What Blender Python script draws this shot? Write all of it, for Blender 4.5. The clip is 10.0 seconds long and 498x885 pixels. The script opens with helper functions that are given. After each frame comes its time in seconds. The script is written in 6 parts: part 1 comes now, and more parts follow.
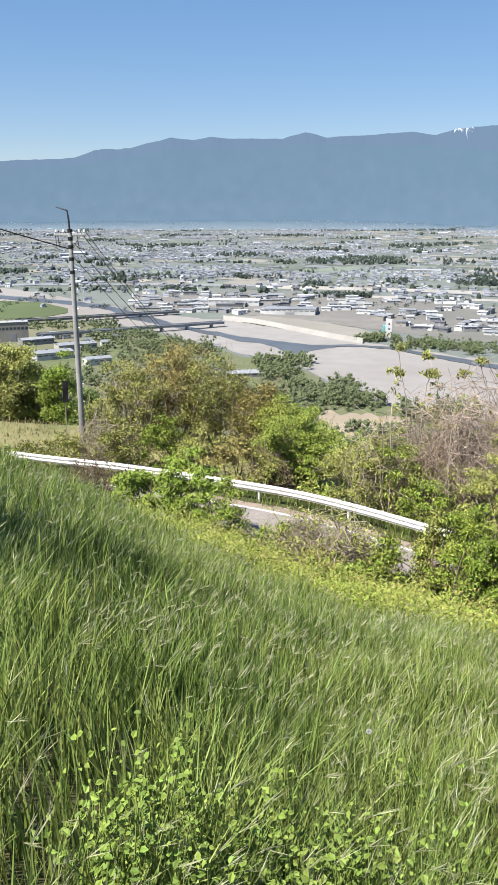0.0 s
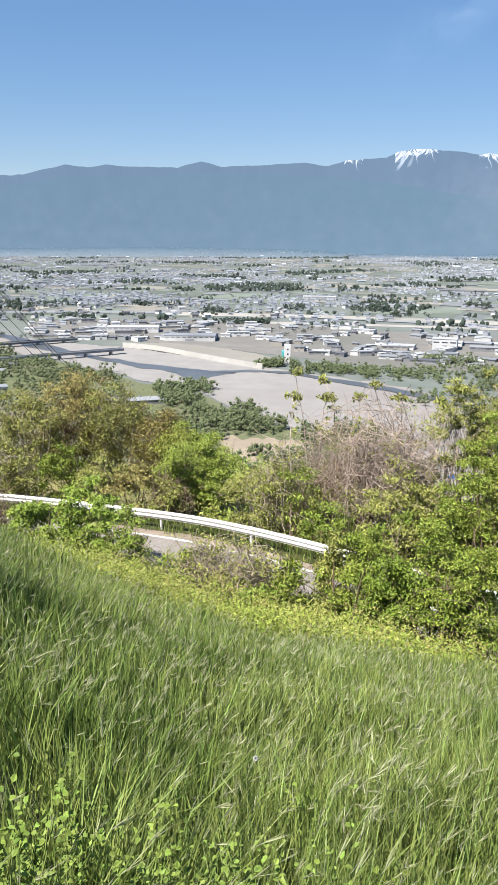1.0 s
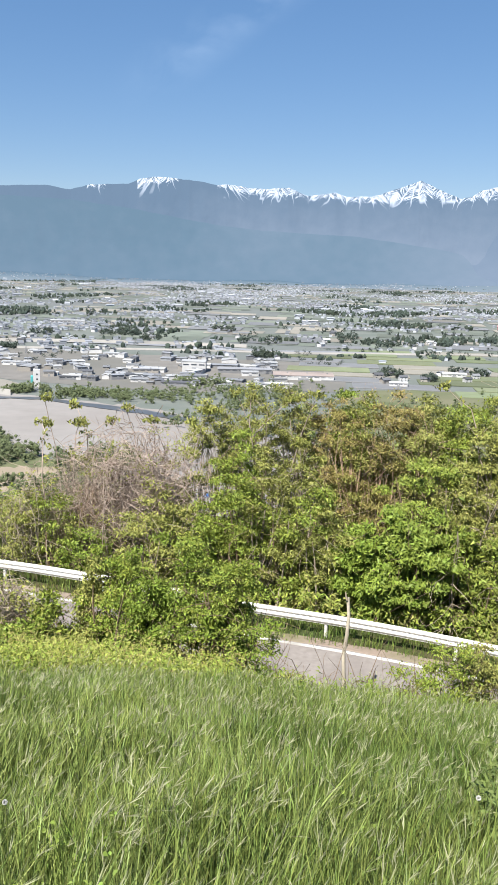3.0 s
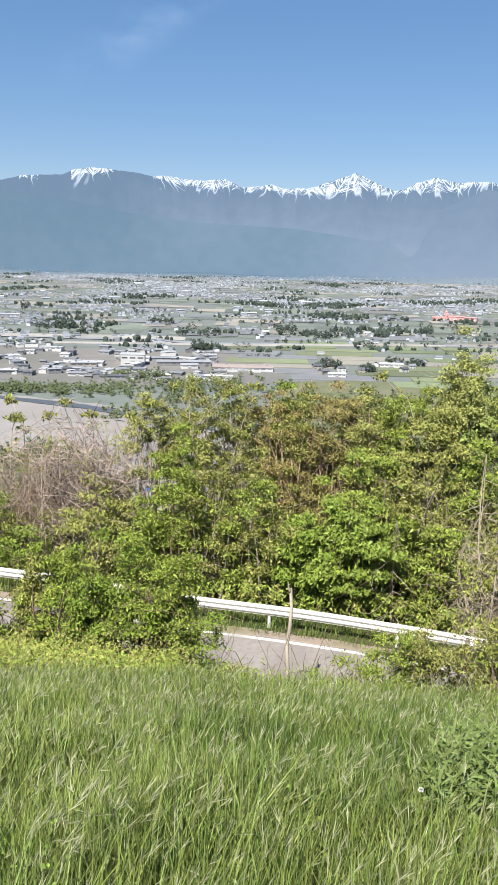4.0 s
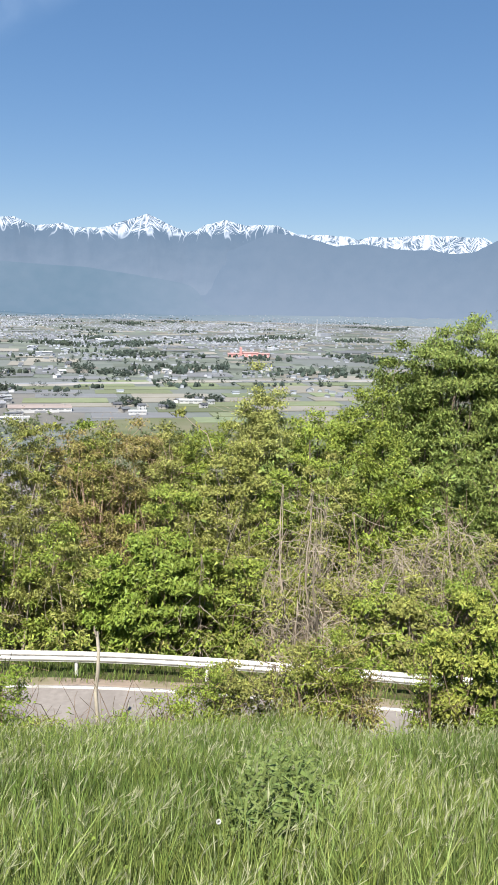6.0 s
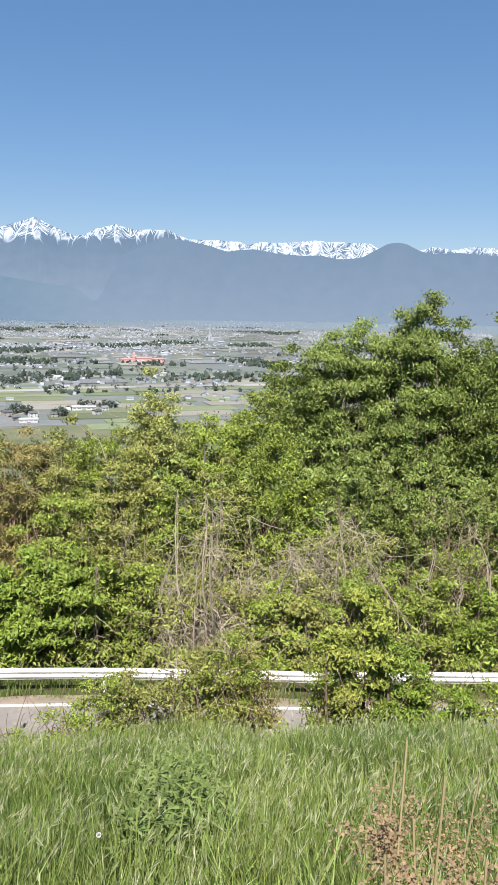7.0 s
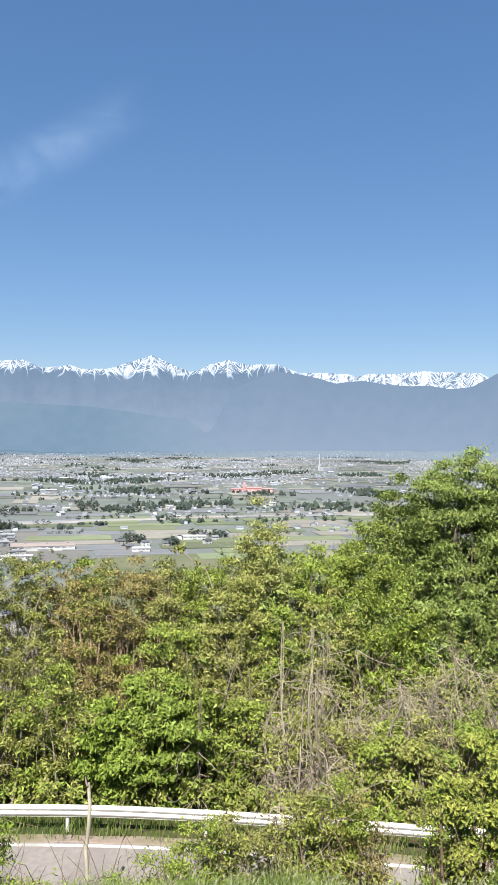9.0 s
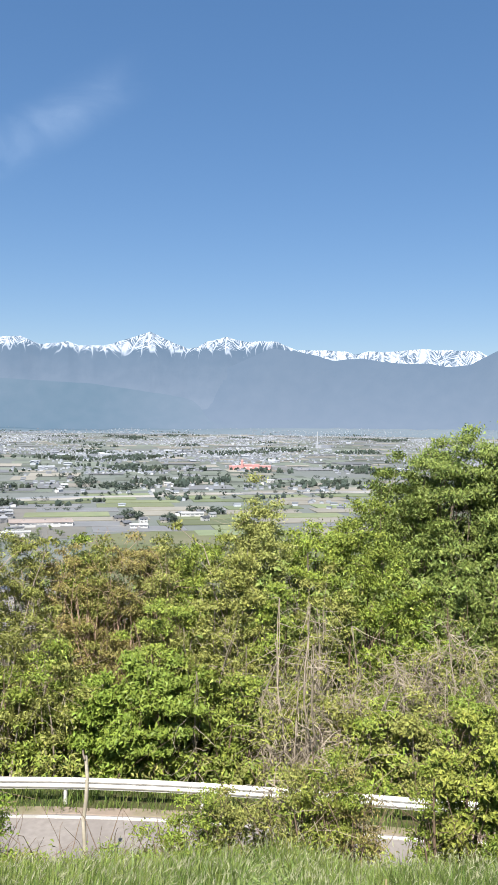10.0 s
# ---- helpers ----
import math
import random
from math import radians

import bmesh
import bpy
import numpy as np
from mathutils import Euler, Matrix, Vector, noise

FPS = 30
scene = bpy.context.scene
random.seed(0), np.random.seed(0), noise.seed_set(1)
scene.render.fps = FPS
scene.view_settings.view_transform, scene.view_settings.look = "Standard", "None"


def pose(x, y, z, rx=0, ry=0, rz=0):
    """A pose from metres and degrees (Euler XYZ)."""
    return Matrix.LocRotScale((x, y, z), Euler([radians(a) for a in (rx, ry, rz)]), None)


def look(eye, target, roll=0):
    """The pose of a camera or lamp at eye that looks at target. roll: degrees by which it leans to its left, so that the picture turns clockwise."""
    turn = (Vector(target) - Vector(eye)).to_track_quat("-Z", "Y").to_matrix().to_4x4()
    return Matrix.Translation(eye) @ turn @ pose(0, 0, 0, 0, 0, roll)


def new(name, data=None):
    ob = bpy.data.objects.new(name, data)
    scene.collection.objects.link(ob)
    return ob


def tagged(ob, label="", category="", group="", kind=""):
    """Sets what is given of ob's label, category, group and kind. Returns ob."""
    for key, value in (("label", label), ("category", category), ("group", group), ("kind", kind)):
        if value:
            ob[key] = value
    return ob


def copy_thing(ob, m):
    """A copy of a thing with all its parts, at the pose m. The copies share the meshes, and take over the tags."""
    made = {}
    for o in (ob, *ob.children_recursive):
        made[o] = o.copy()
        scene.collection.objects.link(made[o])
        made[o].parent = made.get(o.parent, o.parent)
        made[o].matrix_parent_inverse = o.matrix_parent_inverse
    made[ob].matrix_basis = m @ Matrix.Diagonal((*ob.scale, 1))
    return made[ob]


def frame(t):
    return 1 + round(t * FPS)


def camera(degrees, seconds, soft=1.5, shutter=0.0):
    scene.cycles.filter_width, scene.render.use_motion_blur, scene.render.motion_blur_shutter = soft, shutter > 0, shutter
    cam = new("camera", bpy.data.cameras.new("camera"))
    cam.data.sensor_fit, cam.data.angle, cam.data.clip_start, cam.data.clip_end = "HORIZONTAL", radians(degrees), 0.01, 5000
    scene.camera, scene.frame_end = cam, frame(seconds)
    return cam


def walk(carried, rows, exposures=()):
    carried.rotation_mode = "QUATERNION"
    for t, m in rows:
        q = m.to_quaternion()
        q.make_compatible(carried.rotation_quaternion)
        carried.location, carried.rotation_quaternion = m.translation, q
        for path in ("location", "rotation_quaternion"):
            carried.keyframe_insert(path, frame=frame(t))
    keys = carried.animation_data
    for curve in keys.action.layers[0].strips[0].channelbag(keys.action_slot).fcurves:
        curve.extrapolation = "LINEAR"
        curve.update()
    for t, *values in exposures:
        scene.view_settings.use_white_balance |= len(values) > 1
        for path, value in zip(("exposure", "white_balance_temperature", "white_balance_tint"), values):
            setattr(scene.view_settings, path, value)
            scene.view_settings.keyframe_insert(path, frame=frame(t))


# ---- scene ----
cam = camera(33.74, 10.0, 1.6)
PATH = [
    (0, pose(-0.214, 0.056, 1.6, 74.30, -0.00, 0.00)),
    (0.5, pose(-0.165, 0.052, 1.6, 75.62, 0.06, -2.55)),
    (1, pose(-0.131, 0.063, 1.6, 76.12, -0.32, -6.92)),
    (1.5, pose(-0.114, 0.042, 1.6, 76.68, -1.03, -11.08)),
    (2, pose(-0.074, 0.038, 1.6, 77.01, -1.08, -18.96)),
    (2.5, pose(-0.047, 0.041, 1.6, 77.35, -1.50, -21.60)),
    (2.7, pose(-0.062, 0.034, 1.6, 77.72, -1.57, -22.76)),
    (3.8, pose(-0.094, 0.037, 1.6, 77.89, -1.04, -26.82)),
    (4, pose(-0.043, 0.079, 1.6, 77.56, -1.32, -28.29)),
    (4.5, pose(-0.048, 0.043, 1.6, 79.03, -1.24, -31.85)),
    (5, pose(-0.027, 0.032, 1.6, 80.01, -0.46, -34.32)),
    (5.5, pose(-0.004, 0.039, 1.6, 79.75, -1.11, -38.03)),
    (6, pose(0.014, 0.032, 1.6, 80.47, -1.36, -42.23)),
    (6.2, pose(0.021, 0.016, 1.6, 80.36, -1.43, -43.81)),
    (7.3, pose(0.092, -0.027, 1.6, 81.12, -1.01, -50.33)),
    (7.5, pose(0.103, 0.007, 1.6, 81.75, -0.56, -48.55)),
    (8, pose(0.149, -0.056, 1.6, 82.11, -0.07, -50.05)),
    (8.1, pose(0.161, -0.073, 1.6, 82.23, 0.10, -49.65)),
    (8.2, pose(0.173, -0.090, 1.6, 83.80, 0.60, -47.45)),
    (8.3, pose(0.185, -0.106, 1.6, 85.78, 1.10, -45.23)),
    (8.4, pose(0.197, -0.123, 1.6, 88.16, 1.70, -43.74)),
    (8.5, pose(0.210, -0.140, 1.6, 90.39, 2.03, -42.45)),
    (8.6, pose(0.199, -0.132, 1.6, 91.69, 1.40, -41.81)),
    (8.7, pose(0.188, -0.124, 1.6, 91.90, 0.60, -41.73)),
    (8.8, pose(0.177, -0.116, 1.6, 90.99, -0.00, -42.06)),
    (9, pose(0.154, -0.101, 1.6, 89.87, -0.54, -42.03)),
    (9.5, pose(0.137, -0.111, 1.6, 88.41, -1.17, -42.17)),
    (10, pose(0.172, -0.118, 1.6, 88.29, -0.75, -42.17)),
]
walk(cam, PATH, [(0, 1.13), (2.5, 1.06), (5, 1.0), (7.5, 0.97), (8.1, 0.98), (8.6, 1.04), (10, 1.05)])

# ---- world, sun ----
SUN_AZ, SUN_EL = -125.0, 54.0
world = bpy.data.worlds.new("sky")
scene.world = world
world.use_nodes = True
wn = world.node_tree.nodes
sky = wn.new("ShaderNodeTexSky")
sky.sky_type = "NISHITA"
sky.sun_disc = False
sky.sun_elevation = radians(SUN_EL)
sky.sun_rotation = radians(SUN_AZ)
sky.altitude = 700
sky.air_density = 1.0
sky.dust_density = 0.3
sky.ozone_density = 3.0
tint = wn.new("ShaderNodeMix")
tint.data_type, tint.blend_type = "RGBA", "MULTIPLY"
tint.inputs["Factor"].default_value = 1.0
tint.inputs["B"].default_value = (0.94, 0.965, 1.08, 1)
soften = wn.new("ShaderNodeGamma")
soften.inputs["Gamma"].default_value = 0.62
vivid = wn.new("ShaderNodeHueSaturation")
vivid.inputs["Saturation"].default_value = 1.46
world.node_tree.links.new(sky.outputs[0], soften.inputs["Color"])
world.node_tree.links.new(soften.outputs[0], vivid.inputs["Color"])
world.node_tree.links.new(vivid.outputs[0], tint.inputs["A"])
# a few wisps of high cloud
wl = world.node_tree.links
coord = wn.new("ShaderNodeTexCoord")
wmap = wn.new("ShaderNodeMapping")
wmap.inputs["Rotation"].default_value = (0.0, radians(-35), radians(28))
wmap.inputs["Scale"].default_value = (8.0, 8.0, 14.0)
wisp = wn.new("ShaderNodeTexNoise")
wisp.inputs["Scale"].default_value, wisp.inputs["Detail"].default_value, wisp.inputs["Distortion"].default_value = 1.3, 6.0, 0.6
wl.new(coord.outputs["Generated"], wmap.inputs[0])
wl.new(wmap.outputs[0], wisp.inputs["Vector"])
wramp = wn.new("ShaderNodeMapRange")
wramp.inputs["From Min"].default_value, wramp.inputs["From Max"].default_value, wramp.inputs["To Max"].default_value = 0.40, 0.75, 0.075
wl.new(wisp.outputs["Fac"], wramp.inputs["Value"])
cirrus = wn.new("ShaderNodeMix")
cirrus.data_type = "RGBA"
cirrus.inputs["B"].default_value = (9.0, 10.0, 11.0, 1)


def aloft(az, el):
    return Vector((math.sin(radians(az)) * math.cos(radians(el)), math.cos(radians(az)) * math.cos(radians(el)), math.sin(radians(el))))


def share(direction, lo, hi, absolute=False):
    """How far the sky's direction lies along the given one, as a factor."""
    near = wn.new("ShaderNodeVectorMath")
    near.operation = "DOT_PRODUCT"
    near.inputs[1].default_value = direction
    wl.new(coord.outputs["Generated"], near.inputs[0])
    out = near.outputs["Value"]
    if absolute:
        ab = wn.new("ShaderNodeMath")
        ab.operation = "ABSOLUTE"
        wl.new(out, ab.inputs[0])
        out = ab.outputs[0]
    within = wn.new("ShaderNodeMapRange")
    within.interpolation_type = "SMOOTHSTEP"
    within.inputs["From Min"].default_value, within.inputs["From Max"].default_value = lo, hi
    wl.new(out, within.inputs["Value"])
    return within.outputs[0]


def times(p, q):
    m = wn.new("ShaderNodeMath")
    m.operation = "MULTIPLY"
    wl.new(p, m.inputs[0])
    wl.new(q, m.inputs[1])
    return m.outputs[0]


streak = times(share(aloft(25, 17.0), math.cos(radians(12)), math.cos(radians(2))), share(aloft(16, 10.8).cross(aloft(31, 20.4)).normalized(), 0.038, 0.0, True))
wl.new(times(wramp.outputs[0], streak), cirrus.inputs["Factor"])
wl.new(tint.outputs["Result"], cirrus.inputs["A"])
world.node_tree.links.new(cirrus.outputs["Result"], wn["Background"].inputs[0])
wn["Background"].inputs[1].default_value = 0.1095
sun_data = bpy.data.lights.new("sun", "SUN")
sun_data.energy, sun_data.angle, sun_data.color = 5.0, radians(0.53), (1.0, 0.95, 0.87)
sun = new("sun", sun_data)
_a, _e = radians(SUN_AZ), radians(SUN_EL)
sun.matrix_world = look((0, 0, 60), (-60 * math.sin(_a) * math.cos(_e), -60 * math.cos(_a) * math.cos(_e), 60 - 60 * math.sin(_e)))
scene.view_settings.exposure = 1.0

# ---- materials ----
ALBEDO_SCALE = 0.83  # lowers every base colour to balance the raised exposure


def mat(name, c1, c2, scale=4.0, rough=0.7, bump=0.15, island=0.0, objrand=0.0, c3=None, scale2=0.35, metal=0.0, trans=0.0, spec=0.3, glow=None):
    """Two-scale mottled surface in metres; island or objrand vary the value piece by piece."""
    c1, c2, c3 = [[x * ALBEDO_SCALE for x in c] for c in (c1, c2, c3 or [x * 0.75 for x in c2])]
    m = bpy.data.materials.new(name)
    m.use_nodes = True
    nt = m.node_tree
    n, ln = nt.nodes, nt.links
    b = n["Principled BSDF"]
    geo = n.new("ShaderNodeNewGeometry")
    small, big = n.new("ShaderNodeTexNoise"), n.new("ShaderNodeTexNoise")
    for tex, s, d in ((small, scale, 4.0), (big, scale * scale2 * 0.3, 3.0)):
        tex.inputs["Scale"].default_value, tex.inputs["Detail"].default_value = s, d
        ln.new(geo.outputs["Position"], tex.inputs["Vector"])
    mix = n.new("ShaderNodeMix")
    mix.data_type = "RGBA"
    ramp = n.new("ShaderNodeMapRange")
    ramp.inputs["From Min"].default_value, ramp.inputs["From Max"].default_value = 0.3, 0.7
    ln.new(small.outputs["Fac"], ramp.inputs["Value"])
    ln.new(ramp.outputs[0], mix.inputs["Factor"])
    mix.inputs["A"].default_value, mix.inputs["B"].default_value = (*c1, 1), (*c2, 1)
    out = mix.outputs["Result"]
    mix2 = n.new("ShaderNodeMix")
    mix2.data_type = "RGBA"
    ramp2 = n.new("ShaderNodeMapRange")
    ramp2.inputs["From Min"].default_value, ramp2.inputs["From Max"].default_value = 0.42, 0.68
    ln.new(big.outputs["Fac"], ramp2.inputs["Value"])
    ln.new(ramp2.outputs[0], mix2.inputs["Factor"])
    ln.new(out, mix2.inputs["A"])
    mix2.inputs["B"].default_value = (*c3, 1)
    out = mix2.outputs["Result"]
    if island or objrand:
        hsv = n.new("ShaderNodeHueSaturation")
        mr, mh = n.new("ShaderNodeMapRange"), n.new("ShaderNodeMapRange")
        k = island or objrand
        mr.inputs["To Min"].default_value, mr.inputs["To Max"].default_value = 1 - k, 1 + k
        mh.inputs["To Min"].default_value, mh.inputs["To Max"].default_value = 0.5 - 0.035 * k, 0.5 + 0.035 * k
        src = geo.outputs["Random Per Island"] if island else n.new("ShaderNodeObjectInfo").outputs["Random"]
        ln.new(src, mr.inputs["Value"])
        frac = n.new("ShaderNodeMath")
        frac.operation = "MULTIPLY"
        frac.inputs[1].default_value = 7.31
        fr2 = n.new("ShaderNodeMath")
        fr2.operation = "FRACT"
        ln.new(src, frac.inputs[0])
        ln.new(frac.outputs[0], fr2.inputs[0])
        ln.new(fr2.outputs[0], mh.inputs["Value"])
        ln.new(mr.outputs[0], hsv.inputs["Value"])
        ln.new(mh.outputs[0], hsv.inputs["Hue"])
        ln.new(out, hsv.inputs["Color"])
        out = hsv.outputs[0]
    ln.new(out, b.inputs["Base Color"])
    b.inputs["Roughness"].default_value = rough
    b.inputs["Metallic"].default_value = metal
    b.inputs["Specular IOR Level"].default_value = spec
    if bump:
        bn = n.new("ShaderNodeBump")
        bn.inputs["Strength"].default_value = bump
        bn.inputs["Distance"].default_value = 0.3 / scale
        ln.new(small.outputs["Fac"], bn.inputs["Height"])
        ln.new(bn.outputs[0], b.inputs["Normal"])
    if glow:
        b.inputs["Emission Color"].default_value = (*glow[:3], 1)
        b.inputs["Emission Strength"].default_value = glow[3]
    if trans:
        tr = n.new("ShaderNodeBsdfTranslucent")
        ms = n.new("ShaderNodeMixShader")
        ms.inputs[0].default_value = trans
        ln.new(out, tr.inputs["Color"])
        ln.new(b.outputs[0], ms.inputs[1])
        ln.new(tr.outputs[0], ms.inputs[2])
        ln.new(ms.outputs[0], n["Material Output"].inputs["Surface"])
    return m


M = {
    "soil": mat("soil", (0.10, 0.075, 0.04), (0.07, 0.09, 0.025), 3.0, 0.95, 0.4, c3=(0.05, 0.075, 0.02)),
    "bank": mat("dry_bank", (0.33, 0.27, 0.145), (0.22, 0.215, 0.085), 1.2, 0.95, 0.4, c3=(0.13, 0.15, 0.05)),
    "hill": mat("hillside", (0.05, 0.085, 0.025), (0.08, 0.10, 0.03), 0.3, 0.95, 0.5, c3=(0.09, 0.08, 0.04)),
    # the plain's tones are greyed and blued to imitate haze
    "plain": mat("plain", (0.135, 0.16, 0.14), (0.185, 0.20, 0.185), 0.02, 0.95, 0.0, c3=(0.155, 0.168, 0.168)),
    "asphalt": mat("asphalt", (0.25, 0.225, 0.205), (0.31, 0.28, 0.26), 6.0, 0.9, 0.15, c3=(0.22, 0.195, 0.18)),
    "paint": mat("road_paint", (0.75, 0.74, 0.70), (0.55, 0.53, 0.49), 9.0, 0.6, 0.1),
    "rail": mat("white_enamel", (0.80, 0.80, 0.79), (0.70, 0.70, 0.68), 1.2, 0.35, 0.03, spec=0.5, c3=(0.72, 0.70, 0.66)),
    "steel": mat("galvanised_steel", (0.5, 0.5, 0.5), (0.4, 0.4, 0.4), 5.0, 0.4, 0.05, metal=0.7),
    "concrete": mat("pole_concrete", (0.37, 0.365, 0.355), (0.30, 0.30, 0.295), 3.0, 0.85, 0.2),
    "dark": mat("dark_plastic", (0.02, 0.02, 0.022), (0.03, 0.03, 0.03), 5.0, 0.5, 0.05),
    "ceramic": mat("white_ceramic", (0.8, 0.8, 0.78), (0.75, 0.75, 0.72), 5.0, 0.2, 0.0, spec=0.5),
    "bark": mat("bark", (0.17, 0.13, 0.10), (0.26, 0.21, 0.16), 14.0, 0.95, 0.6),
    "rustbark": mat("rusty_bark", (0.46, 0.30, 0.215), (0.55, 0.40, 0.30), 14.0, 0.95, 0.5),
    "greybark": mat("grey_twigs", (0.50, 0.425, 0.335), (0.37, 0.31, 0.235), 10.0, 0.95, 0.3),
    "brownbark": mat("brown_twigs", (0.28, 0.20, 0.14), (0.20, 0.145, 0.10), 10.0, 0.95, 0.3),
    "leaf_green": mat("leaf_green", (0.225, 0.30, 0.045), (0.29, 0.355, 0.068), 2.0, 0.55, 0.0, island=0.5, trans=0.10, spec=0.2),
    "leaf_deep": mat("leaf_deep", (0.18, 0.25, 0.056), (0.24, 0.30, 0.078), 2.0, 0.5, 0.0, island=0.5, trans=0.09, spec=0.2),
    "leaf_bright": mat("leaf_bright", (0.205, 0.295, 0.045), (0.275, 0.36, 0.065), 2.0, 0.5, 0.0, island=0.35, trans=0.15, spec=0.2),
    "leaf_yellow": mat("leaf_yellow", (0.30, 0.355, 0.065), (0.365, 0.395, 0.09), 2.0, 0.55, 0.0, island=0.35, trans=0.15, spec=0.2),
    "leaf_olive": mat("leaf_olive", (0.275, 0.30, 0.072), (0.345, 0.355, 0.105), 2.0, 0.6, 0.0, island=0.45, trans=0.11, spec=0.2),
    "leaf_rust": mat("leaf_rust", (0.33, 0.26, 0.10), (0.31, 0.29, 0.09), 2.0, 0.6, 0.0, island=0.45, trans=0.10, spec=0.2),
    "leaf_pale": mat("leaf_pale", (0.37, 0.41, 0.11), (0.43, 0.45, 0.15), 2.0, 0.6, 0.0, island=0.35, trans=0.15, spec=0.2),
    "pinkbark": mat("dry_pink_twigs", (0.56, 0.455, 0.385), (0.44, 0.35, 0.29), 10.0, 0.95, 0.3),
    "grass": mat("grass_blade", (0.18, 0.25, 0.05), (0.285, 0.345, 0.108), 4.0, 0.5, 0.0, island=0.6, trans=0.3, c3=(0.115, 0.18, 0.038)),
    "seed": mat("seed_head", (0.38, 0.41, 0.22), (0.48, 0.48, 0.30), 2.0, 0.6, 0.0, island=0.35, trans=0.35),
    "dry": mat("dry_stem", (0.26, 0.17, 0.10), (0.34, 0.24, 0.14), 4.0, 0.8, 0.0, island=0.3, trans=0.2),
    "straw": mat("straw", (0.40, 0.33, 0.17), (0.48, 0.40, 0.22), 4.0, 0.8, 0.0, island=0.3, trans=0.2),
    "leaf_weed": mat("leaf_weed", (0.19, 0.29, 0.05), (0.27, 0.36, 0.08), 9.0, 0.55, 0.0, island=0.35, trans=0.2, spec=0.2),
    "leaf_dark": mat("leaf_dark", (0.135, 0.20, 0.048), (0.19, 0.25, 0.075), 6.0, 0.55, 0.0, island=0.35, trans=0.15, spec=0.2),
    "meadow": mat("river_meadow", (0.085, 0.125, 0.055), (0.115, 0.15, 0.065), 0.05, 0.95, 0.0),
    "gravel": mat("river_gravel", (0.26, 0.248, 0.236), (0.305, 0.29, 0.277), 0.05, 0.95, 0.0, c3=(0.25, 0.23, 0.215)),
    "verge": mat("verge_gravel", (0.34, 0.27, 0.22), (0.27, 0.22, 0.17), 5.0, 0.95, 0.3, c3=(0.20, 0.19, 0.10)),
    "sand": mat("bare_sand", (0.36, 0.30, 0.22), (0.31, 0.26, 0.195), 0.08, 0.95, 0.0),
    "water": mat("river_water", (0.085, 0.09, 0.095), (0.12, 0.125, 0.13), 0.05, 0.35, 0.0, spec=0.6),
    # bluish cast of the far foliage imitates haze
    "wood_far": mat("hazed_foliage", (0.042, 0.062, 0.052), (0.062, 0.083, 0.068), 0.15, 0.95, 0.0, island=0.35, c3=(0.05, 0.065, 0.045)),
    "wood_near": mat("bank_foliage", (0.105, 0.135, 0.065), (0.145, 0.175, 0.085), 0.3, 0.95, 0.3, island=0.25),
    # green dulled towards blue-grey, as haze would do
    "field": mat("farm_field", (0.14, 0.165, 0.138), (0.175, 0.198, 0.165), 0.03, 0.95, 0.0, island=0.3),
    "field_bare": mat("bare_field", (0.245, 0.232, 0.20), (0.29, 0.275, 0.24), 0.03, 0.95, 0.0, island=0.25),
    "paddy": mat("flooded_paddy", (0.19, 0.195, 0.20), (0.23, 0.235, 0.24), 0.03, 0.6, 0.0, island=0.2),
    "wall_white": mat("white_wall", (0.66, 0.66, 0.66), (0.58, 0.58, 0.58), 0.2, 0.7, 0.0, objrand=0.12),
    "wall_cream": mat("cream_wall", (0.40, 0.37, 0.33), (0.35, 0.33, 0.30), 0.2, 0.8, 0.0, objrand=0.15),
    "wall_grey": mat("grey_wall", (0.28, 0.285, 0.295), (0.24, 0.245, 0.255), 0.2, 0.8, 0.0, objrand=0.2),
    "roof_dark": mat("dark_roof", (0.10, 0.105, 0.12), (0.14, 0.145, 0.16), 0.3, 0.6, 0.0, objrand=0.3),
    "roof_grey": mat("grey_roof", (0.24, 0.25, 0.27), (0.29, 0.30, 0.32), 0.2, 0.6, 0.0, objrand=0.25),
    "roof_white": mat("pale_roof", (0.52, 0.53, 0.54), (0.46, 0.47, 0.48), 0.2, 0.5, 0.0, objrand=0.15),
    "roof_pink": mat("pinkish_roof", (0.36, 0.30, 0.27), (0.31, 0.26, 0.235), 0.1, 0.7, 0.0, objrand=0.1),
    "roof_blue": mat("blue_roof", (0.25, 0.265, 0.29), (0.30, 0.315, 0.34), 0.2, 0.5, 0.0, objrand=0.2),
    # red paint with white haze mixed into its base colour
    "red": mat("hazed_red_paint", (0.66, 0.30, 0.28), (0.60, 0.34, 0.32), 0.2, 0.7, 0.0),
    "glass": mat("dark_glass", (0.05, 0.06, 0.08), (0.07, 0.08, 0.10), 0.5, 0.15, 0.0, spec=0.6),
    "crop": mat("young_crop", (0.16, 0.195, 0.115), (0.20, 0.228, 0.135), 0.06, 0.95, 0.0, objrand=0.25),
    "levee": mat("levee_concrete", (0.36, 0.345, 0.32), (0.31, 0.30, 0.28), 0.1, 0.9, 0.0),
    "sorrel": mat("dry_sorrel", (0.31, 0.215, 0.12), (0.40, 0.29, 0.175), 6.0, 0.8, 0.0, island=0.3, trans=0.25),
    "arm": mat("painted_steel_arm", (0.46, 0.46, 0.45), (0.40, 0.40, 0.39), 4.0, 0.5, 0.05),
    "scrubland": mat("scrub_ground", (0.10, 0.125, 0.055), (0.15, 0.165, 0.085), 0.05, 0.95, 0.0, c3=(0.19, 0.18, 0.12)),
    "pale_wood": mat("weathered_wood", (0.66, 0.60, 0.48), (0.54, 0.48, 0.38), 12.0, 0.9, 0.3),
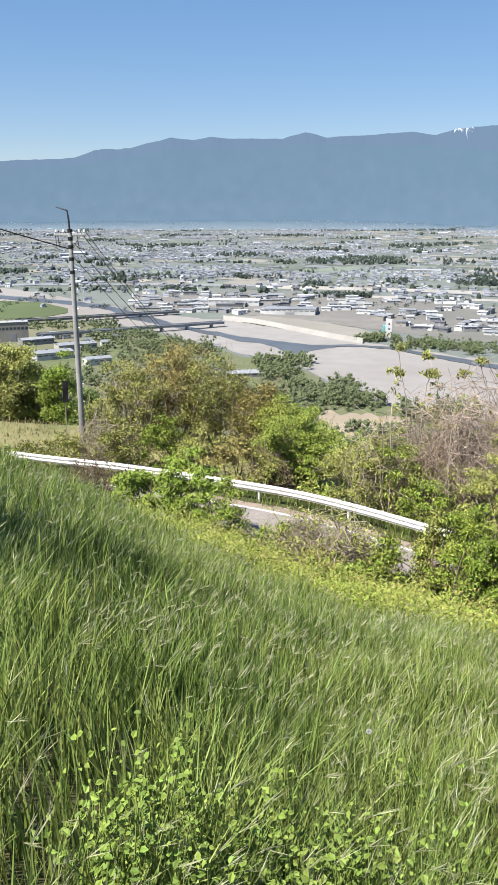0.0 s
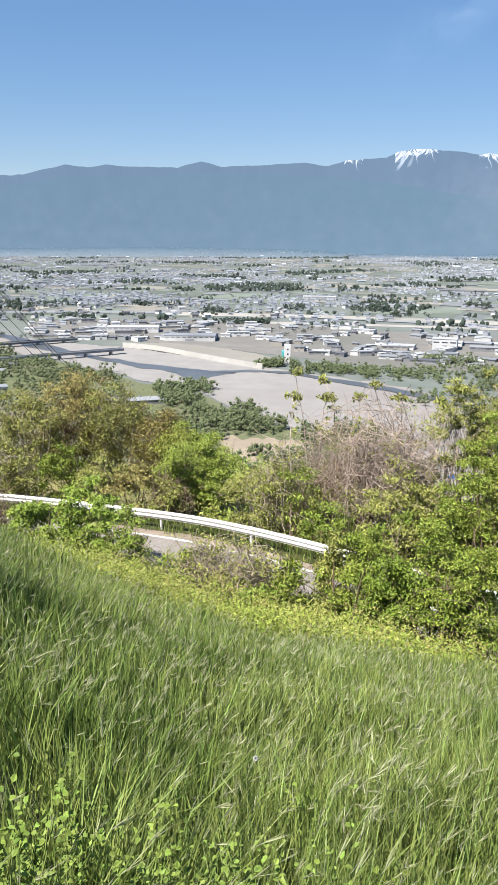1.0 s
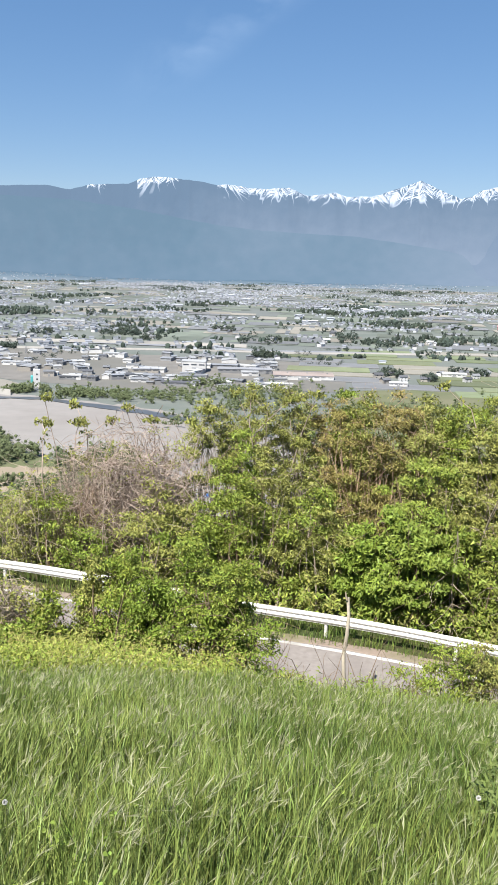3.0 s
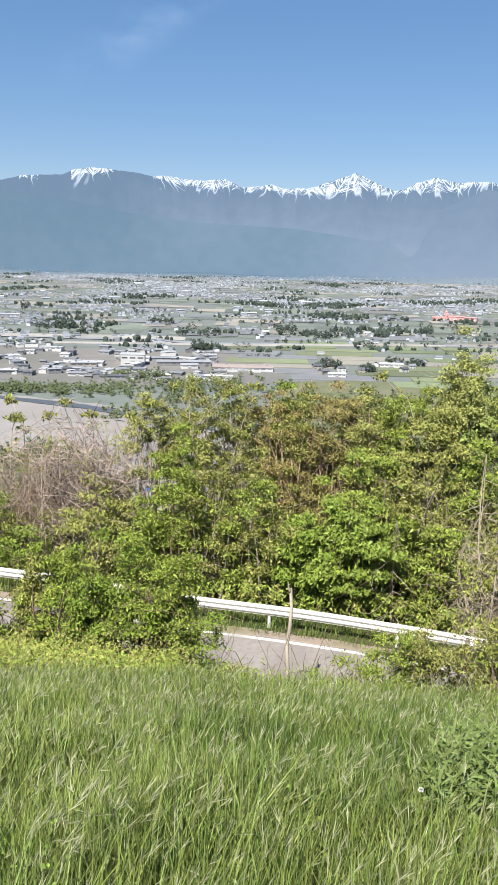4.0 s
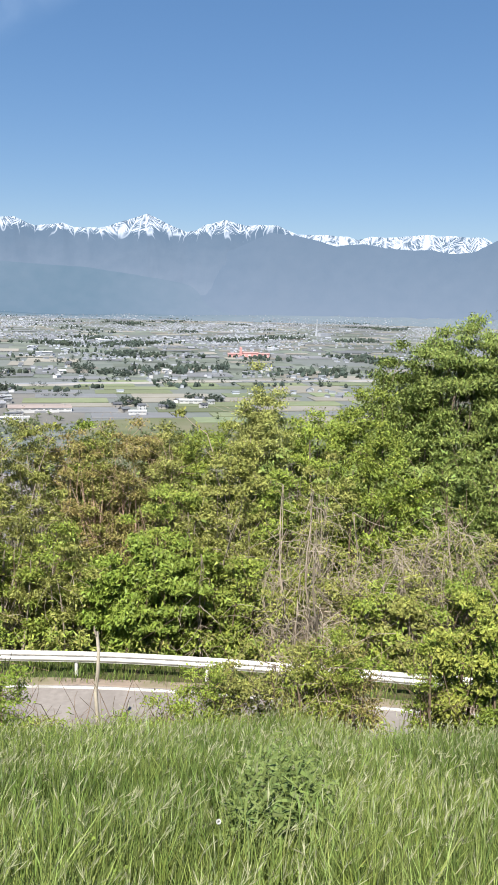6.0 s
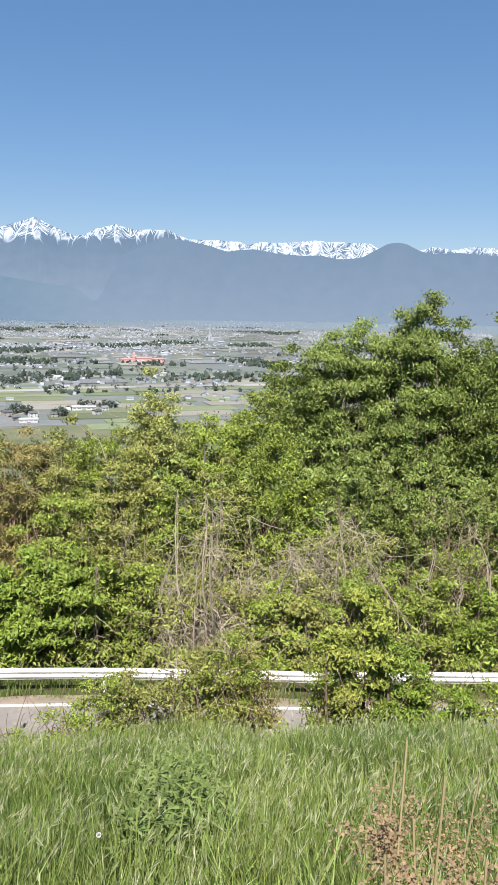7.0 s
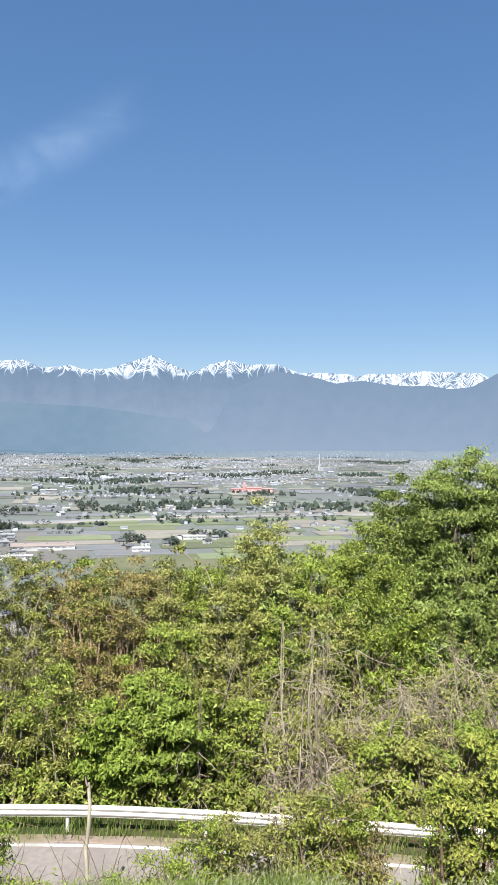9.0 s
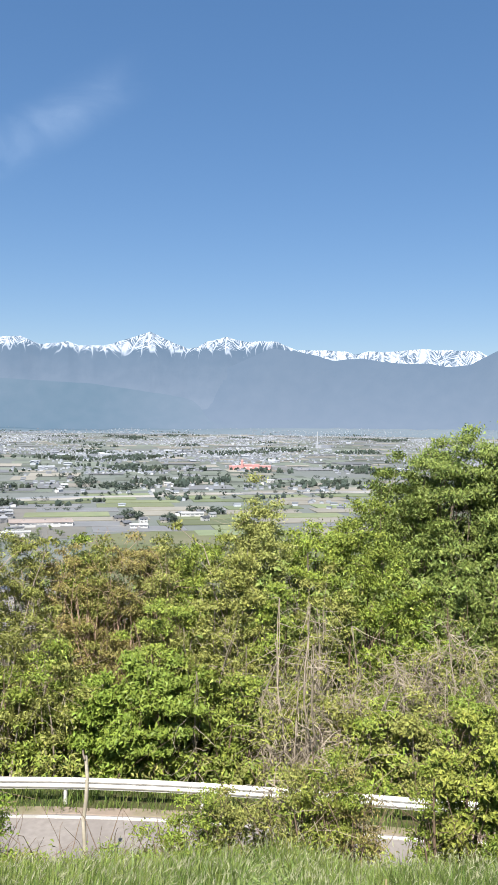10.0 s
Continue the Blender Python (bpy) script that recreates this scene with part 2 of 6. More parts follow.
    "yard": mat("paved_yard", (0.175, 0.168, 0.155), (0.215, 0.205, 0.19), 0.04, 0.9, 0.0, c3=(0.15, 0.15, 0.135)),
    "teal": mat("teal_paint", (0.10, 0.50, 0.52), (0.14, 0.55, 0.56), 0.5, 0.5, 0.0),
    "blue_sheet": mat("blue_sheet", (0.06, 0.20, 0.60), (0.08, 0.25, 0.65), 0.8, 0.5, 0.1),
    # far walls and roofs: distance haze is mixed into these blue-grey base colours
    "town_pale_hazed": mat("town_pale_hazed", (0.52, 0.54, 0.58), (0.38, 0.405, 0.45), 0.05, 0.8, 0.0, island=0.35),
    "hamlet": mat("hamlet_wall_hazed", (0.27, 0.295, 0.34), (0.20, 0.22, 0.26), 0.05, 0.8, 0.0, island=0.3),
    "town_dark_hazed": mat("town_dark_hazed", (0.17, 0.19, 0.22), (0.22, 0.235, 0.265), 0.05, 0.7, 0.0, island=0.4),
}

# ---- mesh makers ----


def fast_mesh(name, verts, faces, materials, index=None, smooth=False):
    """A mesh from an array of places and one of faces that all have the same number of corners."""
    verts, faces = np.asarray(verts, np.float32), np.asarray(faces, np.int32)
    me = bpy.data.meshes.new(name)
    k = faces.shape[1]
    me.vertices.add(len(verts))
    me.vertices.foreach_set("co", verts.ravel())
    me.loops.add(faces.size)
    me.loops.foreach_set("vertex_index", faces.ravel())
    me.polygons.add(len(faces))
    me.polygons.foreach_set("loop_start", np.arange(0, faces.size, k, dtype=np.int32))
    me.polygons.foreach_set("loop_total", np.full(len(faces), k, np.int32))
    for m in materials:
        me.materials.append(m)
    if index is not None:
        me.polygons.foreach_set("material_index", np.asarray(index, np.int32))
    me.polygons.foreach_set("use_smooth", np.full(len(faces), smooth, bool))
    me.update(calc_edges=True)
    me.validate()
    return me


def part(name, mesh, parent=None, label=""):
    ob = new(name, mesh)
    if parent is not None:
        ob.parent = parent
    return tagged(ob, label)


def anchor(name, m, label, category, group=""):
    ob = new(name)
    ob.matrix_basis = m
    ob.empty_display_size = 0.2
    return tagged(ob, label, category, group)


def tubes(lines, radii, sides=5):
    """Tubes along many lines at once. lines: (n, k, 3); radii: (n, k)."""
    L, R = np.asarray(lines, float), np.asarray(radii, float)
    n, k, _ = L.shape
    d = np.gradient(L, axis=1)
    d /= np.linalg.norm(d, axis=2, keepdims=True) + 1e-9
    ref = np.where(np.abs(d[..., 2:3]) > 0.9, np.array([1.0, 0, 0]), np.array([0, 0, 1.0]))
    u = np.cross(d, ref)
    u /= np.linalg.norm(u, axis=2, keepdims=True) + 1e-9
    w = np.cross(d, u)
    a = np.arange(sides) * 2 * np.pi / sides
    V = L[:, :, None] + R[:, :, None, None] * (u[:, :, None] * np.cos(a)[:, None] + w[:, :, None] * np.sin(a)[:, None])
    idx = np.arange(n * k * sides).reshape(n, k, sides)
    q = np.stack([idx[:, :-1], np.roll(idx, -1, 2)[:, :-1], np.roll(idx, -1, 2)[:, 1:], idx[:, 1:]], -1).reshape(-1, 4)
    return V.reshape(-1, 3), q


def joined(pieces):
    """One pair of arrays from several pairs of places and faces."""
    vs, fs, n = [], [], 0
    for v, f in pieces:
        vs.append(v)
        fs.append(np.asarray(f) + n)
        n += len(v)
    return np.concatenate(vs), np.concatenate(fs)


BOX_F = np.array([[0, 3, 2, 1], [4, 5, 6, 7], [0, 1, 5, 4], [1, 2, 6, 5], [2, 3, 7, 6], [3, 0, 4, 7]])


def box(x0, y0, z0, x1, y1, z1):
    return np.array([[x0, y0, z0], [x1, y0, z0], [x1, y1, z0], [x0, y1, z0], [x0, y0, z1], [x1, y0, z1], [x1, y1, z1], [x0, y1, z1]], float), BOX_F


def bevelled(x0, y0, z0, x1, y1, z1, materials, bev=0.02, name="block"):
    bm = bmesh.new()
    bmesh.ops.create_cube(bm, size=1.0, matrix=Matrix.Translation(((x0 + x1) / 2, (y0 + y1) / 2, (z0 + z1) / 2)) @ Matrix.Diagonal((x1 - x0, y1 - y0, z1 - z0, 1)))
    bmesh.ops.bevel(bm, geom=bm.edges[:], offset=bev, segments=1, affect="EDGES")
    me = bpy.data.meshes.new(name)
    bm.to_mesh(me)
    bm.free()
    for m in materials:
        me.materials.append(m)
    return me


# ---- lie of the land: bearings in degrees from +y towards +x, metres from the viewpoint ----
EYE = 1.6
FALL = 0.0244
RAIL_AZ = [-60, -38.8, -27, -16.4, -10.2, -3.35, 4.3, 13, 24.2, 31.4, 38, 45.9, 55.8, 63.4, 66.5, 78, 91, 120]
RAIL_R = [75, 59, 44.3, 37.1, 34.8, 32.4, 30.3, 27.4, 24.7, 24.0, 23.5, 23.05, 23.1, 23.85, 24.15, 26.3, 31, 52]
EDGE_AZ = [-60, -30, -18, -12, -6, 0, 7, 18, 35, 53, 67, 90, 120]
EDGE_R = [50, 34, 26, 23.5, 20, 17.5, 15.5, 14, 13.5, 13.5, 13.5, 15, 20]
EDGE_Z = [-5.4, -5.8, -6.2, -6.72, -6.98, -7.0, -6.73, -6.27, -6.19, -6.13, -5.77, -5.2, -4.5]
ROAD_Z = -9.7


def rail_r(az):
    return np.interp(az, RAIL_AZ, RAIL_R)


def edge_r(az):
    return np.interp(az, EDGE_AZ, EDGE_R)


def profile(az):
    """Radii and heights of the land's bends along one bearing."""
    rr, re, ze = rail_r(az), edge_r(az), np.interp(az, EDGE_AZ, EDGE_Z)
    return ([0, re * 0.5, re, rr - 5.6, rr - 5.0, rr + 0.5, rr + 3, rr + 14, rr + 45, 430, 1100, 4350, 4950],
            [0, ze * 0.49, ze, ROAD_Z + 0.1, ROAD_Z, ROAD_Z, ROAD_Z - 0.5, ROAD_Z - 1.2, ROAD_Z - 14, -150, -150, -150 + FALL * 3250, -150 + FALL * 3250])


def land(az, r):
    """Height of the ground."""
    az = (az + 180) % 360 - 180
    ps, zs = profile(min(max(az, -60), 120))
    z = float(np.interp(r, ps, zs))
    off = min(1.0, max(0.0, (abs(az - 25) - 75) / 50))
    off = off * off * (3 - 2 * off)
    if off > 0:
        z = (1 - off) * z + off * float(np.interp(r, [0, 60, 200, 4950], [0, 16, 30, 40]))
    return z


def xy(az, r):
    return r * math.sin(radians(az)), r * math.cos(radians(az))


def on_land(az, r, up=0.0):
    return (*xy(az, r), land(az, r) + up)


def reach(drop):
    """Distance of the valley floor that lies that many degrees below the eye."""
    t = math.tan(radians(drop))
    d = 151.6 / t
    return d if d < 1100 else (151.6 + FALL * 1100) / (t + FALL)


def floor_z(d):
    return -150 + FALL * max(0.0, d - 1100)


def site(az, drop, up=0.0):
    d = reach(drop)
    return (*xy(az, d), floor_z(d) + up)


# ---- ground ----
azs = np.concatenate([np.arange(-180, -32, 4.0), np.arange(-32, 82, 0.75), np.arange(82, 180, 4.0)])
SEG = [16, 16, 8, 2, 6, 4, 8, 14, 20, 12, 24, 2]
gv, ring_kind = [], []
for i, az in enumerate(azs):
    ps, _ = profile(min(max(az, -60), 120))
    rs = np.concatenate([np.linspace(ps[k], ps[k + 1], SEG[k], endpoint=False) for k in range(12)] + [[ps[-1]]])
    rs[0] = 0.02
    if i == 0:
        seg_of = np.concatenate([np.full(SEG[k], k) for k in range(12)])
    for r in rs:
        x, y = xy(az, r)
        z = land(az, r)
        rr = float(rail_r(min(max(az, -60), 120)))
        if r < rr - 5.6 or rr + 1 < r < 430:
            z += 0.10 * min(1, r / 6) * noise.noise((x * 0.5, y * 0.5, 1.3)) + (0.5 * noise.noise((x * 0.06, y * 0.06, 4.0)) if r > rr + 4 else 0)
        gv.append((x, y, z))
nr = len(rs)
na = len(azs)
grid = np.arange(na * nr).reshape(na, nr)
nxt = np.roll(grid, -1, 0)
gf = np.stack([grid[:, :-1], grid[:, 1:], nxt[:, 1:], nxt[:, :-1]], -1).reshape(-1, 4)
kinds = np.array([0, 0, 0, 0, 0, 0, 4, 4, 1, 2, 2, 2])
gi = np.tile(kinds[seg_of][: nr - 1], (na, 1)).ravel()
ground = new("ground", fast_mesh("ground", gv, gf, [M["soil"], M["hill"], M["plain"], M["asphalt"], M["bank"]], gi, True))
tagged(ground, "grassy hillside falling to a wide valley floor", "ground", kind="structure")

# ---- mountains on the far side of the valley ----
RIDGE = [(-60, 3.0), (-30, 2.6), (-16, 3.11), (-11.4, 3.35), (-10.2, 3.81), (-7.8, 4.01), (-5.1, 4.65), (-3.7, 4.5), (-2.6, 4.7), (-0.4, 4.6), (2.2, 4.6),
         (3.7, 5.0), (5.1, 4.67), (7.3, 4.77), (10.6, 4.94), (12.1, 4.7), (13.4, 5.1), (15.9, 5.25), (16.7, 5.58), (17.6, 5.76), (20.5, 5.58), (21.8, 5.33)]
SUMMIT_RIDGE = [(22.4, 5.42), (23.9, 5.22), (25.2, 5.16), (26.6, 5.28), (27.9, 4.78), (29.7, 5.05), (30.5, 4.78), (32.1, 4.8), (33.1, 5.1), (34.3, 5.5), (35.25, 5.88), (36.3, 5.34), (37.9, 4.73), (38.6, 4.9), (39.2, 5.25), (40.5, 5.57),
                (41.9, 5.27), (42.6, 5.36), (44.1, 5.3), (45.4, 4.72), (47.5, 4.75), (48.8, 4.66), (49.5, 4.45), (50.3, 4.67), (51.4, 4.64), (54, 4.81), (57.7, 4.64), (58.3, 4.3), (60.6, 4.25), (61, 4.2), (61.8, 4.47), (63.4, 4.27), (64.4, 4.48), (66, 4.4), (80, 3.8), (110, 3.0)]
RIDGE += SUMMIT_RIDGE
# a snowless ridge that stands before the northern snows
MID = [(38, 2.0), (40.5, 3.4), (43.6, 4.85), (45.6, 4.6), (46.7, 4.4), (48, 4.02), (48.8, 4.12), (49.9, 4.2), (51.4, 3.95), (53.2, 3.82), (54.5, 3.86), (55.7, 3.6), (57.2, 3.75), (58.3, 4.33), (58.9, 4.66), (59.5, 4.75), (60.1, 4.67), (61, 4.22), (62, 4.0), (63.5, 4.1), (66, 3.9), (80, 3.0)]
FORE = [(-60, 2.4), (-16, 2.6), (-10, 3.1), (-5, 4.0), (0, 4.0), (4, 4.3), (8, 4.2), (12, 4.1), (16, 3.7), (19, 3.2), (22, 2.75), (25, 2.46), (31, 2.24), (35, 1.75), (37.3, 1.4), (40, 0.75), (43, 0.05), (46, -0.55), (49, -0.9), (58, -0.8), (70, 0.4), (110, 1.0)]
SNOWLINE = [(-60, 9), (12.9, 9), (13.2, 4.95), (14.4, 5.02), (14.8, 9), (16.2, 9), (16.5, 5.0), (17.6, 5.35), (19.2, 5.55), (20.4, 9), (21.4, 9), (21.8, 5.2), (23.1, 4.98), (25.2, 4.72), (27.3, 4.72), (29.2, 4.66), (31.5, 4.5), (33, 4.55), (34.5, 4.6), (36.3, 4.75), (38, 4.55),
            (39.3, 4.75), (41.5, 4.75), (43, 5.05), (44.2, 5.15), (45.6, 4.5), (47, 4.1), (48.5, 3.9), (53, 3.6), (58, 3.5), (60, 3.7), (62, 4.2), (64, 4.05), (80, 3.6), (110, 3)]
# summits from which the gullies fan out
SUMMITS = [(14, 5.2), (18, 5.8), (21.5, 5.4), (26.3, 5.35), (29.5, 5.1), (31.3, 4.9), (35.3, 5.95), (38.6, 4.9), (40.6, 5.7), (43.8, 5.3), (48, 4.6), (51, 4.65), (54, 4.85), (57, 4.7), (62.5, 4.4), (66, 4.4)]


def tab(table, a):
    return np.interp(a, [p[0] for p in table], [p[1] for p in table])


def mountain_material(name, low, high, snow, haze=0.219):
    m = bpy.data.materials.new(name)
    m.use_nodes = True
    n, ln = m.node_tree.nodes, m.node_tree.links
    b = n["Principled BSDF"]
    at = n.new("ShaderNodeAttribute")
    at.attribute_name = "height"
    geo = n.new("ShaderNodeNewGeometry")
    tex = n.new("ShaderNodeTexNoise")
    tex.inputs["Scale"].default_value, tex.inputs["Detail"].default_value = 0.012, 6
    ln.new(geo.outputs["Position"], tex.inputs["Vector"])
    # ramp from a haze-paled low tone to the darker slope colour
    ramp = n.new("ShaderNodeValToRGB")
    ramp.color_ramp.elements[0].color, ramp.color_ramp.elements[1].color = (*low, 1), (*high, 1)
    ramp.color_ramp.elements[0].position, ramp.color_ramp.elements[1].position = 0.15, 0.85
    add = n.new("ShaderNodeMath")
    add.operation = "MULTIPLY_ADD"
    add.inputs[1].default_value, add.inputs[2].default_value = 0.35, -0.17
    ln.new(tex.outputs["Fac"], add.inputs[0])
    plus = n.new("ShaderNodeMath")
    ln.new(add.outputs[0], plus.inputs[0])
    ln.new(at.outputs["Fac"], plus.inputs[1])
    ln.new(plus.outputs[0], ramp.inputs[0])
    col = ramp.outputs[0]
    if snow:
        sn = n.new("ShaderNodeAttribute")
        sn.attribute_name = "flow"
        sep = n.new("ShaderNodeSeparateXYZ")
        ln.new(sn.outputs["Vector"], sep.inputs[0])

        def streaks(sx, sy, detail):
            mp = n.new("ShaderNodeMapping")
            mp.inputs["Scale"].default_value = (sx, sy, 0.0)
            st = n.new("ShaderNodeTexNoise")
            st.inputs["Scale"].default_value, st.inputs["Detail"].default_value = 1.0, detail
            ln.new(sn.outputs["Vector"], mp.inputs[0])
            ln.new(mp.outputs[0], st.inputs["Vector"])
            return st.outputs["Fac"]

        def calc(op, p, q, r=None):
            m_ = n.new("ShaderNodeMath")
            m_.operation = op
            for i_, v_ in enumerate((p, q, r)):
                if v_ is None:
                    continue
                if isinstance(v_, (int, float)):
                    m_.inputs[i_].default_value = v_
                else:
                    ln.new(v_, m_.inputs[i_])
            return m_.outputs[0]

        # snow with rocky ribs that branch off spurs, and thin gullies that reach below it
        swing = calc("MULTIPLY_ADD", streaks(1.3, 0.9, 2.0), 0.9, 0.0)
        spur = calc("PINGPONG", calc("ADD", calc("MULTIPLY", sep.outputs["X"], 0.95), swing), 0.5)
        lean = calc("MULTIPLY_ADD", spur, 1.0, calc("MULTIPLY", sep.outputs["Y"], 0.8))
        both = n.new("ShaderNodeCombineXYZ")
        ln.new(calc("MULTIPLY", lean, 12.0), both.inputs[0])
        ln.new(calc("MULTIPLY", sep.outputs["X"], 2.6), both.inputs[1])
        ribs = n.new("ShaderNodeTexNoise")
        ribs.inputs["Scale"].default_value, ribs.inputs["Detail"].default_value, ribs.inputs["Roughness"].default_value = 1.0, 6.0, 0.68
        ln.new(both.outputs[0], ribs.inputs["Vector"])
        field = calc("ADD", calc("MULTIPLY_ADD", ribs.outputs["Fac"], 4.2, -2.1), calc("MINIMUM", calc("MULTIPLY", sep.outputs["Z"], 1.5), 0.06))
        field = calc("ADD", field, calc("MULTIPLY_ADD", streaks(0.9, 1.1, 2.0), 0.7, -0.35))
        thread = calc("MULTIPLY_ADD", calc("ABSOLUTE", calc("SUBTRACT", streaks(1.5, 0.22, 1.0), 0.5), 0.0), -13.0, 0.30)
        low = calc("MULTIPLY_ADD", calc("MINIMUM", sep.outputs["Z"], 0.0), 0.40, 0.0)
        field = calc("MAXIMUM", field, calc("ADD", thread, low))
        mr = n.new("ShaderNodeMapRange")
        mr.inputs["From Min"].default_value, mr.inputs["From Max"].default_value = -0.10, 0.35
        ln.new(field, mr.inputs["Value"])
        mx = n.new("ShaderNodeMix")
        mx.data_type = "RGBA"
        ln.new(mr.outputs[0], mx.inputs["Factor"])
        ln.new(col, mx.inputs["A"])
        # snow colour already dulled and blued for haze
        mx.inputs["B"].default_value = (0.37, 0.395, 0.44, 1)
        col = mx.outputs["Result"]
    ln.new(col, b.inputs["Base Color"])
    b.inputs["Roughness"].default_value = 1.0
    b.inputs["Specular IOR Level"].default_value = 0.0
    # even blue glow over the whole slope imitates haze in the air
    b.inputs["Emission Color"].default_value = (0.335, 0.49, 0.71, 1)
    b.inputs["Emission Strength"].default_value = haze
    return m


def flow(a, el):
    """Bearing followed up the fall line to the crest, height, and depth inside the snow."""
    pa, pt = min(SUMMITS, key=lambda q: abs(q[0] - a))
    u = pa + (a - pa) / (1 + 0.75 * max(0.0, pt - el)) + 0.06 * noise.noise((a * 2.0, el * 3.0, 1.0))
    return (u, el, 1.3 * (el - float(tab(SNOWLINE, a)) - 0.09))


def mountain_range(name, table, foot_d, top_d, rough, material, label, snow, shade, first=-60, last=110):
    aa = np.concatenate([np.arange(-60, -22, 1.0), np.arange(-22, 72, 0.06 if snow else 0.2), np.arange(72, 110, 1.0)])
    aa = aa[(aa >= first) & (aa <= last)]
    ss = np.concatenate([np.linspace(0, 0.66, 13, endpoint=False), np.linspace(0.66, 1, 23)]) if snow else np.linspace(0, 1, 24)
    rows = len(ss)
    V, H, S = [], [], []
    for a in aa:
        top = float(tab(table, a))
        jag = 0.05 * noise.fractal((a * 1.1, 0.3, 5.0), 1.0, 2.1, 5) * rough
        z1 = EYE + top_d * math.tan(radians(top + jag))
        zf = floor_z(foot_d) - 12
        for j in range(rows):
            s = float(ss[j])
            gul = noise.fractal((a * 0.8, s * 4.0 + a * 0.3, 2.0), 1.0, 2.1, 5) * rough
            d = foot_d + (top_d - foot_d) * s + 24 * gul * math.sin(math.pi * min(s, 0.9))
            z = zf + (z1 - zf) * (s ** 1.25) + (16 * gul * math.sin(math.pi * s) if s < 1 else 0)
            V.append((*xy(a, d), z))
            el = math.degrees(math.atan2(z - EYE, d))
            # the height value also places painted haze: paler at the foot and northwards
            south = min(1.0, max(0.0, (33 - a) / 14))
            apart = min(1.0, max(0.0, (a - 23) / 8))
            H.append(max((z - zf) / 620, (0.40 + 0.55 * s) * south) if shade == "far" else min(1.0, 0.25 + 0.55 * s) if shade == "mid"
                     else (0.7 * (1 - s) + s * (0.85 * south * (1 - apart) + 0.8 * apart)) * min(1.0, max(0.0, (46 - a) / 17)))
            S.append(flow(a, el) if snow else (0.0, 0.0, 0.0))
    n = len(aa)
    g = np.arange(n * rows).reshape(n, rows)
    f = np.stack([g[:-1, :-1], g[1:, :-1], g[1:, 1:], g[:-1, 1:]], -1).reshape(-1, 4)
    me = fast_mesh(name, V, f, [material], None, True)
    me.attributes.new("height", "FLOAT", "POINT").data.foreach_set("value", np.array(H, np.float32))
    me.attributes.new("flow", "FLOAT_VECTOR", "POINT").data.foreach_set("vector", np.array(S, np.float32).ravel())
    return tagged(new(name, me), label, "mountains", kind="structure")


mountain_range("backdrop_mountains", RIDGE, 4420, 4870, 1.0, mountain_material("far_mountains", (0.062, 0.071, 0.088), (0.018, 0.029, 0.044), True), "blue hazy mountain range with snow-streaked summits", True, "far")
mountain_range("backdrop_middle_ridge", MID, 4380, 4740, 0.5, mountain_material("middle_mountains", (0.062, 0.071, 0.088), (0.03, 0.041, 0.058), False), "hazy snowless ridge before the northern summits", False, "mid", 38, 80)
mountain_range("backdrop_foothills", FORE, 4330, 4620, 0.6, mountain_material("near_mountains", (0.06, 0.07, 0.086), (0.016, 0.034, 0.044), False), "dark blue-green wooded foothills under painted haze at the valley's edge", False, "fore")

# ---- road along the foot of the bank ----
ra = np.linspace(-42, 92, 400)
rc = np.array([xy(a, rail_r(a)) for a in ra])
ker = np.hanning(41)
ker /= ker.sum()
for c in (0, 1):
    rc[:, c] = np.convolve(np.pad(rc[:, c], 20, "reflect", reflect_type="odd"), ker, "valid")
arc = np.concatenate([[0], np.cumsum(np.linalg.norm(np.diff(rc, axis=0), axis=1))])
STEP = 0.5
arc_s = np.arange(0, arc[-1], STEP)
line = np.stack([np.interp(arc_s, arc, rc[:, 0]), np.interp(arc_s, arc, rc[:, 1])], 1)
tan = np.gradient(line, axis=0)
tan /= np.linalg.norm(tan, axis=1, keepdims=True)
nor = np.stack([tan[:, 1], -tan[:, 0]], 1)
if (nor[len(nor) // 2] @ line[len(line) // 2]) > 0:
    nor = -nor


def ribbon(name, offs, zs, material, wob=0.0, seed=0.0):
    """A strip along the rail's line; offs are metres from the rail towards the viewpoint."""
    P = []
    for i in range(len(line)):
        for o, z in zip(offs, zs):
            w = wob * noise.noise((arc_s[i] * 0.7, o + seed, seed)) if wob else 0
            q = line[i] + nor[i] * (o + w)
            P.append((q[0], q[1], z))
    k = len(offs)
    g = np.arange(len(P)).reshape(-1, k)
    f = np.stack([g[:-1, :-1], g[:-1, 1:], g[1:, 1:], g[1:, :-1]], -1).reshape(-1, 4)
    return fast_mesh(name, P, f, [material])


road = new("road", ribbon("road", [0.62, 0.66, 2.8, 5.1, 5.14], [ROAD_Z - 0.15, ROAD_Z + 0.05, ROAD_Z + 0.09, ROAD_Z + 0.05, ROAD_Z - 0.15], M["asphalt"], 0.06, 3.0))
tagged(road, "narrow worn grey-brown asphalt hillside road", "road", kind="structure")
verge = new("verge", ribbon("verge", [0.12, 0.2, 0.70, 0.78], [ROAD_Z - 0.1, ROAD_Z + 0.02, ROAD_Z + 0.065, ROAD_Z + 0.02], M["verge"], 0.12, 8.0))
tagged(verge, "strip of pinkish gravel beside the asphalt", "verge", kind="structure")
edge_line = new("road_marking", ribbon("road_marking", [0.80, 0.802, 0.948, 0.95], [ROAD_Z + 0.05, ROAD_Z + 0.066, ROAD_Z + 0.069, ROAD_Z + 0.05], M["paint"]))
tagged(edge_line, "worn white edge line painted on the road", "road marking", kind="structure")

# ---- guard rail ----
guard = anchor("guard_rail", pose(0, 0, 0), "white enamelled corrugated steel guard rail beside the road", "guard rail")
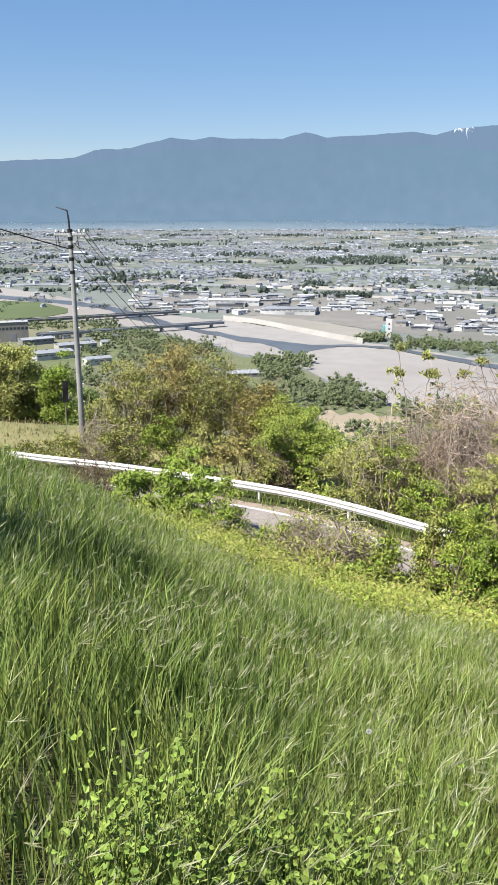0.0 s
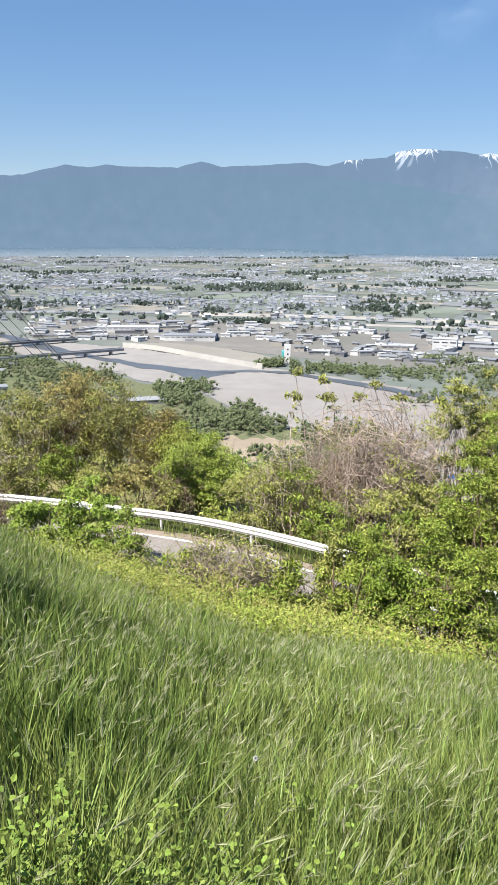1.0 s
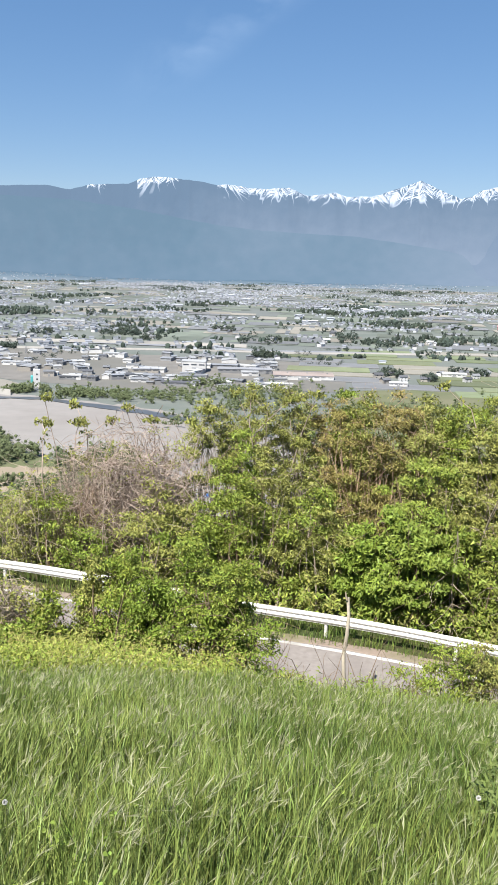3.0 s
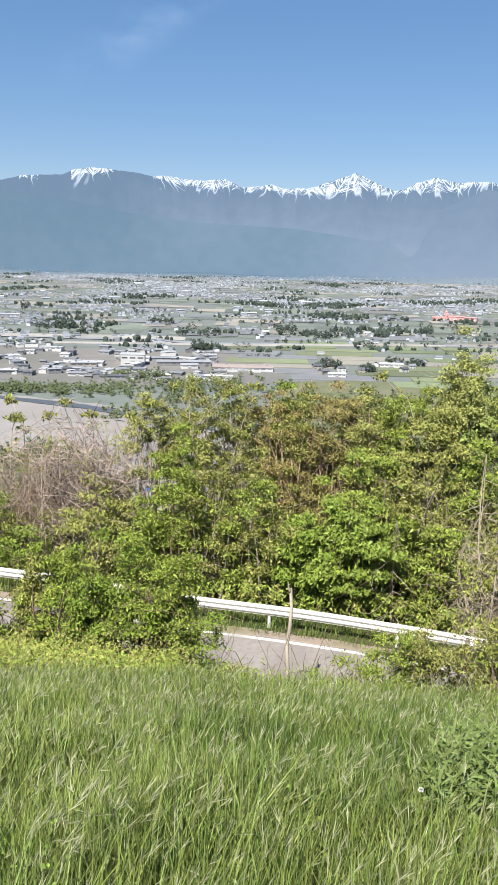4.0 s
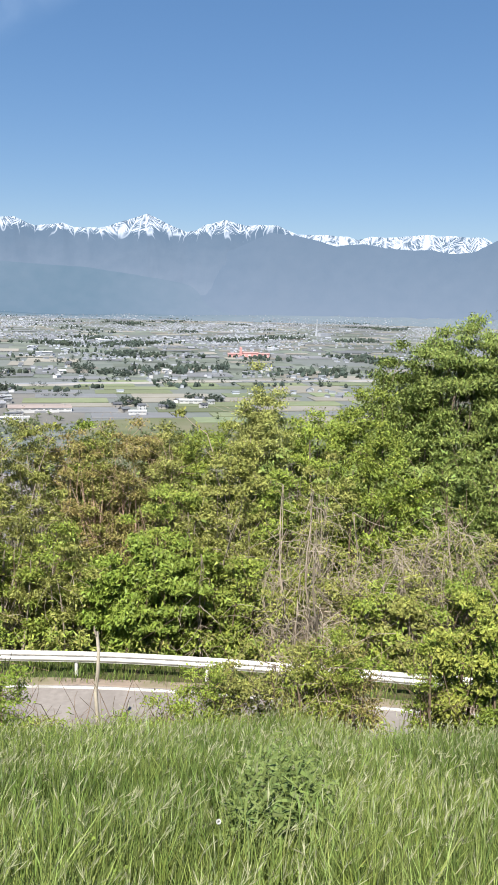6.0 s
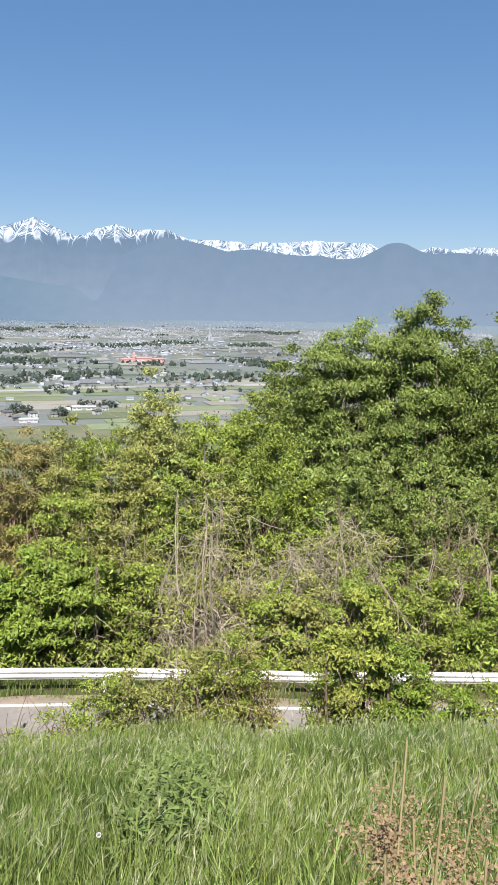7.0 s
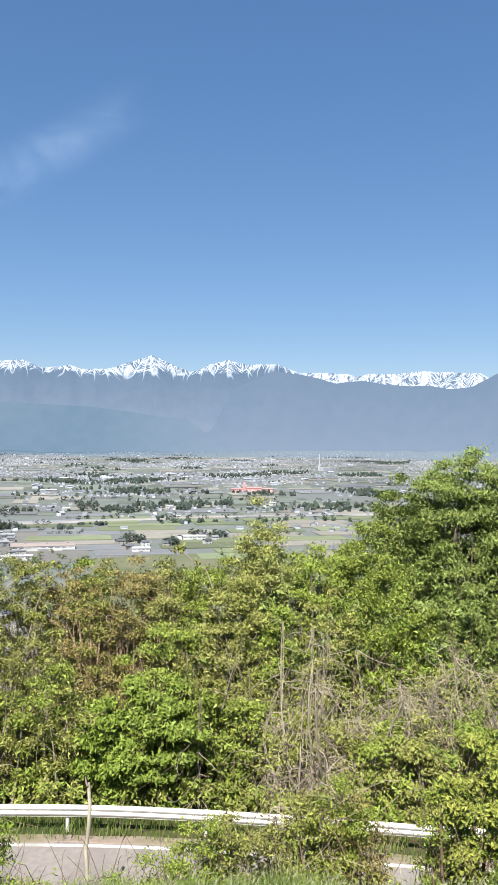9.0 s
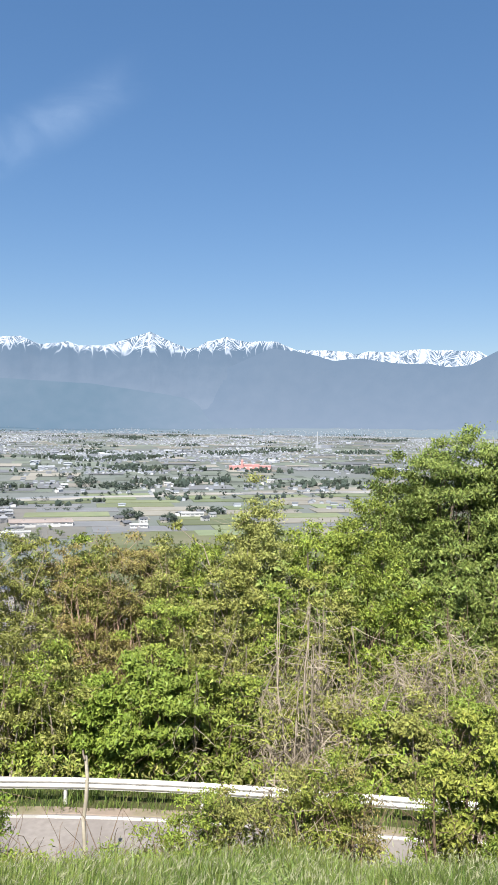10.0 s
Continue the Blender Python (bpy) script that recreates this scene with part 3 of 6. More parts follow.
prof = [(0.02, 0.0), (0.02, 0.02), (0.055, 0.06), (0.075, 0.10), (0.055, 0.135), (0.02, 0.165), (0.02, 0.185), (0.055, 0.215), (0.075, 0.25), (0.055, 0.29), (0.02, 0.33), (0.02, 0.35)]
prof2 = prof + [(o - 0.006, z) for o, z in prof[::-1]]
TOP = ROAD_Z + 0.8
post_v, post_f = tubes([[(0, 0, -0.5), (0, 0, 0.3), (0, 0, 0.73), (0, 0, 0.765), (0, 0, 0.766)]], [[0.057, 0.057, 0.057, 0.04, 0.001]], 10)
post_me = fast_mesh("post", post_v, post_f, [M["rail"]], None, True)
SECT = 8
for i0 in range(0, len(line) - SECT - 1, SECT):
    P = []
    for j in range(SECT + 1):
        i = i0 + j
        lift = 0.004 if j == SECT else 0.0
        for o, z in prof2:
            q = line[i] + nor[i] * (o + lift) + (tan[i] * 0.12 if j == SECT else 0)
            P.append((q[0], q[1], TOP - 0.35 + z + 0.012 * noise.noise((i * 0.13, 2.0, 1.0))))
    k = len(prof2)
    g = np.arange(len(P)).reshape(-1, k)
    f = np.stack([g[:-1], np.roll(g, -1, 1)[:-1], np.roll(g, -1, 1)[1:], g[1:]], -1).reshape(-1, 4)
    part("beam", fast_mesh("beam", P, f, [M["rail"]]), guard)
    for i in (i0,):
        q = line[i] - nor[i] * 0.06
        po = part("post", post_me, guard)
        po.location = (q[0], q[1], ROAD_Z)

# ---- utility pole and wires ----
PX, PY, PZ = on_land(-12.12, 40.0)
pole = anchor("utility_pole", pose(PX, PY, PZ, 0, -0.4, -12), "tall round concrete utility pole with crossarm and insulators", "utility pole")
PH = EYE + 0.05 - PZ - 0.35
v, f = tubes([[(0, 0, -0.5), (0, 0, PH * 0.5), (0, 0, PH - 0.55), (0, 0, PH - 0.5)]], [[0.155, 0.13, 0.10, 0.09]], 14)
shaft = part("shaft", fast_mesh("shaft", v, f, [M["concrete"]], None, True), pole)
v, f = tubes([[(0, 0, PH - 0.6), (-0.03, 0, PH), (-0.07, 0, PH + 0.35), (-0.28, 0, PH + 0.42), (-0.62, 0, PH + 0.52)]], [[0.045, 0.045, 0.04, 0.03, 0.02]], 8)
part("top_bracket", fast_mesh("top_bracket", v, f, [M["dark"]], None, True), pole, "bent dark steel lightning-wire bracket")
for zz, hw in ((PH - 0.72, 0.78), (PH - 1.05, 0.30)):
    arm = part("crossarm", bevelled(-hw, -0.04, zz - 0.04, hw, 0.04, zz + 0.05, [M["arm"]], 0.01, "crossarm"), pole, "pale painted steel crossarm")
    if hw > 0.5:
        top_arm = arm
for sx in (-1, 1):
    v, f = tubes([[(sx * 0.5, 0, PH - 0.76), (sx * 0.12, 0, PH - 1.3)]], [[0.02, 0.02]], 6)
    part("brace", fast_mesh("brace", v, f, [M["steel"]]), pole)
ins_v, ins_f = tubes([[(0, 0, 0), (0, 0, 0.05), (0, 0, 0.06), (0, 0, 0.10), (0, 0, 0.11), (0, 0, 0.17), (0, 0, 0.19), (0, 0, 0.2)]], [[0.02, 0.02, 0.06, 0.055, 0.045, 0.045, 0.03, 0.001]], 10)
ins_me = fast_mesh("insulator", ins_v, ins_f, [M["ceramic"]], None, True)
for sx in (-0.68, -0.32, 0.45, 0.70):
    o = part("insulator", ins_me, top_arm, "white ceramic pin insulator")
    o.location = (sx, 0, PH - 0.68)
band_v, band_f = tubes([[(0, 0, 0), (0, 0, 0.005), (0, 0, 0.16), (0, 0, 0.165)]], [[0.09, 0.118, 0.118, 0.09]], 12)
band_me = fast_mesh("band", band_v, band_f, [M["dark"]])
for zz in (-0.62, -0.98, -1.35, -1.9, -2.5):
    part("band", band_me, pole, "dark steel clamp round the pole").location = (0, 0, PH + zz)
loops = []
for sx, sy in ((-0.7, 0.25), (-0.55, 0.18), (0.4, 0.2)):
    loops.append([(sx + 0.1 * math.sin(3.1 * k / 7) * (1 if k < 4 else 1.2) - 0.25 * math.sin(math.pi * k / 7), sy * math.sin(math.pi * k / 7), PH - 0.55 - 0.75 * k / 7 + 0.12 * math.sin(math.pi * k / 7)) for k in range(8)])
for lp in loops:
    v, f = tubes([lp], [[0.02] * 8], 5)
    part("jumper_cable", fast_mesh("jumper_cable", v, f, [M["dark"]], None, True), pole, "black jumper cable looped beside the pole")
bolt_v, bolt_f = tubes([[(0.10, -0.02, 0), (0.24, -0.02, 0), (0.241, -0.02, 0)]], [[0.012, 0.012, 0.02]], 6)
bolt_me = fast_mesh("step_bolt", bolt_v, bolt_f, [M["steel"]])
for z in np.arange(3.0, PH - 2, 0.9):
    part("step_bolt", bolt_me, pole).location = (0, 0, z)


def wire(a, b, sag, rad=0.012):
    a, b = np.array(a), np.array(b)
    t = np.linspace(0, 1, 18)[:, None]
    p = a + (b - a) * t
    p[:, 2] -= sag * 4 * (t * (1 - t))[:, 0]
    v, f = tubes([p], [[rad] * 18], 5)
    return tagged(new("power_wire", fast_mesh("power_wire", v, f, [M["dark"]], None, True)), "thin black overhead power wire", "wire", "wires on the utility pole")


pm = pole.matrix_basis
far_pole = Vector((*xy(-2.2, 105), -19.5))
for sx, dz in ((-0.32, -0.5), (0.45, -0.5), (0.70, -0.5), (0.0, -1.6)):
    a = pm @ Vector((sx, 0, PH + dz))
    wire(a, far_pole + Vector((sx, 0, dz)), 1.1, 0.018)
for sx, dz in ((-0.1, -1.35),):
    a = pm @ Vector((sx, 0, PH + dz))
    wire(a, (*xy(-40, 40), 7.0), 0.4, 0.03)

# ---- plants ----
rng = np.random.default_rng(7)


def leaves(rg, centres, spread, per, size, droop=0.2, flat=0.75, three=False, wide=1.0):
    """Many small folded leaves round the given clump centres."""
    C = np.repeat(np.asarray(centres), per, 0)
    n = len(C)
    off = rg.normal(size=(n, 3)) * np.array([1, 1, flat]) * spread
    P = C + off
    nrm = rg.normal(size=(n, 3)) * 0.65 + np.array([-0.42, -0.36, 0.85]) + off / (spread + 1e-6) * 0.35
    nrm /= np.linalg.norm(nrm, axis=1, keepdims=True)
    d = np.cross(nrm, rg.normal(size=(n, 3)))
    d[:, 2] -= droop
    d /= np.linalg.norm(d, axis=1, keepdims=True)
    s = np.cross(nrm, d)
    s /= np.linalg.norm(s, axis=1, keepdims=True) + 1e-9
    L = (size * rg.uniform(0.6, 1.35, n))[:, None]
    W = L * rg.uniform(0.36, 0.56, n)[:, None] * wide
    fold = nrm * L * 0.12
    if three:
        V = np.stack([P - d * L * 0.5 - s * W * 0.3, P - d * L * 0.1 + s * W * 0.62, P + d * L * 0.6 - nrm * L * 0.14], 1)
        return V.reshape(-1, 3), np.arange(3 * n).reshape(n, 3)
    V = np.stack([P - d * L * 0.5, P + s * W * 0.5 + fold, P + d * L * 0.5 - nrm * L * 0.15, P - s * W * 0.5 + fold], 1)
    return V.reshape(-1, 3), np.arange(4 * n).reshape(n, 4)


def broad_leaves(rg, centres, spread, per, size):
    """Rounded leaves of two halves folded along the midrib."""
    C = np.repeat(np.asarray(centres), per, 0)
    n = len(C)
    P = C + rg.normal(size=(n, 3)) * spread
    nrm = rg.normal(size=(n, 3)) * 0.5 + np.array([-0.3, -0.3, 0.9])
    nrm /= np.linalg.norm(nrm, axis=1, keepdims=True)
    d = np.cross(nrm, rg.normal(size=(n, 3)))
    d /= np.linalg.norm(d, axis=1, keepdims=True)
    s = np.cross(nrm, d)
    L = (size * rg.uniform(0.6, 1.4, n))[:, None]
    W = L * rg.uniform(0.3, 0.42, n)[:, None]
    up = nrm * L * 0.13
    V = np.stack([P - d * L * 0.5, P - d * L * 0.18 + s * W + up, P + d * L * 0.22 + s * W * 0.8 + up, P + d * L * 0.5 - up,
                  P + d * L * 0.22 - s * W * 0.8 + up, P - d * L * 0.18 - s * W + up], 1)
    F = (np.arange(n)[:, None, None] * 6 + np.array([[0, 3, 2, 1], [0, 5, 4, 3]])[None]).reshape(-1, 4)
    return V.reshape(-1, 3), F


def twigs(rg, starts, ends, k, bend, r0, r1, sides=3):
    n = len(starts)
    t = np.linspace(0, 1, k)[None, :, None]
    A, B = np.asarray(starts)[:, None], np.asarray(ends)[:, None]
    ln = np.linalg.norm(B - A, axis=2, keepdims=True)
    side = rg.normal(size=(n, 1, 3)) * bend * ln
    wig = np.cumsum(rg.normal(size=(n, k, 3)) * bend * 0.22 * ln / k ** 0.5, axis=1)
    wig -= wig[:, :1]
    L = A + (B - A) * t + side * np.sin(np.pi * t) * 0.6 + wig * (1 - 0.3 * t)
    R = np.asarray(r0).reshape(-1, 1) * (1 - t[:, :, 0]) + np.asarray(r1).reshape(-1, 1) * t[:, :, 0]
    return tubes(L, np.broadcast_to(R, (n, k)), sides), L


def tree(name, label, az, r, drop, width, crown_from, leaf, bark, n_clump, per, size, spread=0.38, stems=1, group="", cat="tree", seed=0, deep=None, droop=0.2, lean=0.0, twiggy=0):
    """A tree or bush whose top lies drop degrees below the eye at that bearing and distance."""
    rg = np.random.default_rng(seed + int(abs(az) * 100) + int(r * 13))
    x, y, z0 = on_land(az, r)
    top = EYE - r * math.tan(radians(drop))
    h = max(0.8, top - z0)
    ob = anchor(name, pose(x, y, z0 - 0.1, 0, 0, float(rg.uniform(0, 360))), label, cat, group)
    zc0 = h * crown_from
    deep = deep or width * 0.8
    oak = leaf == "leaf_deep" and r > 30
    n_clump = int(n_clump * (0.62 if oak else 0.55))
    dirs = rg.normal(size=(n_clump * 3, 3))
    dirs /= np.linalg.norm(dirs, axis=1, keepdims=True)
    rad = rg.uniform(0.25, 1, len(dirs)) ** 0.45
    lob = np.array([0.80 + (0.44 if oak else 0.5) * noise.noise((d[0] * 1.9 + seed, d[1] * 1.9, d[2] * 1.9 + az)) for d in dirs])
    C = dirs * (rad * lob)[:, None]
    C = C[np.argsort(rg.uniform(size=len(C)))][:n_clump]
    mx = np.abs(C[:, 2]).max()
    C = np.stack([C[:, 0] * width / 2 * 1.15, C[:, 1] * deep / 2 * 1.15, zc0 + (C[:, 2] / mx * 0.5 + 0.5) * (h - zc0 - spread * 0.6)], 1)
    C[:, 0] += lean * (C[:, 2] / h)
    bases = rg.normal(size=(stems, 3)) * np.array([0.12 * width * (stems > 1), 0.1 * width * (stems > 1), 0])
    tops = np.stack([bases[:, 0] * 2.2 + lean * 0.8, bases[:, 1] * 2.2, np.full(stems, h * 0.78) * rg.uniform(0.8, 1, stems)], 1)
    r0 = (0.012 + 0.013 * h) * (0.75 if stems > 1 else 1.2)
    (tv, tf), TL = twigs(rg, bases, tops, 8, 0.06, np.full(stems, r0), np.full(stems, r0 * 0.25), 7)
    for q in range(stems):
        v, f = tubes(TL[q:q + 1], [np.linspace(r0, r0 * 0.25, 8)], 7)
        part("trunk" if stems == 1 else "stem", fast_mesh("trunk", v, f, [M[bark]], None, True), ob)
    pick = rg.permutation(len(C))[: max(8, int(len(C) * 0.5))]
    st = rg.integers(0, stems, len(pick))
    frac = np.clip((C[pick, 2] / h) * rg.uniform(0.35, 0.8, len(pick)), 0.05, 0.95)
    ki = np.clip((frac * 7).astype(int), 0, 6)
    (bv, bf), BL = twigs(rg, TL[st, ki], C[pick], 6, 0.12, np.full(len(pick), r0 * 0.28), np.full(len(pick), 0.006), 3)
    pcs = [(bv, bf)]
    if twiggy:
        cs = C[rg.integers(0, len(C), twiggy)]
        en = cs + rg.normal(size=(twiggy, 3)) * np.array([0.5, 0.5, 0.5]) + np.array([0, 0, 0.25])
        pcs.append(twigs(rg, cs, en, 5, 0.25, np.full(twiggy, 0.012), np.full(twiggy, 0.004), 3)[0])
    v, f = joined(pcs)
    part("branchwork", fast_mesh("branchwork", v, f, [M[bark]], None, True), ob)
    v, f = leaves(rg, C, spread * (0.58 if oak else 0.66), int(per * (3.6 if oak else 4.6)), size * (1.1 if r > 19.5 else 0.84), 0.6 if oak else droop + 0.15, 0.55 if oak else 0.5, r > 19.5)
    part("crown", fast_mesh("crown", v, f, [M[leaf]]), ob)
    return ob


def bare_shrub(name, label, az, r, drop, width, bark, n, leaf="", seed=0, group="", fine=4):
    """A leafless tangle of thin stems."""
    rg = np.random.default_rng(seed + int(abs(az) * 100))
    x, y, z0 = on_land(az, r)
    h = max(0.7, EYE - r * math.tan(radians(drop)) - z0)
    ob = anchor(name, pose(x, y, z0 - 0.1), label, "shrub", group)
    a = rg.uniform(0, 2 * np.pi, n)
    q = np.sqrt(rg.uniform(0, 1, n))
    s = np.stack([np.cos(a) * q * width * 0.16, np.sin(a) * q * width * 0.16, np.zeros(n)], 1)
    hh = h * rg.uniform(0.55, 1.0, n) * (1 - 0.35 * q ** 2)
    e = np.stack([np.cos(a) * q * width * 0.5, np.sin(a) * q * width * 0.42, hh], 1)
    (v0, f0), L = twigs(rg, s, e, 8, 0.24, np.full(n, 0.019), np.full(n, 0.007), 4)
    part("stemwork", fast_mesh("stemwork", v0, f0, [M[bark]], None, True), ob)
    m = n * fine
    i, k = rg.integers(0, n, m), rg.integers(3, 8, m)
    st = L[i, k]
    en = st + rg.normal(size=(m, 3)) * np.array([0.6, 0.6, 0.4]) * min(1, h / 4) + np.array([0, 0, 0.02])
    (v1, f1), L2 = twigs(rg, st, en, 5, 0.3, np.full(m, 0.010), np.full(m, 0.005), 3)
    tagged(part("twigwork", fast_mesh("twigwork", v1, f1, [M[bark]]), ob), kind="stuff")
    if leaf:
        c = L2[rg.integers(0, m, max(8, 2 * n if az > 40 else n // 2)), -1]
        v, f = leaves(rg, c, 0.18, 24, 0.11)
        part("leaves", fast_mesh("leaves", v, f, [M[leaf]]), ob)
    return ob


# name, label, bearing, distance, drop, width, crown from, leaf, bark, clumps, leaves each, leaf size, spread, stems
GROVE = "trees beyond the guard rail"
G_ = "sparse young tree with olive new leaves beyond the guard rail"
R_ = "slender tree with rusty new leaves and reddish stems"
D_ = "dense green broadleaf tree beyond the guard rail"
for row in [
    ("tree", G_, 21.6, 34, 8.3, 2.6, 0.30, "leaf_olive", "greybark", 150, 30, 0.10, 0.24, 4, 90),
    ("tree", G_, 24.3, 35, 7.7, 3.0, 0.30, "leaf_olive", "greybark", 150, 32, 0.10, 0.24, 4, 90),
    ("tree", G_, 27.2, 35, 7.6, 3.0, 0.25, "leaf_olive", "greybark", 150, 32, 0.10, 0.24, 4, 90),
    ("tree", R_, 29.2, 36, 8.2, 2.4, 0.14, "leaf_rust", "rustbark", 119, 36, 0.10, 0.27, 4, 90),
    ("tree", R_, 30.9, 34, 8.4, 2.0, 0.14, "leaf_rust", "rustbark", 119, 36, 0.10, 0.27, 3, 90),
    ("tree", R_, 32.4, 34, 7.9, 2.2, 0.14, "leaf_olive", "rustbark", 136, 39, 0.10, 0.27, 4, 90),
    ("tree", R_, 33.8, 33, 8.6, 2.0, 0.14, "leaf_rust", "rustbark", 119, 36, 0.10, 0.27, 3, 90),
    ("tree", R_, 35.0, 35, 7.6, 2.4, 0.36, "leaf_rust", "rustbark", 85, 42, 0.11, 0.30, 3, 30),
    ("tree", R_, 36.3, 33, 8.8, 2.0, 0.14, "leaf_olive", "rustbark", 110, 36, 0.10, 0.27, 3, 90),
    ("tree", D_, 31.2, 37, 7.6, 2.3, 0.4, "leaf_green", "bark", 70, 45, 0.13, 0.32, 1, 0),
    ("tree", D_, 36.9, 36, 8.0, 3.0, 0.35, "leaf_olive", "bark", 120, 50, 0.12, 0.34, 3, 20),
    ("tree", D_, 39.2, 35, 7.9, 3.0, 0.30, "leaf_green", "bark", 120, 55, 0.12, 0.34, 2, 20),
    ("tree", D_, 41.3, 34, 8.0, 2.8, 0.30, "leaf_olive", "greybark", 110, 50, 0.12, 0.34, 3, 20),
    ("tree", "tall pointed pale olive tree standing above its neighbours", 43.3, 36, 3.75, 2.5, 0.22, "leaf_pale", "greybark", 190, 50, 0.12, 0.32, 1, 40),
    ("tree", D_, 47.2, 37, 5.9, 3.6, 0.30, "leaf_green", "bark", 150, 55, 0.13, 0.38, 2, 20),
    ("tree", D_, 50.2, 38, 5.2, 4.0, 0.30, "leaf_green", "bark", 170, 60, 0.13, 0.40, 2, 0),
    ("tree", "large dark green oak-like tree with layered boughs", 52.9, 42, 1.9, 4.8, 0.22, "leaf_deep", "bark", 280, 70, 0.15, 0.46, 1, 0),
    ("tree", "large dark green oak-like tree with layered boughs", 56.4, 43, 0.1, 6.2, 0.20, "leaf_deep", "bark", 380, 75, 0.15, 0.48, 1, 0),
    ("tree", "large dark green oak-like tree with layered boughs", 59.8, 44, -0.6, 5.6, 0.20, "leaf_deep", "bark", 320, 75, 0.15, 0.48, 1, 0),
    ("tree", "large dark green oak-like tree with layered boughs", 61.7, 42, -1.75, 2.4, 0.30, "leaf_deep", "bark", 170, 75, 0.14, 0.40, 1, 0),
    ("tree", "large dark green oak-like tree with layered boughs", 63.6, 43, -0.3, 5.6, 0.20, "leaf_deep", "bark", 380, 75, 0.15, 0.48, 1, 0),
    ("tree", "large dark green oak-like tree with layered boughs", 67.6, 42, -0.4, 6.6, 0.22, "leaf_deep", "bark", 380, 75, 0.15, 0.48, 1, 0),
    ("tree", "large dark green oak-like tree with layered boughs", 72.0, 42, -0.4, 7.0, 0.22, "leaf_deep", "bark", 310, 70, 0.15, 0.48, 1, 0),
    # scrub left of the gap in the trees
    ("tree", "brownish-green scrub tree with many thin stems", -8.6, 45, 9.3, 4.5, 0.03, "leaf_olive", "greybark", 270, 26, 0.12, 0.36, 6, 420),
    ("tree", "brownish-green scrub tree with many thin stems", -5.2, 46, 8.4, 5.0, 0.03, "leaf_rust", "brownbark", 300, 26, 0.12, 0.36, 7, 460),
    ("tree", "brownish-green scrub tree with many thin stems", -2.4, 44, 9.4, 4.6, 0.03, "leaf_olive", "greybark", 270, 26, 0.12, 0.36, 6, 460),
    ("tree", "rusty scrub tree with many thin stems", 0.6, 42, 11.3, 4.0, 0.03, "leaf_rust", "brownbark", 230, 26, 0.12, 0.36, 6, 420),
    ("tree", "yellowish-green young tree behind the guard rail", 1.6, 40, 12.3, 2.4, 0.3, "leaf_yellow", "bark", 60, 40, 0.12, 0.34, 2, 0),
    ("tree", "rounded weeping green bush behind the guard rail", 3.0, 34.5, 12.2, 3.6, 0.03, "leaf_green", "bark", 260, 60, 0.085, 0.28, 3, 40),
    ("tree", "brownish-green scrub tree with many thin stems", -10.8, 42, 12.3, 2.5, 0.03, "leaf_olive", "greybark", 70, 34, 0.12, 0.34, 4, 80),
    ("tree", "olive-brown tree at the edge of the bare bank", -16.6, 62, 7.9, 4.8, 0.05, "leaf_olive", "bark", 240, 50, 0.18, 0.50, 1, 0),
    ("tree", "bright green young tree at the edge of the bare bank", -13.5, 58, 8.9, 2.6, 0.12, "leaf_bright", "bark", 120, 50, 0.16, 0.40, 1, 0),
    # thickets in a darker leaf tone stand in for shade beneath these trees
    ("tree", "dark leafy thicket at the edge of the bare bank", -14.9, 63, 10.9, 3.6, 0.02, "leaf_dark", "bark", 150, 50, 0.18, 0.50, 2, 0),
    ("tree", "dark leafy thicket at the edge of the bare bank", -12.0, 62, 11.2, 3.6, 0.02, "leaf_dark", "bark", 120, 50, 0.18, 0.50, 2, 0),
    ("tree", "olive-brown tree at the edge of the bare bank", -20.0, 62, 8.2, 5.0, 0.05, "leaf_deep", "bark", 150, 50, 0.18, 0.50, 1, 0),
]:
    tree(*row[:14], GROVE, "tree", 3, twiggy=row[14])

# an unseen tree added beside the viewpoint to shade a corner of the meadow
tree("tree", "unseen leafy tree added to shade the meadow", -55.8, 8.6, -32, 3.4, 0.35, "leaf_green", "bark", 160, 60, 0.14, 0.45, 1, "", "tree", 5)


def shoot(az, r, drop, seed):
    """A bare slender stem with a tuft of new leaves at its tip."""
    rg = np.random.default_rng(seed)
    x, y, z0 = on_land(az, r)
    h = EYE - r * math.tan(radians(drop)) - z0
    ob = anchor("sapling", pose(x, y, z0 - 0.1), "thin bare sapling with a leaf tuft at its tip", "sapling", "saplings behind the guard rail")
    (v, f), L = twigs(rg, np.array([[rg.normal() * 0.7, rg.normal() * 0.4, 0.0]]), np.array([[0.0, 0.0, h - 0.12]]), 9, 0.2, np.full(1, 0.03), np.full(1, 0.014), 6)
    part("stem", fast_mesh("stem", v, f, [M["pinkbark"]], None, True), ob)
    tip = L[0, -1]
    C = tip + rg.normal(size=(8, 3)) * np.array([0.17, 0.17, 0.05])
    low = L[0, rg.integers(5, 8, 3)] + rg.normal(size=(3, 3)) * np.array([0.16, 0.16, 0.05])
    for q in [C] + [low[i:i + 1] for i in range(3)]:
        v, f = leaves(rg, q, 0.07, 9, 0.17, 0.9, 0.9)
        tagged(part("leaf_tuft", fast_mesh("leaf_tuft", v, f, [M["leaf_olive"]]), ob), kind="stuff")


for k, (a, r, dr) in enumerate([(10.2, 33, 8.3), (11.85, 32.5, 8.8), (9.5, 32, 10.1), (15.6, 32, 9.4), (17.8, 32, 9.9), (12.8, 31.5, 10.3), (14.2, 33, 10.4), (24.6, 33, 7.6), (28.6, 33.5, 7.6), (26.7, 33, 8.3), (21.7, 33, 8.9), (23.2, 33, 8.2), (20.4, 32.5, 10.4), (38.0, 33, 7.6)]):
    shoot(a, r, dr, k)

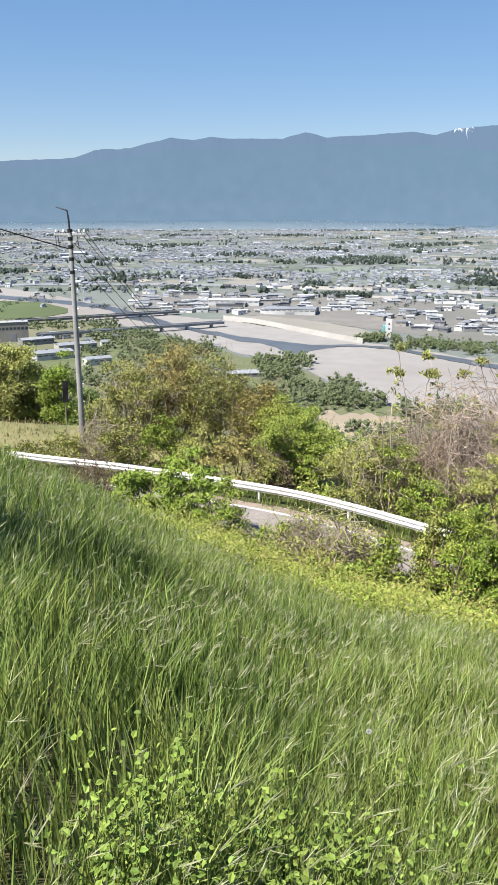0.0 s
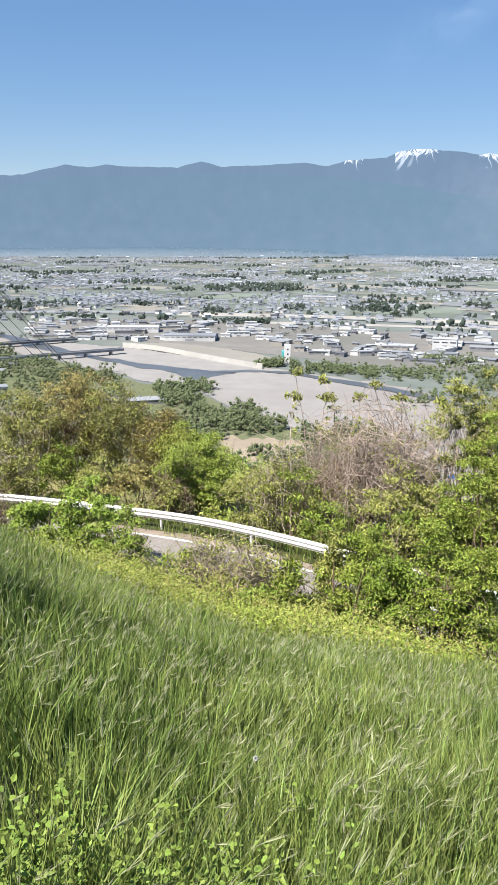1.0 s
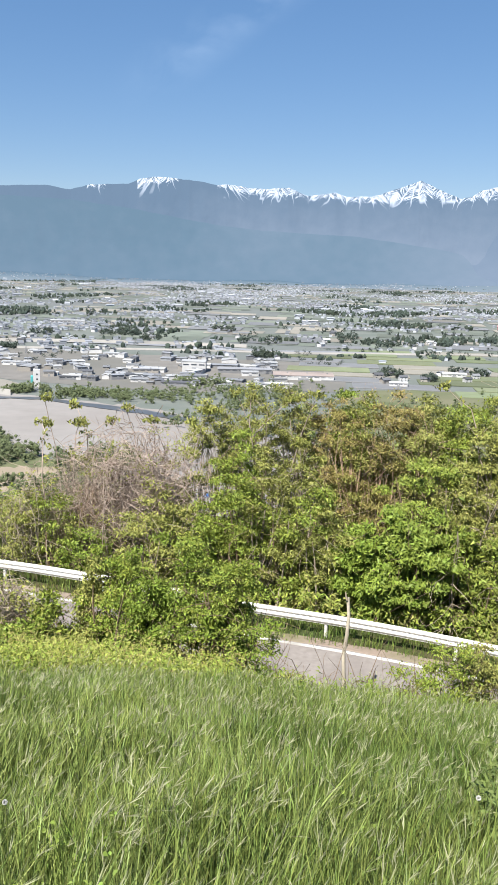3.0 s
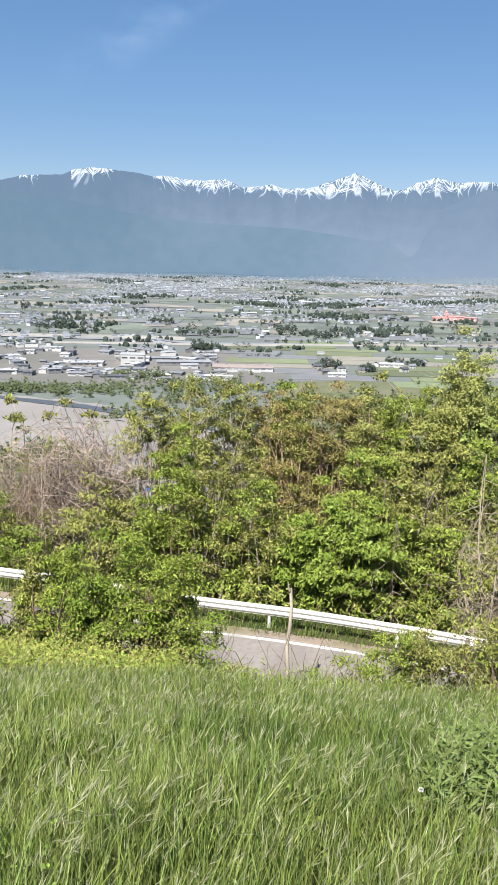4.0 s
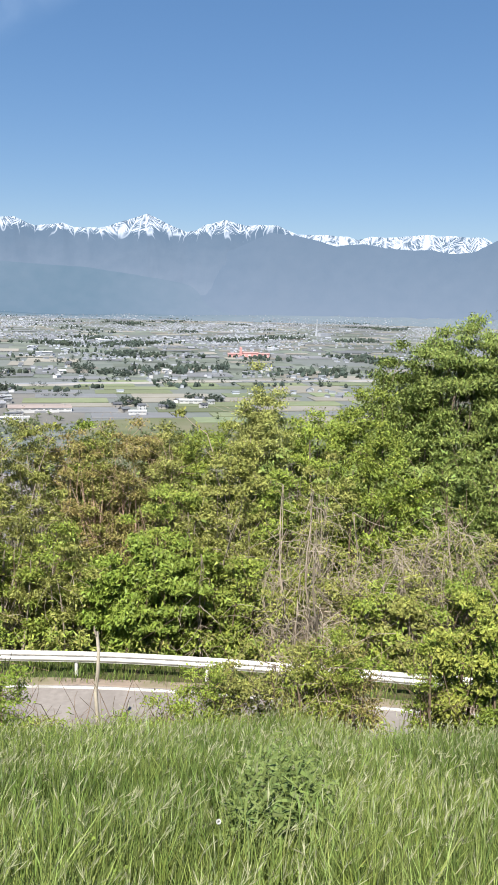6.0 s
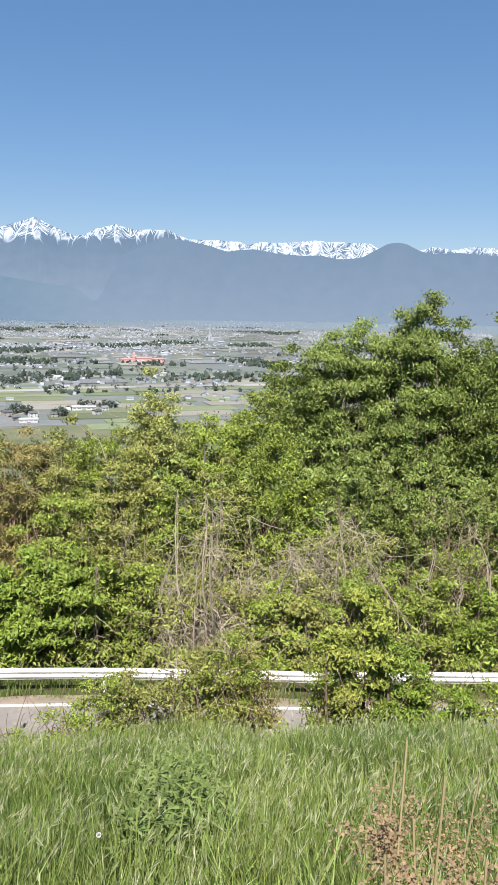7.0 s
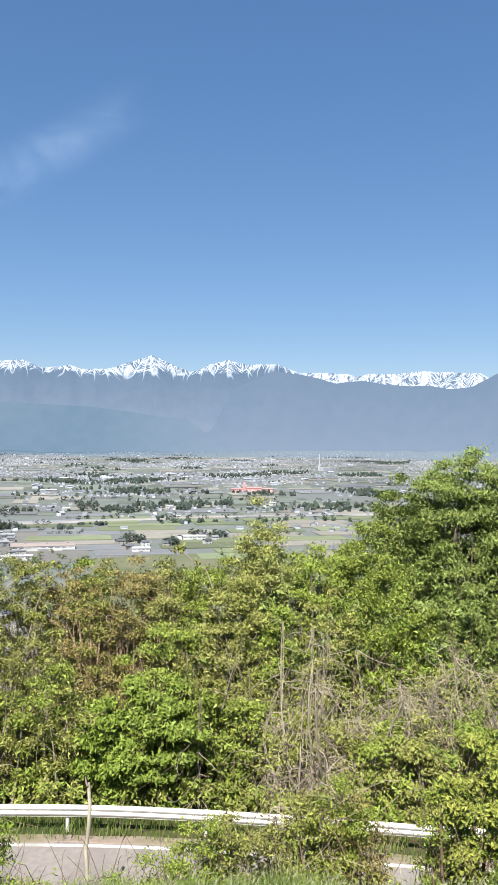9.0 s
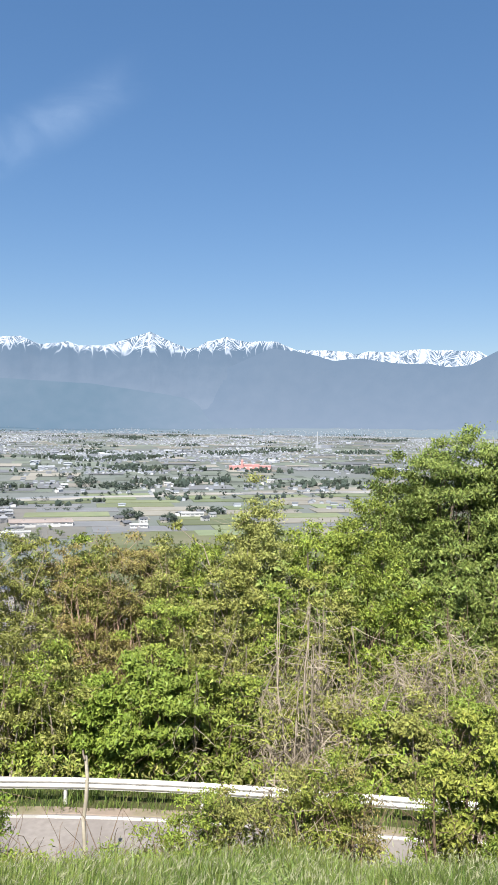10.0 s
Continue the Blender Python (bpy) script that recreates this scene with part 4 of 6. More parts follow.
# ---- shrubs ----
NEAR = "shrubs on the bank above the road"
FAR = "shrubs behind the guard rail"
GREEN_SHRUB = "leafy green shrub on the bank above the road"
for az, r, drop, w, leaf, n, per, size in [
    (-7.6, 27.3, 16.0, 3.0, "leaf_bright", 80, 45, 0.12), (-4.7, 27.0, 15.9, 2.4, "leaf_bright", 65, 45, 0.12), (-9.6, 28.0, 17.6, 1.8, "leaf_green", 40, 40, 0.11),
    (-2.6, 25.5, 18.9, 1.7, "leaf_bright", 35, 40, 0.11), (-17.6, 33.5, 15.3, 2.2, "leaf_green", 40, 40, 0.12),
    (10.2, 20.6, 21.6, 1.6, "leaf_green", 55, 45, 0.10), (13.6, 19.8, 19.6, 1.7, "leaf_olive", 80, 45, 0.10), (15.0, 19.2, 18.8, 1.8, "leaf_green", 95, 45, 0.10), (16.9, 18.9, 19.2, 2.0, "leaf_bright", 105, 45, 0.10),
    (18.7, 18.6, 18.4, 1.9, "leaf_bright", 75, 45, 0.10), (21.0, 18.2, 18.8, 1.9, "leaf_green", 75, 45, 0.10), (23.0, 17.8, 19.8, 1.6, "leaf_green", 70, 45, 0.10),
    (24.9, 17.4, 23.8, 1.2, "leaf_bright", 36, 40, 0.09), (38.0, 17.2, 25.0, 1.6, "leaf_green", 56, 40, 0.09), (40.3, 17.2, 24.0, 2.0, "leaf_green", 80, 40, 0.09),
    (42.6, 17.1, 24.3, 1.8, "leaf_olive", 64, 40, 0.09), (36.0, 16.4, 26.6, 0.9, "leaf_green", 20, 36, 0.08), (46.9, 17.0, 22.6, 1.1, "leaf_olive", 50, 36, 0.08), (48.0, 16.8, 22.2, 1.3, "leaf_yellow", 56, 36, 0.08),
    (49.4, 17.0, 21.6, 1.4, "leaf_green", 66, 36, 0.09), (50.7, 16.8, 22.6, 1.3, "leaf_rust", 54, 34, 0.08), (56.0, 17.2, 22.0, 0.9, "leaf_green", 36, 36, 0.09),
    (58.6, 17.0, 18.2, 1.3, "leaf_yellow", 76, 40, 0.12), (57.2, 17.2, 22.2, 1.3, "leaf_green", 60, 40, 0.11), (60.6, 17.0, 19.6, 1.4, "leaf_bright", 80, 40, 0.12), (62.0, 17.0, 23.2, 1.0, "leaf_bright", 36, 36, 0.10),
    (62.4, 17.2, 24.0, 1.5, "leaf_green", 45, 40, 0.10), (64.9, 17.2, 23.2, 1.6, "leaf_bright", 45, 40, 0.10), (67.8, 17.4, 23.0, 1.7, "leaf_green", 45, 40, 0.10),
    (27.3, 16.5, 27.0, 0.9, "leaf_olive", 18, 34, 0.08), (33.6, 16.3, 27.4, 0.8, "leaf_bright", 16, 34, 0.08), (29.9, 16.3, 27.6, 0.7, "leaf_olive", 14, 30, 0.08),
    (1.0, 22.6, 21.2, 1.6, "leaf_green", 34, 40, 0.10), (5.2, 20.8, 22.6, 1.6, "leaf_olive", 34, 40, 0.10), (8.0, 20.0, 23.2, 1.5, "leaf_bright", 34, 40, 0.10),
]:
    lab = {"leaf_yellow": "yellowish leafy shrub on the bank above the road", "leaf_rust": "rust-tinged low shrub on the bank above the road",
           "leaf_bright": "bright green leafy shrub on the bank above the road", "leaf_olive": "olive leafy shrub with thin stems above the road"}.get(leaf, GREEN_SHRUB)
    tree("shrub", lab, az, r, drop, w, 0.05, leaf, "brownbark", n, per, size, 0.17 + 0.02 * w, 4, NEAR, "shrub", 11, deep=w, twiggy=30)

for az, dr, drop, w, leaf, n, per, size in [
    (-16.0, 2.0, 14.9, 2.0, "leaf_olive", 40, 34, 0.11), (-13.4, 2.6, 14.4, 2.2, "leaf_olive", 45, 34, 0.11), (-9.0, 2.4, 13.0, 2.6, "leaf_olive", 60, 36, 0.11),
    (-6.4, 2.6, 13.4, 2.6, "leaf_green", 70, 40, 0.12), (-4.0, 2.0, 14.4, 2.4, "leaf_olive", 60, 38, 0.11), (-1.4, 2.0, 15.0, 2.4, "leaf_rust", 50, 36, 0.11),
    (0.6, 1.8, 15.6, 2.0, "leaf_olive", 45, 36, 0.11), (6.6, 2.0, 15.2, 2.2, "leaf_olive", 45, 36, 0.10), (8.6, 2.0, 14.8, 2.2, "leaf_olive", 50, 36, 0.10),
    (10.8, 2.0, 15.2, 2.2, "leaf_green", 50, 36, 0.10), (12.6, 1.8, 17.0, 2.0, "leaf_bright", 45, 36, 0.10), (16.8, 2.0, 15.6, 2.4, "leaf_olive", 55, 38, 0.10),
    (18.8, 2.6, 15.6, 2.3, "leaf_olive", 70, 40, 0.11), (21.4, 2.4, 16.7, 2.4, "leaf_green", 80, 42, 0.11), (23.6, 3.2, 13.2, 2.6, "leaf_green", 90, 42, 0.11),
    (25.8, 3.0, 13.6, 2.6, "leaf_olive", 85, 42, 0.11), (28.0, 3.0, 14.6, 2.6, "leaf_green", 85, 42, 0.11), (30.0, 2.6, 16.2, 2.4, "leaf_olive", 75, 42, 0.11),
    (32.4, 2.4, 17.0, 2.4, "leaf_bright", 90, 45, 0.15), (34.8, 2.4, 15.9, 2.6, "leaf_bright", 100, 45, 0.15), (37.4, 2.4, 16.4, 2.6, "leaf_bright", 95, 45, 0.15),
    (39.8, 2.4, 16.9, 2.3, "leaf_green", 80, 45, 0.14), (42.2, 2.6, 17.0, 2.3, "leaf_green", 75, 42, 0.12), (46.0, 2.4, 18.2, 1.9, "leaf_yellow", 45, 38, 0.11),
    (48.8, 2.2, 18.6, 2.1, "leaf_olive", 55, 40, 0.11), (51.6, 2.2, 18.2, 2.2, "leaf_green", 60, 40, 0.11), (54.4, 2.2, 17.6, 2.2, "leaf_olive", 60, 40, 0.11),
    (57.4, 2.4, 17.6, 2.3, "leaf_bright", 65, 40, 0.11), (60.4, 2.4, 17.4, 2.3, "leaf_green", 70, 40, 0.12), (63.2, 2.8, 16.2, 2.5, "leaf_green", 75, 42, 0.13),
    (66.0, 3.0, 16.2, 2.6, "leaf_bright", 75, 42, 0.13), (69.0, 3.4, 15.8, 2.8, "leaf_green", 75, 42, 0.13),
    # taller growth between the rail and the grove
    (19.2, 6.4, 13.2, 2.2, "leaf_olive", 70, 40, 0.11), (23.4, 6.6, 10.8, 2.6, "leaf_green", 85, 42, 0.11), (25.4, 6.8, 11.2, 2.8, "leaf_olive", 85, 40, 0.11),
    (28.2, 6.6, 11.4, 2.8, "leaf_olive", 85, 40, 0.11), (30.4, 6.6, 15.8, 2.2, "leaf_olive", 85, 40, 0.11), (34.0, 6.8, 15.6, 2.7, "leaf_rust", 80, 38, 0.11),
    (36.6, 6.8, 11.4, 2.8, "leaf_green", 100, 42, 0.12), (39.4, 6.6, 11.0, 2.8, "leaf_olive", 100, 42, 0.12), (42.0, 6.4, 11.4, 2.7, "leaf_olive", 90, 42, 0.12),
    (44.8, 6.4, 11.0, 2.8, "leaf_green", 95, 42, 0.12), (47.6, 6.8, 9.6, 2.8, "leaf_olive", 95, 42, 0.12), (50.6, 7.0, 9.2, 3.0, "leaf_green", 110, 42, 0.12),
    (53.6, 7.2, 9.6, 3.0, "leaf_green", 110, 42, 0.13), (56.6, 7.4, 9.4, 3.2, "leaf_deep", 110, 42, 0.13), (59.8, 7.4, 9.0, 3.2, "leaf_deep", 115, 42, 0.13),
    (63.0, 7.6, 9.2, 3.3, "leaf_deep", 115, 42, 0.13), (66.4, 7.8, 9.0, 3.4, "leaf_deep", 115, 42, 0.13), (70.0, 8.0, 9.0, 3.6, "leaf_deep", 110, 42, 0.13),
]:
    lab = {"leaf_yellow": "yellowish leafy bush behind the guard rail", "leaf_rust": "rust-tinged bush with reddish stems behind the rail",
           "leaf_bright": "bright green large-leaved bush behind the guard rail", "leaf_olive": "olive twiggy bush behind the guard rail",
           "leaf_deep": "dark green dense bush below the tall trees"}.get(leaf, "green leafy bush behind the guard rail")
    tree("bush", lab, az, float(rail_r(az)) + dr, drop, w, 0.04, leaf, "greybark" if leaf == "leaf_olive" else "brownbark", n, per, size, 0.26, 4, FAR, "bush", 23, deep=w * 0.9, twiggy=40)

TANGLE = "leafless grey-brown tangle of stems and old vines"
for az, r, drop, w, bark, n, leaf in [
    (12.6, 31.5, 10.9, 2.9, "pinkbark", 100, "leaf_olive"), (15.6, 30.5, 9.9, 3.2, "pinkbark", 140, "leaf_yellow"), (18.0, 31.0, 10.4, 2.8, "pinkbark", 110, "leaf_olive"), (16.6, 31.8, 9.6, 2.2, "brownbark", 70, ""), (13.9, 30.2, 12.4, 1.8, "brownbark", 60, "leaf_olive"),
    (-11.7, 29.3, 15.4, 1.7, "brownbark", 110, ""), (3.4, 22.4, 19.6, 1.7, "greybark", 110, "leaf_olive"), (6.3, 21.3, 19.7, 1.8, "greybark", 120, "leaf_olive"),
    (9.3, 30.8, 13.2, 2.2, "greybark", 90, "leaf_olive"), (44.9, 26.0, 16.6, 2.0, "greybark", 60, "leaf_olive"), (47.6, 27.4, 12.4, 1.5, "greybark", 46, "leaf_olive"),
    (50.3, 25.8, 17.4, 2.0, "greybark", 90, "leaf_olive"), (53.2, 26.6, 14.4, 2.4, "greybark", 60, "leaf_olive"), (56.0, 27.6, 12.0, 2.0, "greybark", 56, "leaf_olive"),
    (59.0, 27.0, 13.4, 2.2, "greybark", 50, "leaf_olive"), (64.5, 28.0, 12.4, 2.2, "brownbark", 50, "leaf_green"), (23.0, 18.6, 21.0, 1.3, "brownbark", 50, ""),
    (47.0, 25.2, 18.4, 1.6, "greybark", 80, ""), (46.4, 17.6, 21.4, 1.2, "greybark", 60, "leaf_olive"), (48.6, 17.4, 22.0, 1.2, "greybark", 60, "leaf_green"), (-10.9, 38.0, 13.0, 2.2, "greybark", 110, "leaf_olive"), (1.2, 33.4, 15.2, 2.0, "brownbark", 80, ""),
]:
    bare_shrub("bare_shrub", TANGLE, az, r, drop, w, bark, n if az < 40 else int(n * 0.8), leaf, 5, "leafless shrubs along the road", 10 if 12 < az < 19 else 6 if az > 40 else 4)



def vine_trunks(az, r, high, n, seed):
    """A cluster of pale bent trunks wound with old vines."""
    rg = np.random.default_rng(seed)
    x, y, z0 = on_land(az, r)
    h = EYE - r * math.tan(radians(high)) - z0
    ob = anchor("vine_thicket", pose(x, y, z0 - 0.1), "pale bent trunks wound with old grey vines", "thicket", "vine-wound trunks behind the rail")
    for k in range(n):
        b = np.array([[rg.normal() * 0.35, rg.normal() * 0.3, 0.0]])
        e = b * 1.8 + np.array([[rg.normal() * 0.9, rg.normal() * 0.5, h * rg.uniform(0.5, 0.95)]])
        (v, f), L = twigs(rg, b, e, 12, 0.17, np.full(1, rg.uniform(0.03, 0.05)), np.full(1, 0.012), 6)
        trunk = part("trunk", fast_mesh("trunk", v, f, [M["greybark"]], None, True), ob)
        t = np.linspace(0, 1, 12)
        coil = L[0] + np.stack([0.07 * np.sin(9 * t + k), 0.07 * np.cos(9 * t + k), np.zeros(12)], 1)
        v, f = tubes([coil], [np.full(12, 0.013)], 4)
        part("vine", fast_mesh("vine", v, f, [M["greybark"]], None, True), trunk, "thin grey vine round the trunk")
        m = 26
        st = L[0, rg.integers(3, 12, m)]
        (v, f), L2 = twigs(rg, st, st + rg.normal(size=(m, 3)) * np.array([0.5, 0.4, 0.4]) - np.array([0, 0, 0.2]), 6, 0.3, np.full(m, 0.012), np.full(m, 0.005), 3)
        tagged(part("twigwork", fast_mesh("twigwork", v, f, [M["greybark"]]), trunk), kind="stuff")


for k, (a, r, hi, n) in enumerate([(47.9, 25.4, 10.4, 5), (46.6, 25.0, 13.5, 3), (54.2, 25.6, 13.2, 4), (56.0, 25.8, 13.0, 3), (52.0, 25.4, 14.5, 3), (63.6, 26.8, 10.5, 4), (40.6, 25.6, 12.2, 2)]):
    vine_trunks(a, r, hi, n, 50 + k)

# ---- wooden stake at the road's edge ----
SX, SY, SZ = on_land(31.7, 19.6)
stake = anchor("stake", pose(SX, SY, SZ - 0.3), "crooked pale wooden stake standing beside the road", "stake")
SH = EYE - 19.6 * math.tan(radians(22.4)) - SZ + 0.3
v, f = tubes([[(0.06 * math.sin(k * 1.3) * k / 7, 0.03 * math.sin(k * 2.1), SH * k / 7) for k in range(8)]], [[0.06, 0.056, 0.056, 0.052, 0.05, 0.05, 0.046, 0.042]], 7)
part("shaft", fast_mesh("shaft", v, f, [M["pale_wood"]], None, True), stake)
v, f = tubes([[(-0.02, 0, SH * 0.985), (-0.06, 0.01, SH * 1.02), (-0.07, 0.01, SH * 1.05)]], [[0.03, 0.022, 0.012]], 6)
part("fork", fast_mesh("fork", v, f, [M["greybark"]], None, True), stake)

# ---- dark strip hung beside the utility pole ----
BX, BY, BZ = on_land(-13.3, 41)
strip = anchor("dark_panel", pose(BX, BY, BZ - 0.1, 0, 2, 8), "narrow black panel on a thin post on the bank", "panel")
part("panel", bevelled(-0.14, -0.03, 2.9, 0.14, 0.03, 4.0, [M["dark"]], 0.01, "panel"), strip)
v, f = tubes([[(0.0, 0.05, -0.2), (0.0, 0.05, 3.6)]], [[0.025, 0.02]], 7)
part("post", fast_mesh("post", v, f, [M["greybark"]]), strip)

# ---- grass ----


def ground_rows(az, r):
    return np.array([land(a, q) for a, q in zip(az, r)])


def blade_field(name, n, az_range, r_from, r_to, hmin, hmax, w0, w1, material, label, seed, lean=(0.3, 0.12), clump=20, power=0.85):
    rg = np.random.default_rng(seed)
    nt = n // clump
    ta = rg.uniform(*az_range, nt)
    lo, hi = r_from(ta), r_to(ta)
    tr = lo + (hi - lo) * rg.uniform(0, 1, nt) ** power
    tz = ground_rows(ta, tr)
    tx, ty = tr * np.sin(np.radians(ta)), tr * np.cos(np.radians(ta))
    patch = np.array([noise.noise((x * 0.7, y * 0.7, seed)) + 0.6 * noise.noise((x * 2.1, y * 2.1, seed + 3)) for x, y in zip(tx, ty)])
    gust = np.array([noise.noise((x * 0.45 + 9, y * 0.45, seed)) for x, y in zip(tx, ty)])
    i = np.repeat(np.arange(nt), clump)
    m = len(i)
    sp = 0.035 + 0.009 * tr[i]
    bx, by = tx[i] + rg.normal(size=m) * sp, ty[i] + rg.normal(size=m) * sp
    slope = np.interp(tr[i], [0, 6, 30], [0.40, 0.45, 0.40])
    rr = np.hypot(bx, by)
    bz = tz[i] - (rr - tr[i]) * slope - 0.03
    h = (hmin + (hmax - hmin) * rg.uniform(0, 1, m)) * (1 + 0.5 * patch[i])
    ang = rg.uniform(0, 2 * np.pi, m)
    tl = rg.normal(size=(nt, 2)) * 0.17
    k = rg.uniform(0.03, 0.32, m)
    dx = np.cos(ang) * k + lean[0] * (0.6 + 1.4 * gust[i]) + tl[i, 0]
    dy = np.sin(ang) * k + lean[1] + tl[i, 1]
    fa = rg.uniform(0, np.pi, m)
    w = (w0 + w1 * rr) * rg.uniform(0.6, 1.3, m)
    sx, sy = np.cos(fa) * w / 2, np.sin(fa) * w / 2
    V = np.zeros((m, 5, 3), np.float32)
    for j, (t, wf) in enumerate(((0, 0.9), (0.58, 0.85))):
        cx, cy = bx + dx * h * t ** 2, by + dy * h * t ** 2
        cz = bz + h * (t - 0.22 * (dx ** 2 + dy ** 2) * t ** 3)
        V[:, 2 * j] = np.stack([cx - sx * wf, cy - sy * wf, cz], 1)
        V[:, 2 * j + 1] = np.stack([cx + sx * wf, cy + sy * wf, cz], 1)
    V[:, 4] = np.stack([bx + dx * h, by + dy * h, bz + h * (1 - 0.3 * (dx ** 2 + dy ** 2))], 1)
    T = np.array([[0, 1, 3], [0, 3, 2], [2, 3, 4]])
    F = (np.arange(m)[:, None, None] * 5 + T[None]).reshape(-1, 3)
    me = fast_mesh(name, V.reshape(-1, 3), F, [material])
    return tagged(new(name, me), label, "grass", kind="stuff"), V[:, 4], np.stack([dx, dy], 1), h


near0 = lambda a: np.full_like(a, 0.75)
edge1 = lambda a: edge_r(a) + 0.7
_, tips, tdir, th = blade_field("grass", 170000, (-27, 80), near0, edge1, 0.34, 0.66, 0.0056, 0.00105, M["grass"], "tall uncut meadow grass bending in the wind", 3, (0.12, 0.05), 16)
blade_field("grass_understorey", 26000, (-27, 80), near0, edge1, 0.16, 0.36, 0.007, 0.0011, M["grass"], "dense short grass between the tall blades", 4, (0.1, 0.0))


def seed_heads(n, seed, awns=5):
    """Pale brushes of awned spikelets that nod from the blades' tips."""
    rg = np.random.default_rng(seed)
    keep = np.array([noise.noise((p[0] * 0.8, p[1] * 0.8, 2.0)) for p in tips]) + 0.03 * np.hypot(tips[:, 0], tips[:, 1]) > rg.normal(size=len(tips)) * 0.25
    pool = np.flatnonzero(keep)
    pick = rg.choice(pool, min(n, len(pool)), False)
    n = len(pick)
    p, d = tips[pick], tdir[pick]
    r = np.hypot(p[:, 0], p[:, 1])
    nod = np.stack([d[:, 0] * 1.2 + 0.35 + rg.normal(size=n) * 0.25, d[:, 1] * 1.2 + rg.normal(size=n) * 0.25, rg.uniform(0.15, 1.0, n)], 1)
    size = rg.uniform(0.07, 0.14, n)
    out = []
    for j in range(awns):
        q = nod + rg.normal(size=(n, 3)) * 0.17
        q /= np.linalg.norm(q, axis=1, keepdims=True)
        L = (size * rg.uniform(0.7, 1.1, n))[:, None]
        side = np.cross(q, rg.normal(size=(n, 3)))
        side /= np.linalg.norm(side, axis=1, keepdims=True)
        w = ((0.0010 + 0.00026 * r) * rg.uniform(0.7, 1.3, n))[:, None]
        b = p - q * 0.02 + nod * (0.006 * j)
        out.append(np.stack([b, b + q * L * 0.4 + side * w, b + q * L, b + q * L * 0.4 - side * w], 1))
    V = np.concatenate(out).reshape(-1, 3)
    return tagged(new("grass_seed_heads", fast_mesh("grass_seed_heads", V, np.arange(len(V)).reshape(-1, 4), [M["seed"]])), "pale drooping seed heads on the meadow grass", "grass", kind="stuff")


seed_heads(13000, 9)

blade_field("grass_behind", 16000, (80, 333), near0, lambda a: np.full_like(a, 9.0), 0.35, 0.7, 0.006, 0.001, M["grass"], "meadow grass around and behind the viewpoint", 5)

# rough growth on the bank between meadow and road
bank_lo = lambda a: edge_r(a) + 0.2
bank_hi = lambda a: rail_r(a) - 5.3
blade_field("bank_grass", 16000, (-27, 80), bank_lo, bank_hi, 0.2, 0.6, 0.008, 0.0008, M["grass"], "rough tufted grass on the bank above the road", 6, (0.1, 0.0), 10, 1.0)
blade_field("verge_grass", 11000, (-27, 80), lambda a: rail_r(a) - 0.42, lambda a: rail_r(a) + 1.3, 0.14, 0.42, 0.008, 0.0006, M["grass"], "short grass under the guard rail", 8, (0.05, 0.0), 8, 1.0)
blade_field("dry_bank_grass", 9000, (-27, 12), lambda a: rail_r(a) + 1.5, lambda a: rail_r(a) + 20, 0.1, 0.3, 0.012, 0.0008, M["straw"], "dry straw-coloured grass on the bare bank", 12, (0.1, 0.0), 10, 1.0)


def ground_cover(name, n, lo, hi, hgt, material, label, seed, size, az_range=(-27, 80), per=16, top=None):
    rg = np.random.default_rng(seed)
    a = rg.uniform(*az_range, n)
    r = lo(a) + (hi(a) - lo(a)) * rg.uniform(0, 1, n)
    z = ground_rows(a, r)
    C = np.stack([r * np.sin(np.radians(a)), r * np.cos(np.radians(a)), z], 1)
    lump = np.array([0.5 + 0.9 * abs(noise.noise((x * 0.6, y * 0.6, seed))) for x, y, _ in C])
    if top is not None:
        hgt = np.maximum(0.5, EYE - r * np.tan(np.radians(top(a))) - z)
    C[:, 2] += hgt * lump * rg.uniform(0.2, 1.0, n)
    v, f = leaves(rg, C, 0.16, per, size * 1.15, 0.2, 0.75, True)
    return tagged(new(name, fast_mesh(name, v, f, [material])), label, "undergrowth", kind="stuff")


ground_cover("bank_undergrowth", 5200, bank_lo, bank_hi, 0.75, M["leaf_bright"], "low bright green weeds covering the bank", 31, 0.072)
ground_cover("bank_yellow_weeds", 1700, bank_lo, bank_hi, 0.8, M["leaf_yellow"], "yellow-green weeds among the bank's growth", 32, 0.048)
ground_cover("bank_bright_weeds", 2600, bank_lo, bank_hi, 1.0, M["leaf_yellow"], "sunlit yellow-green weeds along the meadow's edge", 35, 0.05, (-9, 24))
ground_cover("bank_green_weeds", 2600, bank_lo, bank_hi, 1.0, M["leaf_green"], "fresh green weeds mixed into the bank's growth", 39, 0.07, (-9, 24))
ground_cover("bank_red_stalks", 420, bank_lo, bank_hi, 1.5, M["leaf_rust"], "reddish dock stalks on the bank above the road", 40, 0.05, (-4, 24), 22)
ground_cover("bank_tall_weeds", 1500, bank_lo, bank_hi, 1.4, M["leaf_olive"], "tall olive-yellow weeds on the bank above the road", 38, 0.06, (-9, 24))
ground_cover("grove_undergrowth", 3000, lambda a: rail_r(a) + 1.2, lambda a: rail_r(a) + 15, 1.5, M["leaf_green"], "leafy undergrowth between the trees", 33, 0.15, (4, 80))
ground_cover("grove_brambles", 1500, lambda a: rail_r(a) + 1.0, lambda a: rail_r(a) + 12, 1.4, M["leaf_olive"], "olive brambles behind the guard rail", 34, 0.13, (-12, 80))
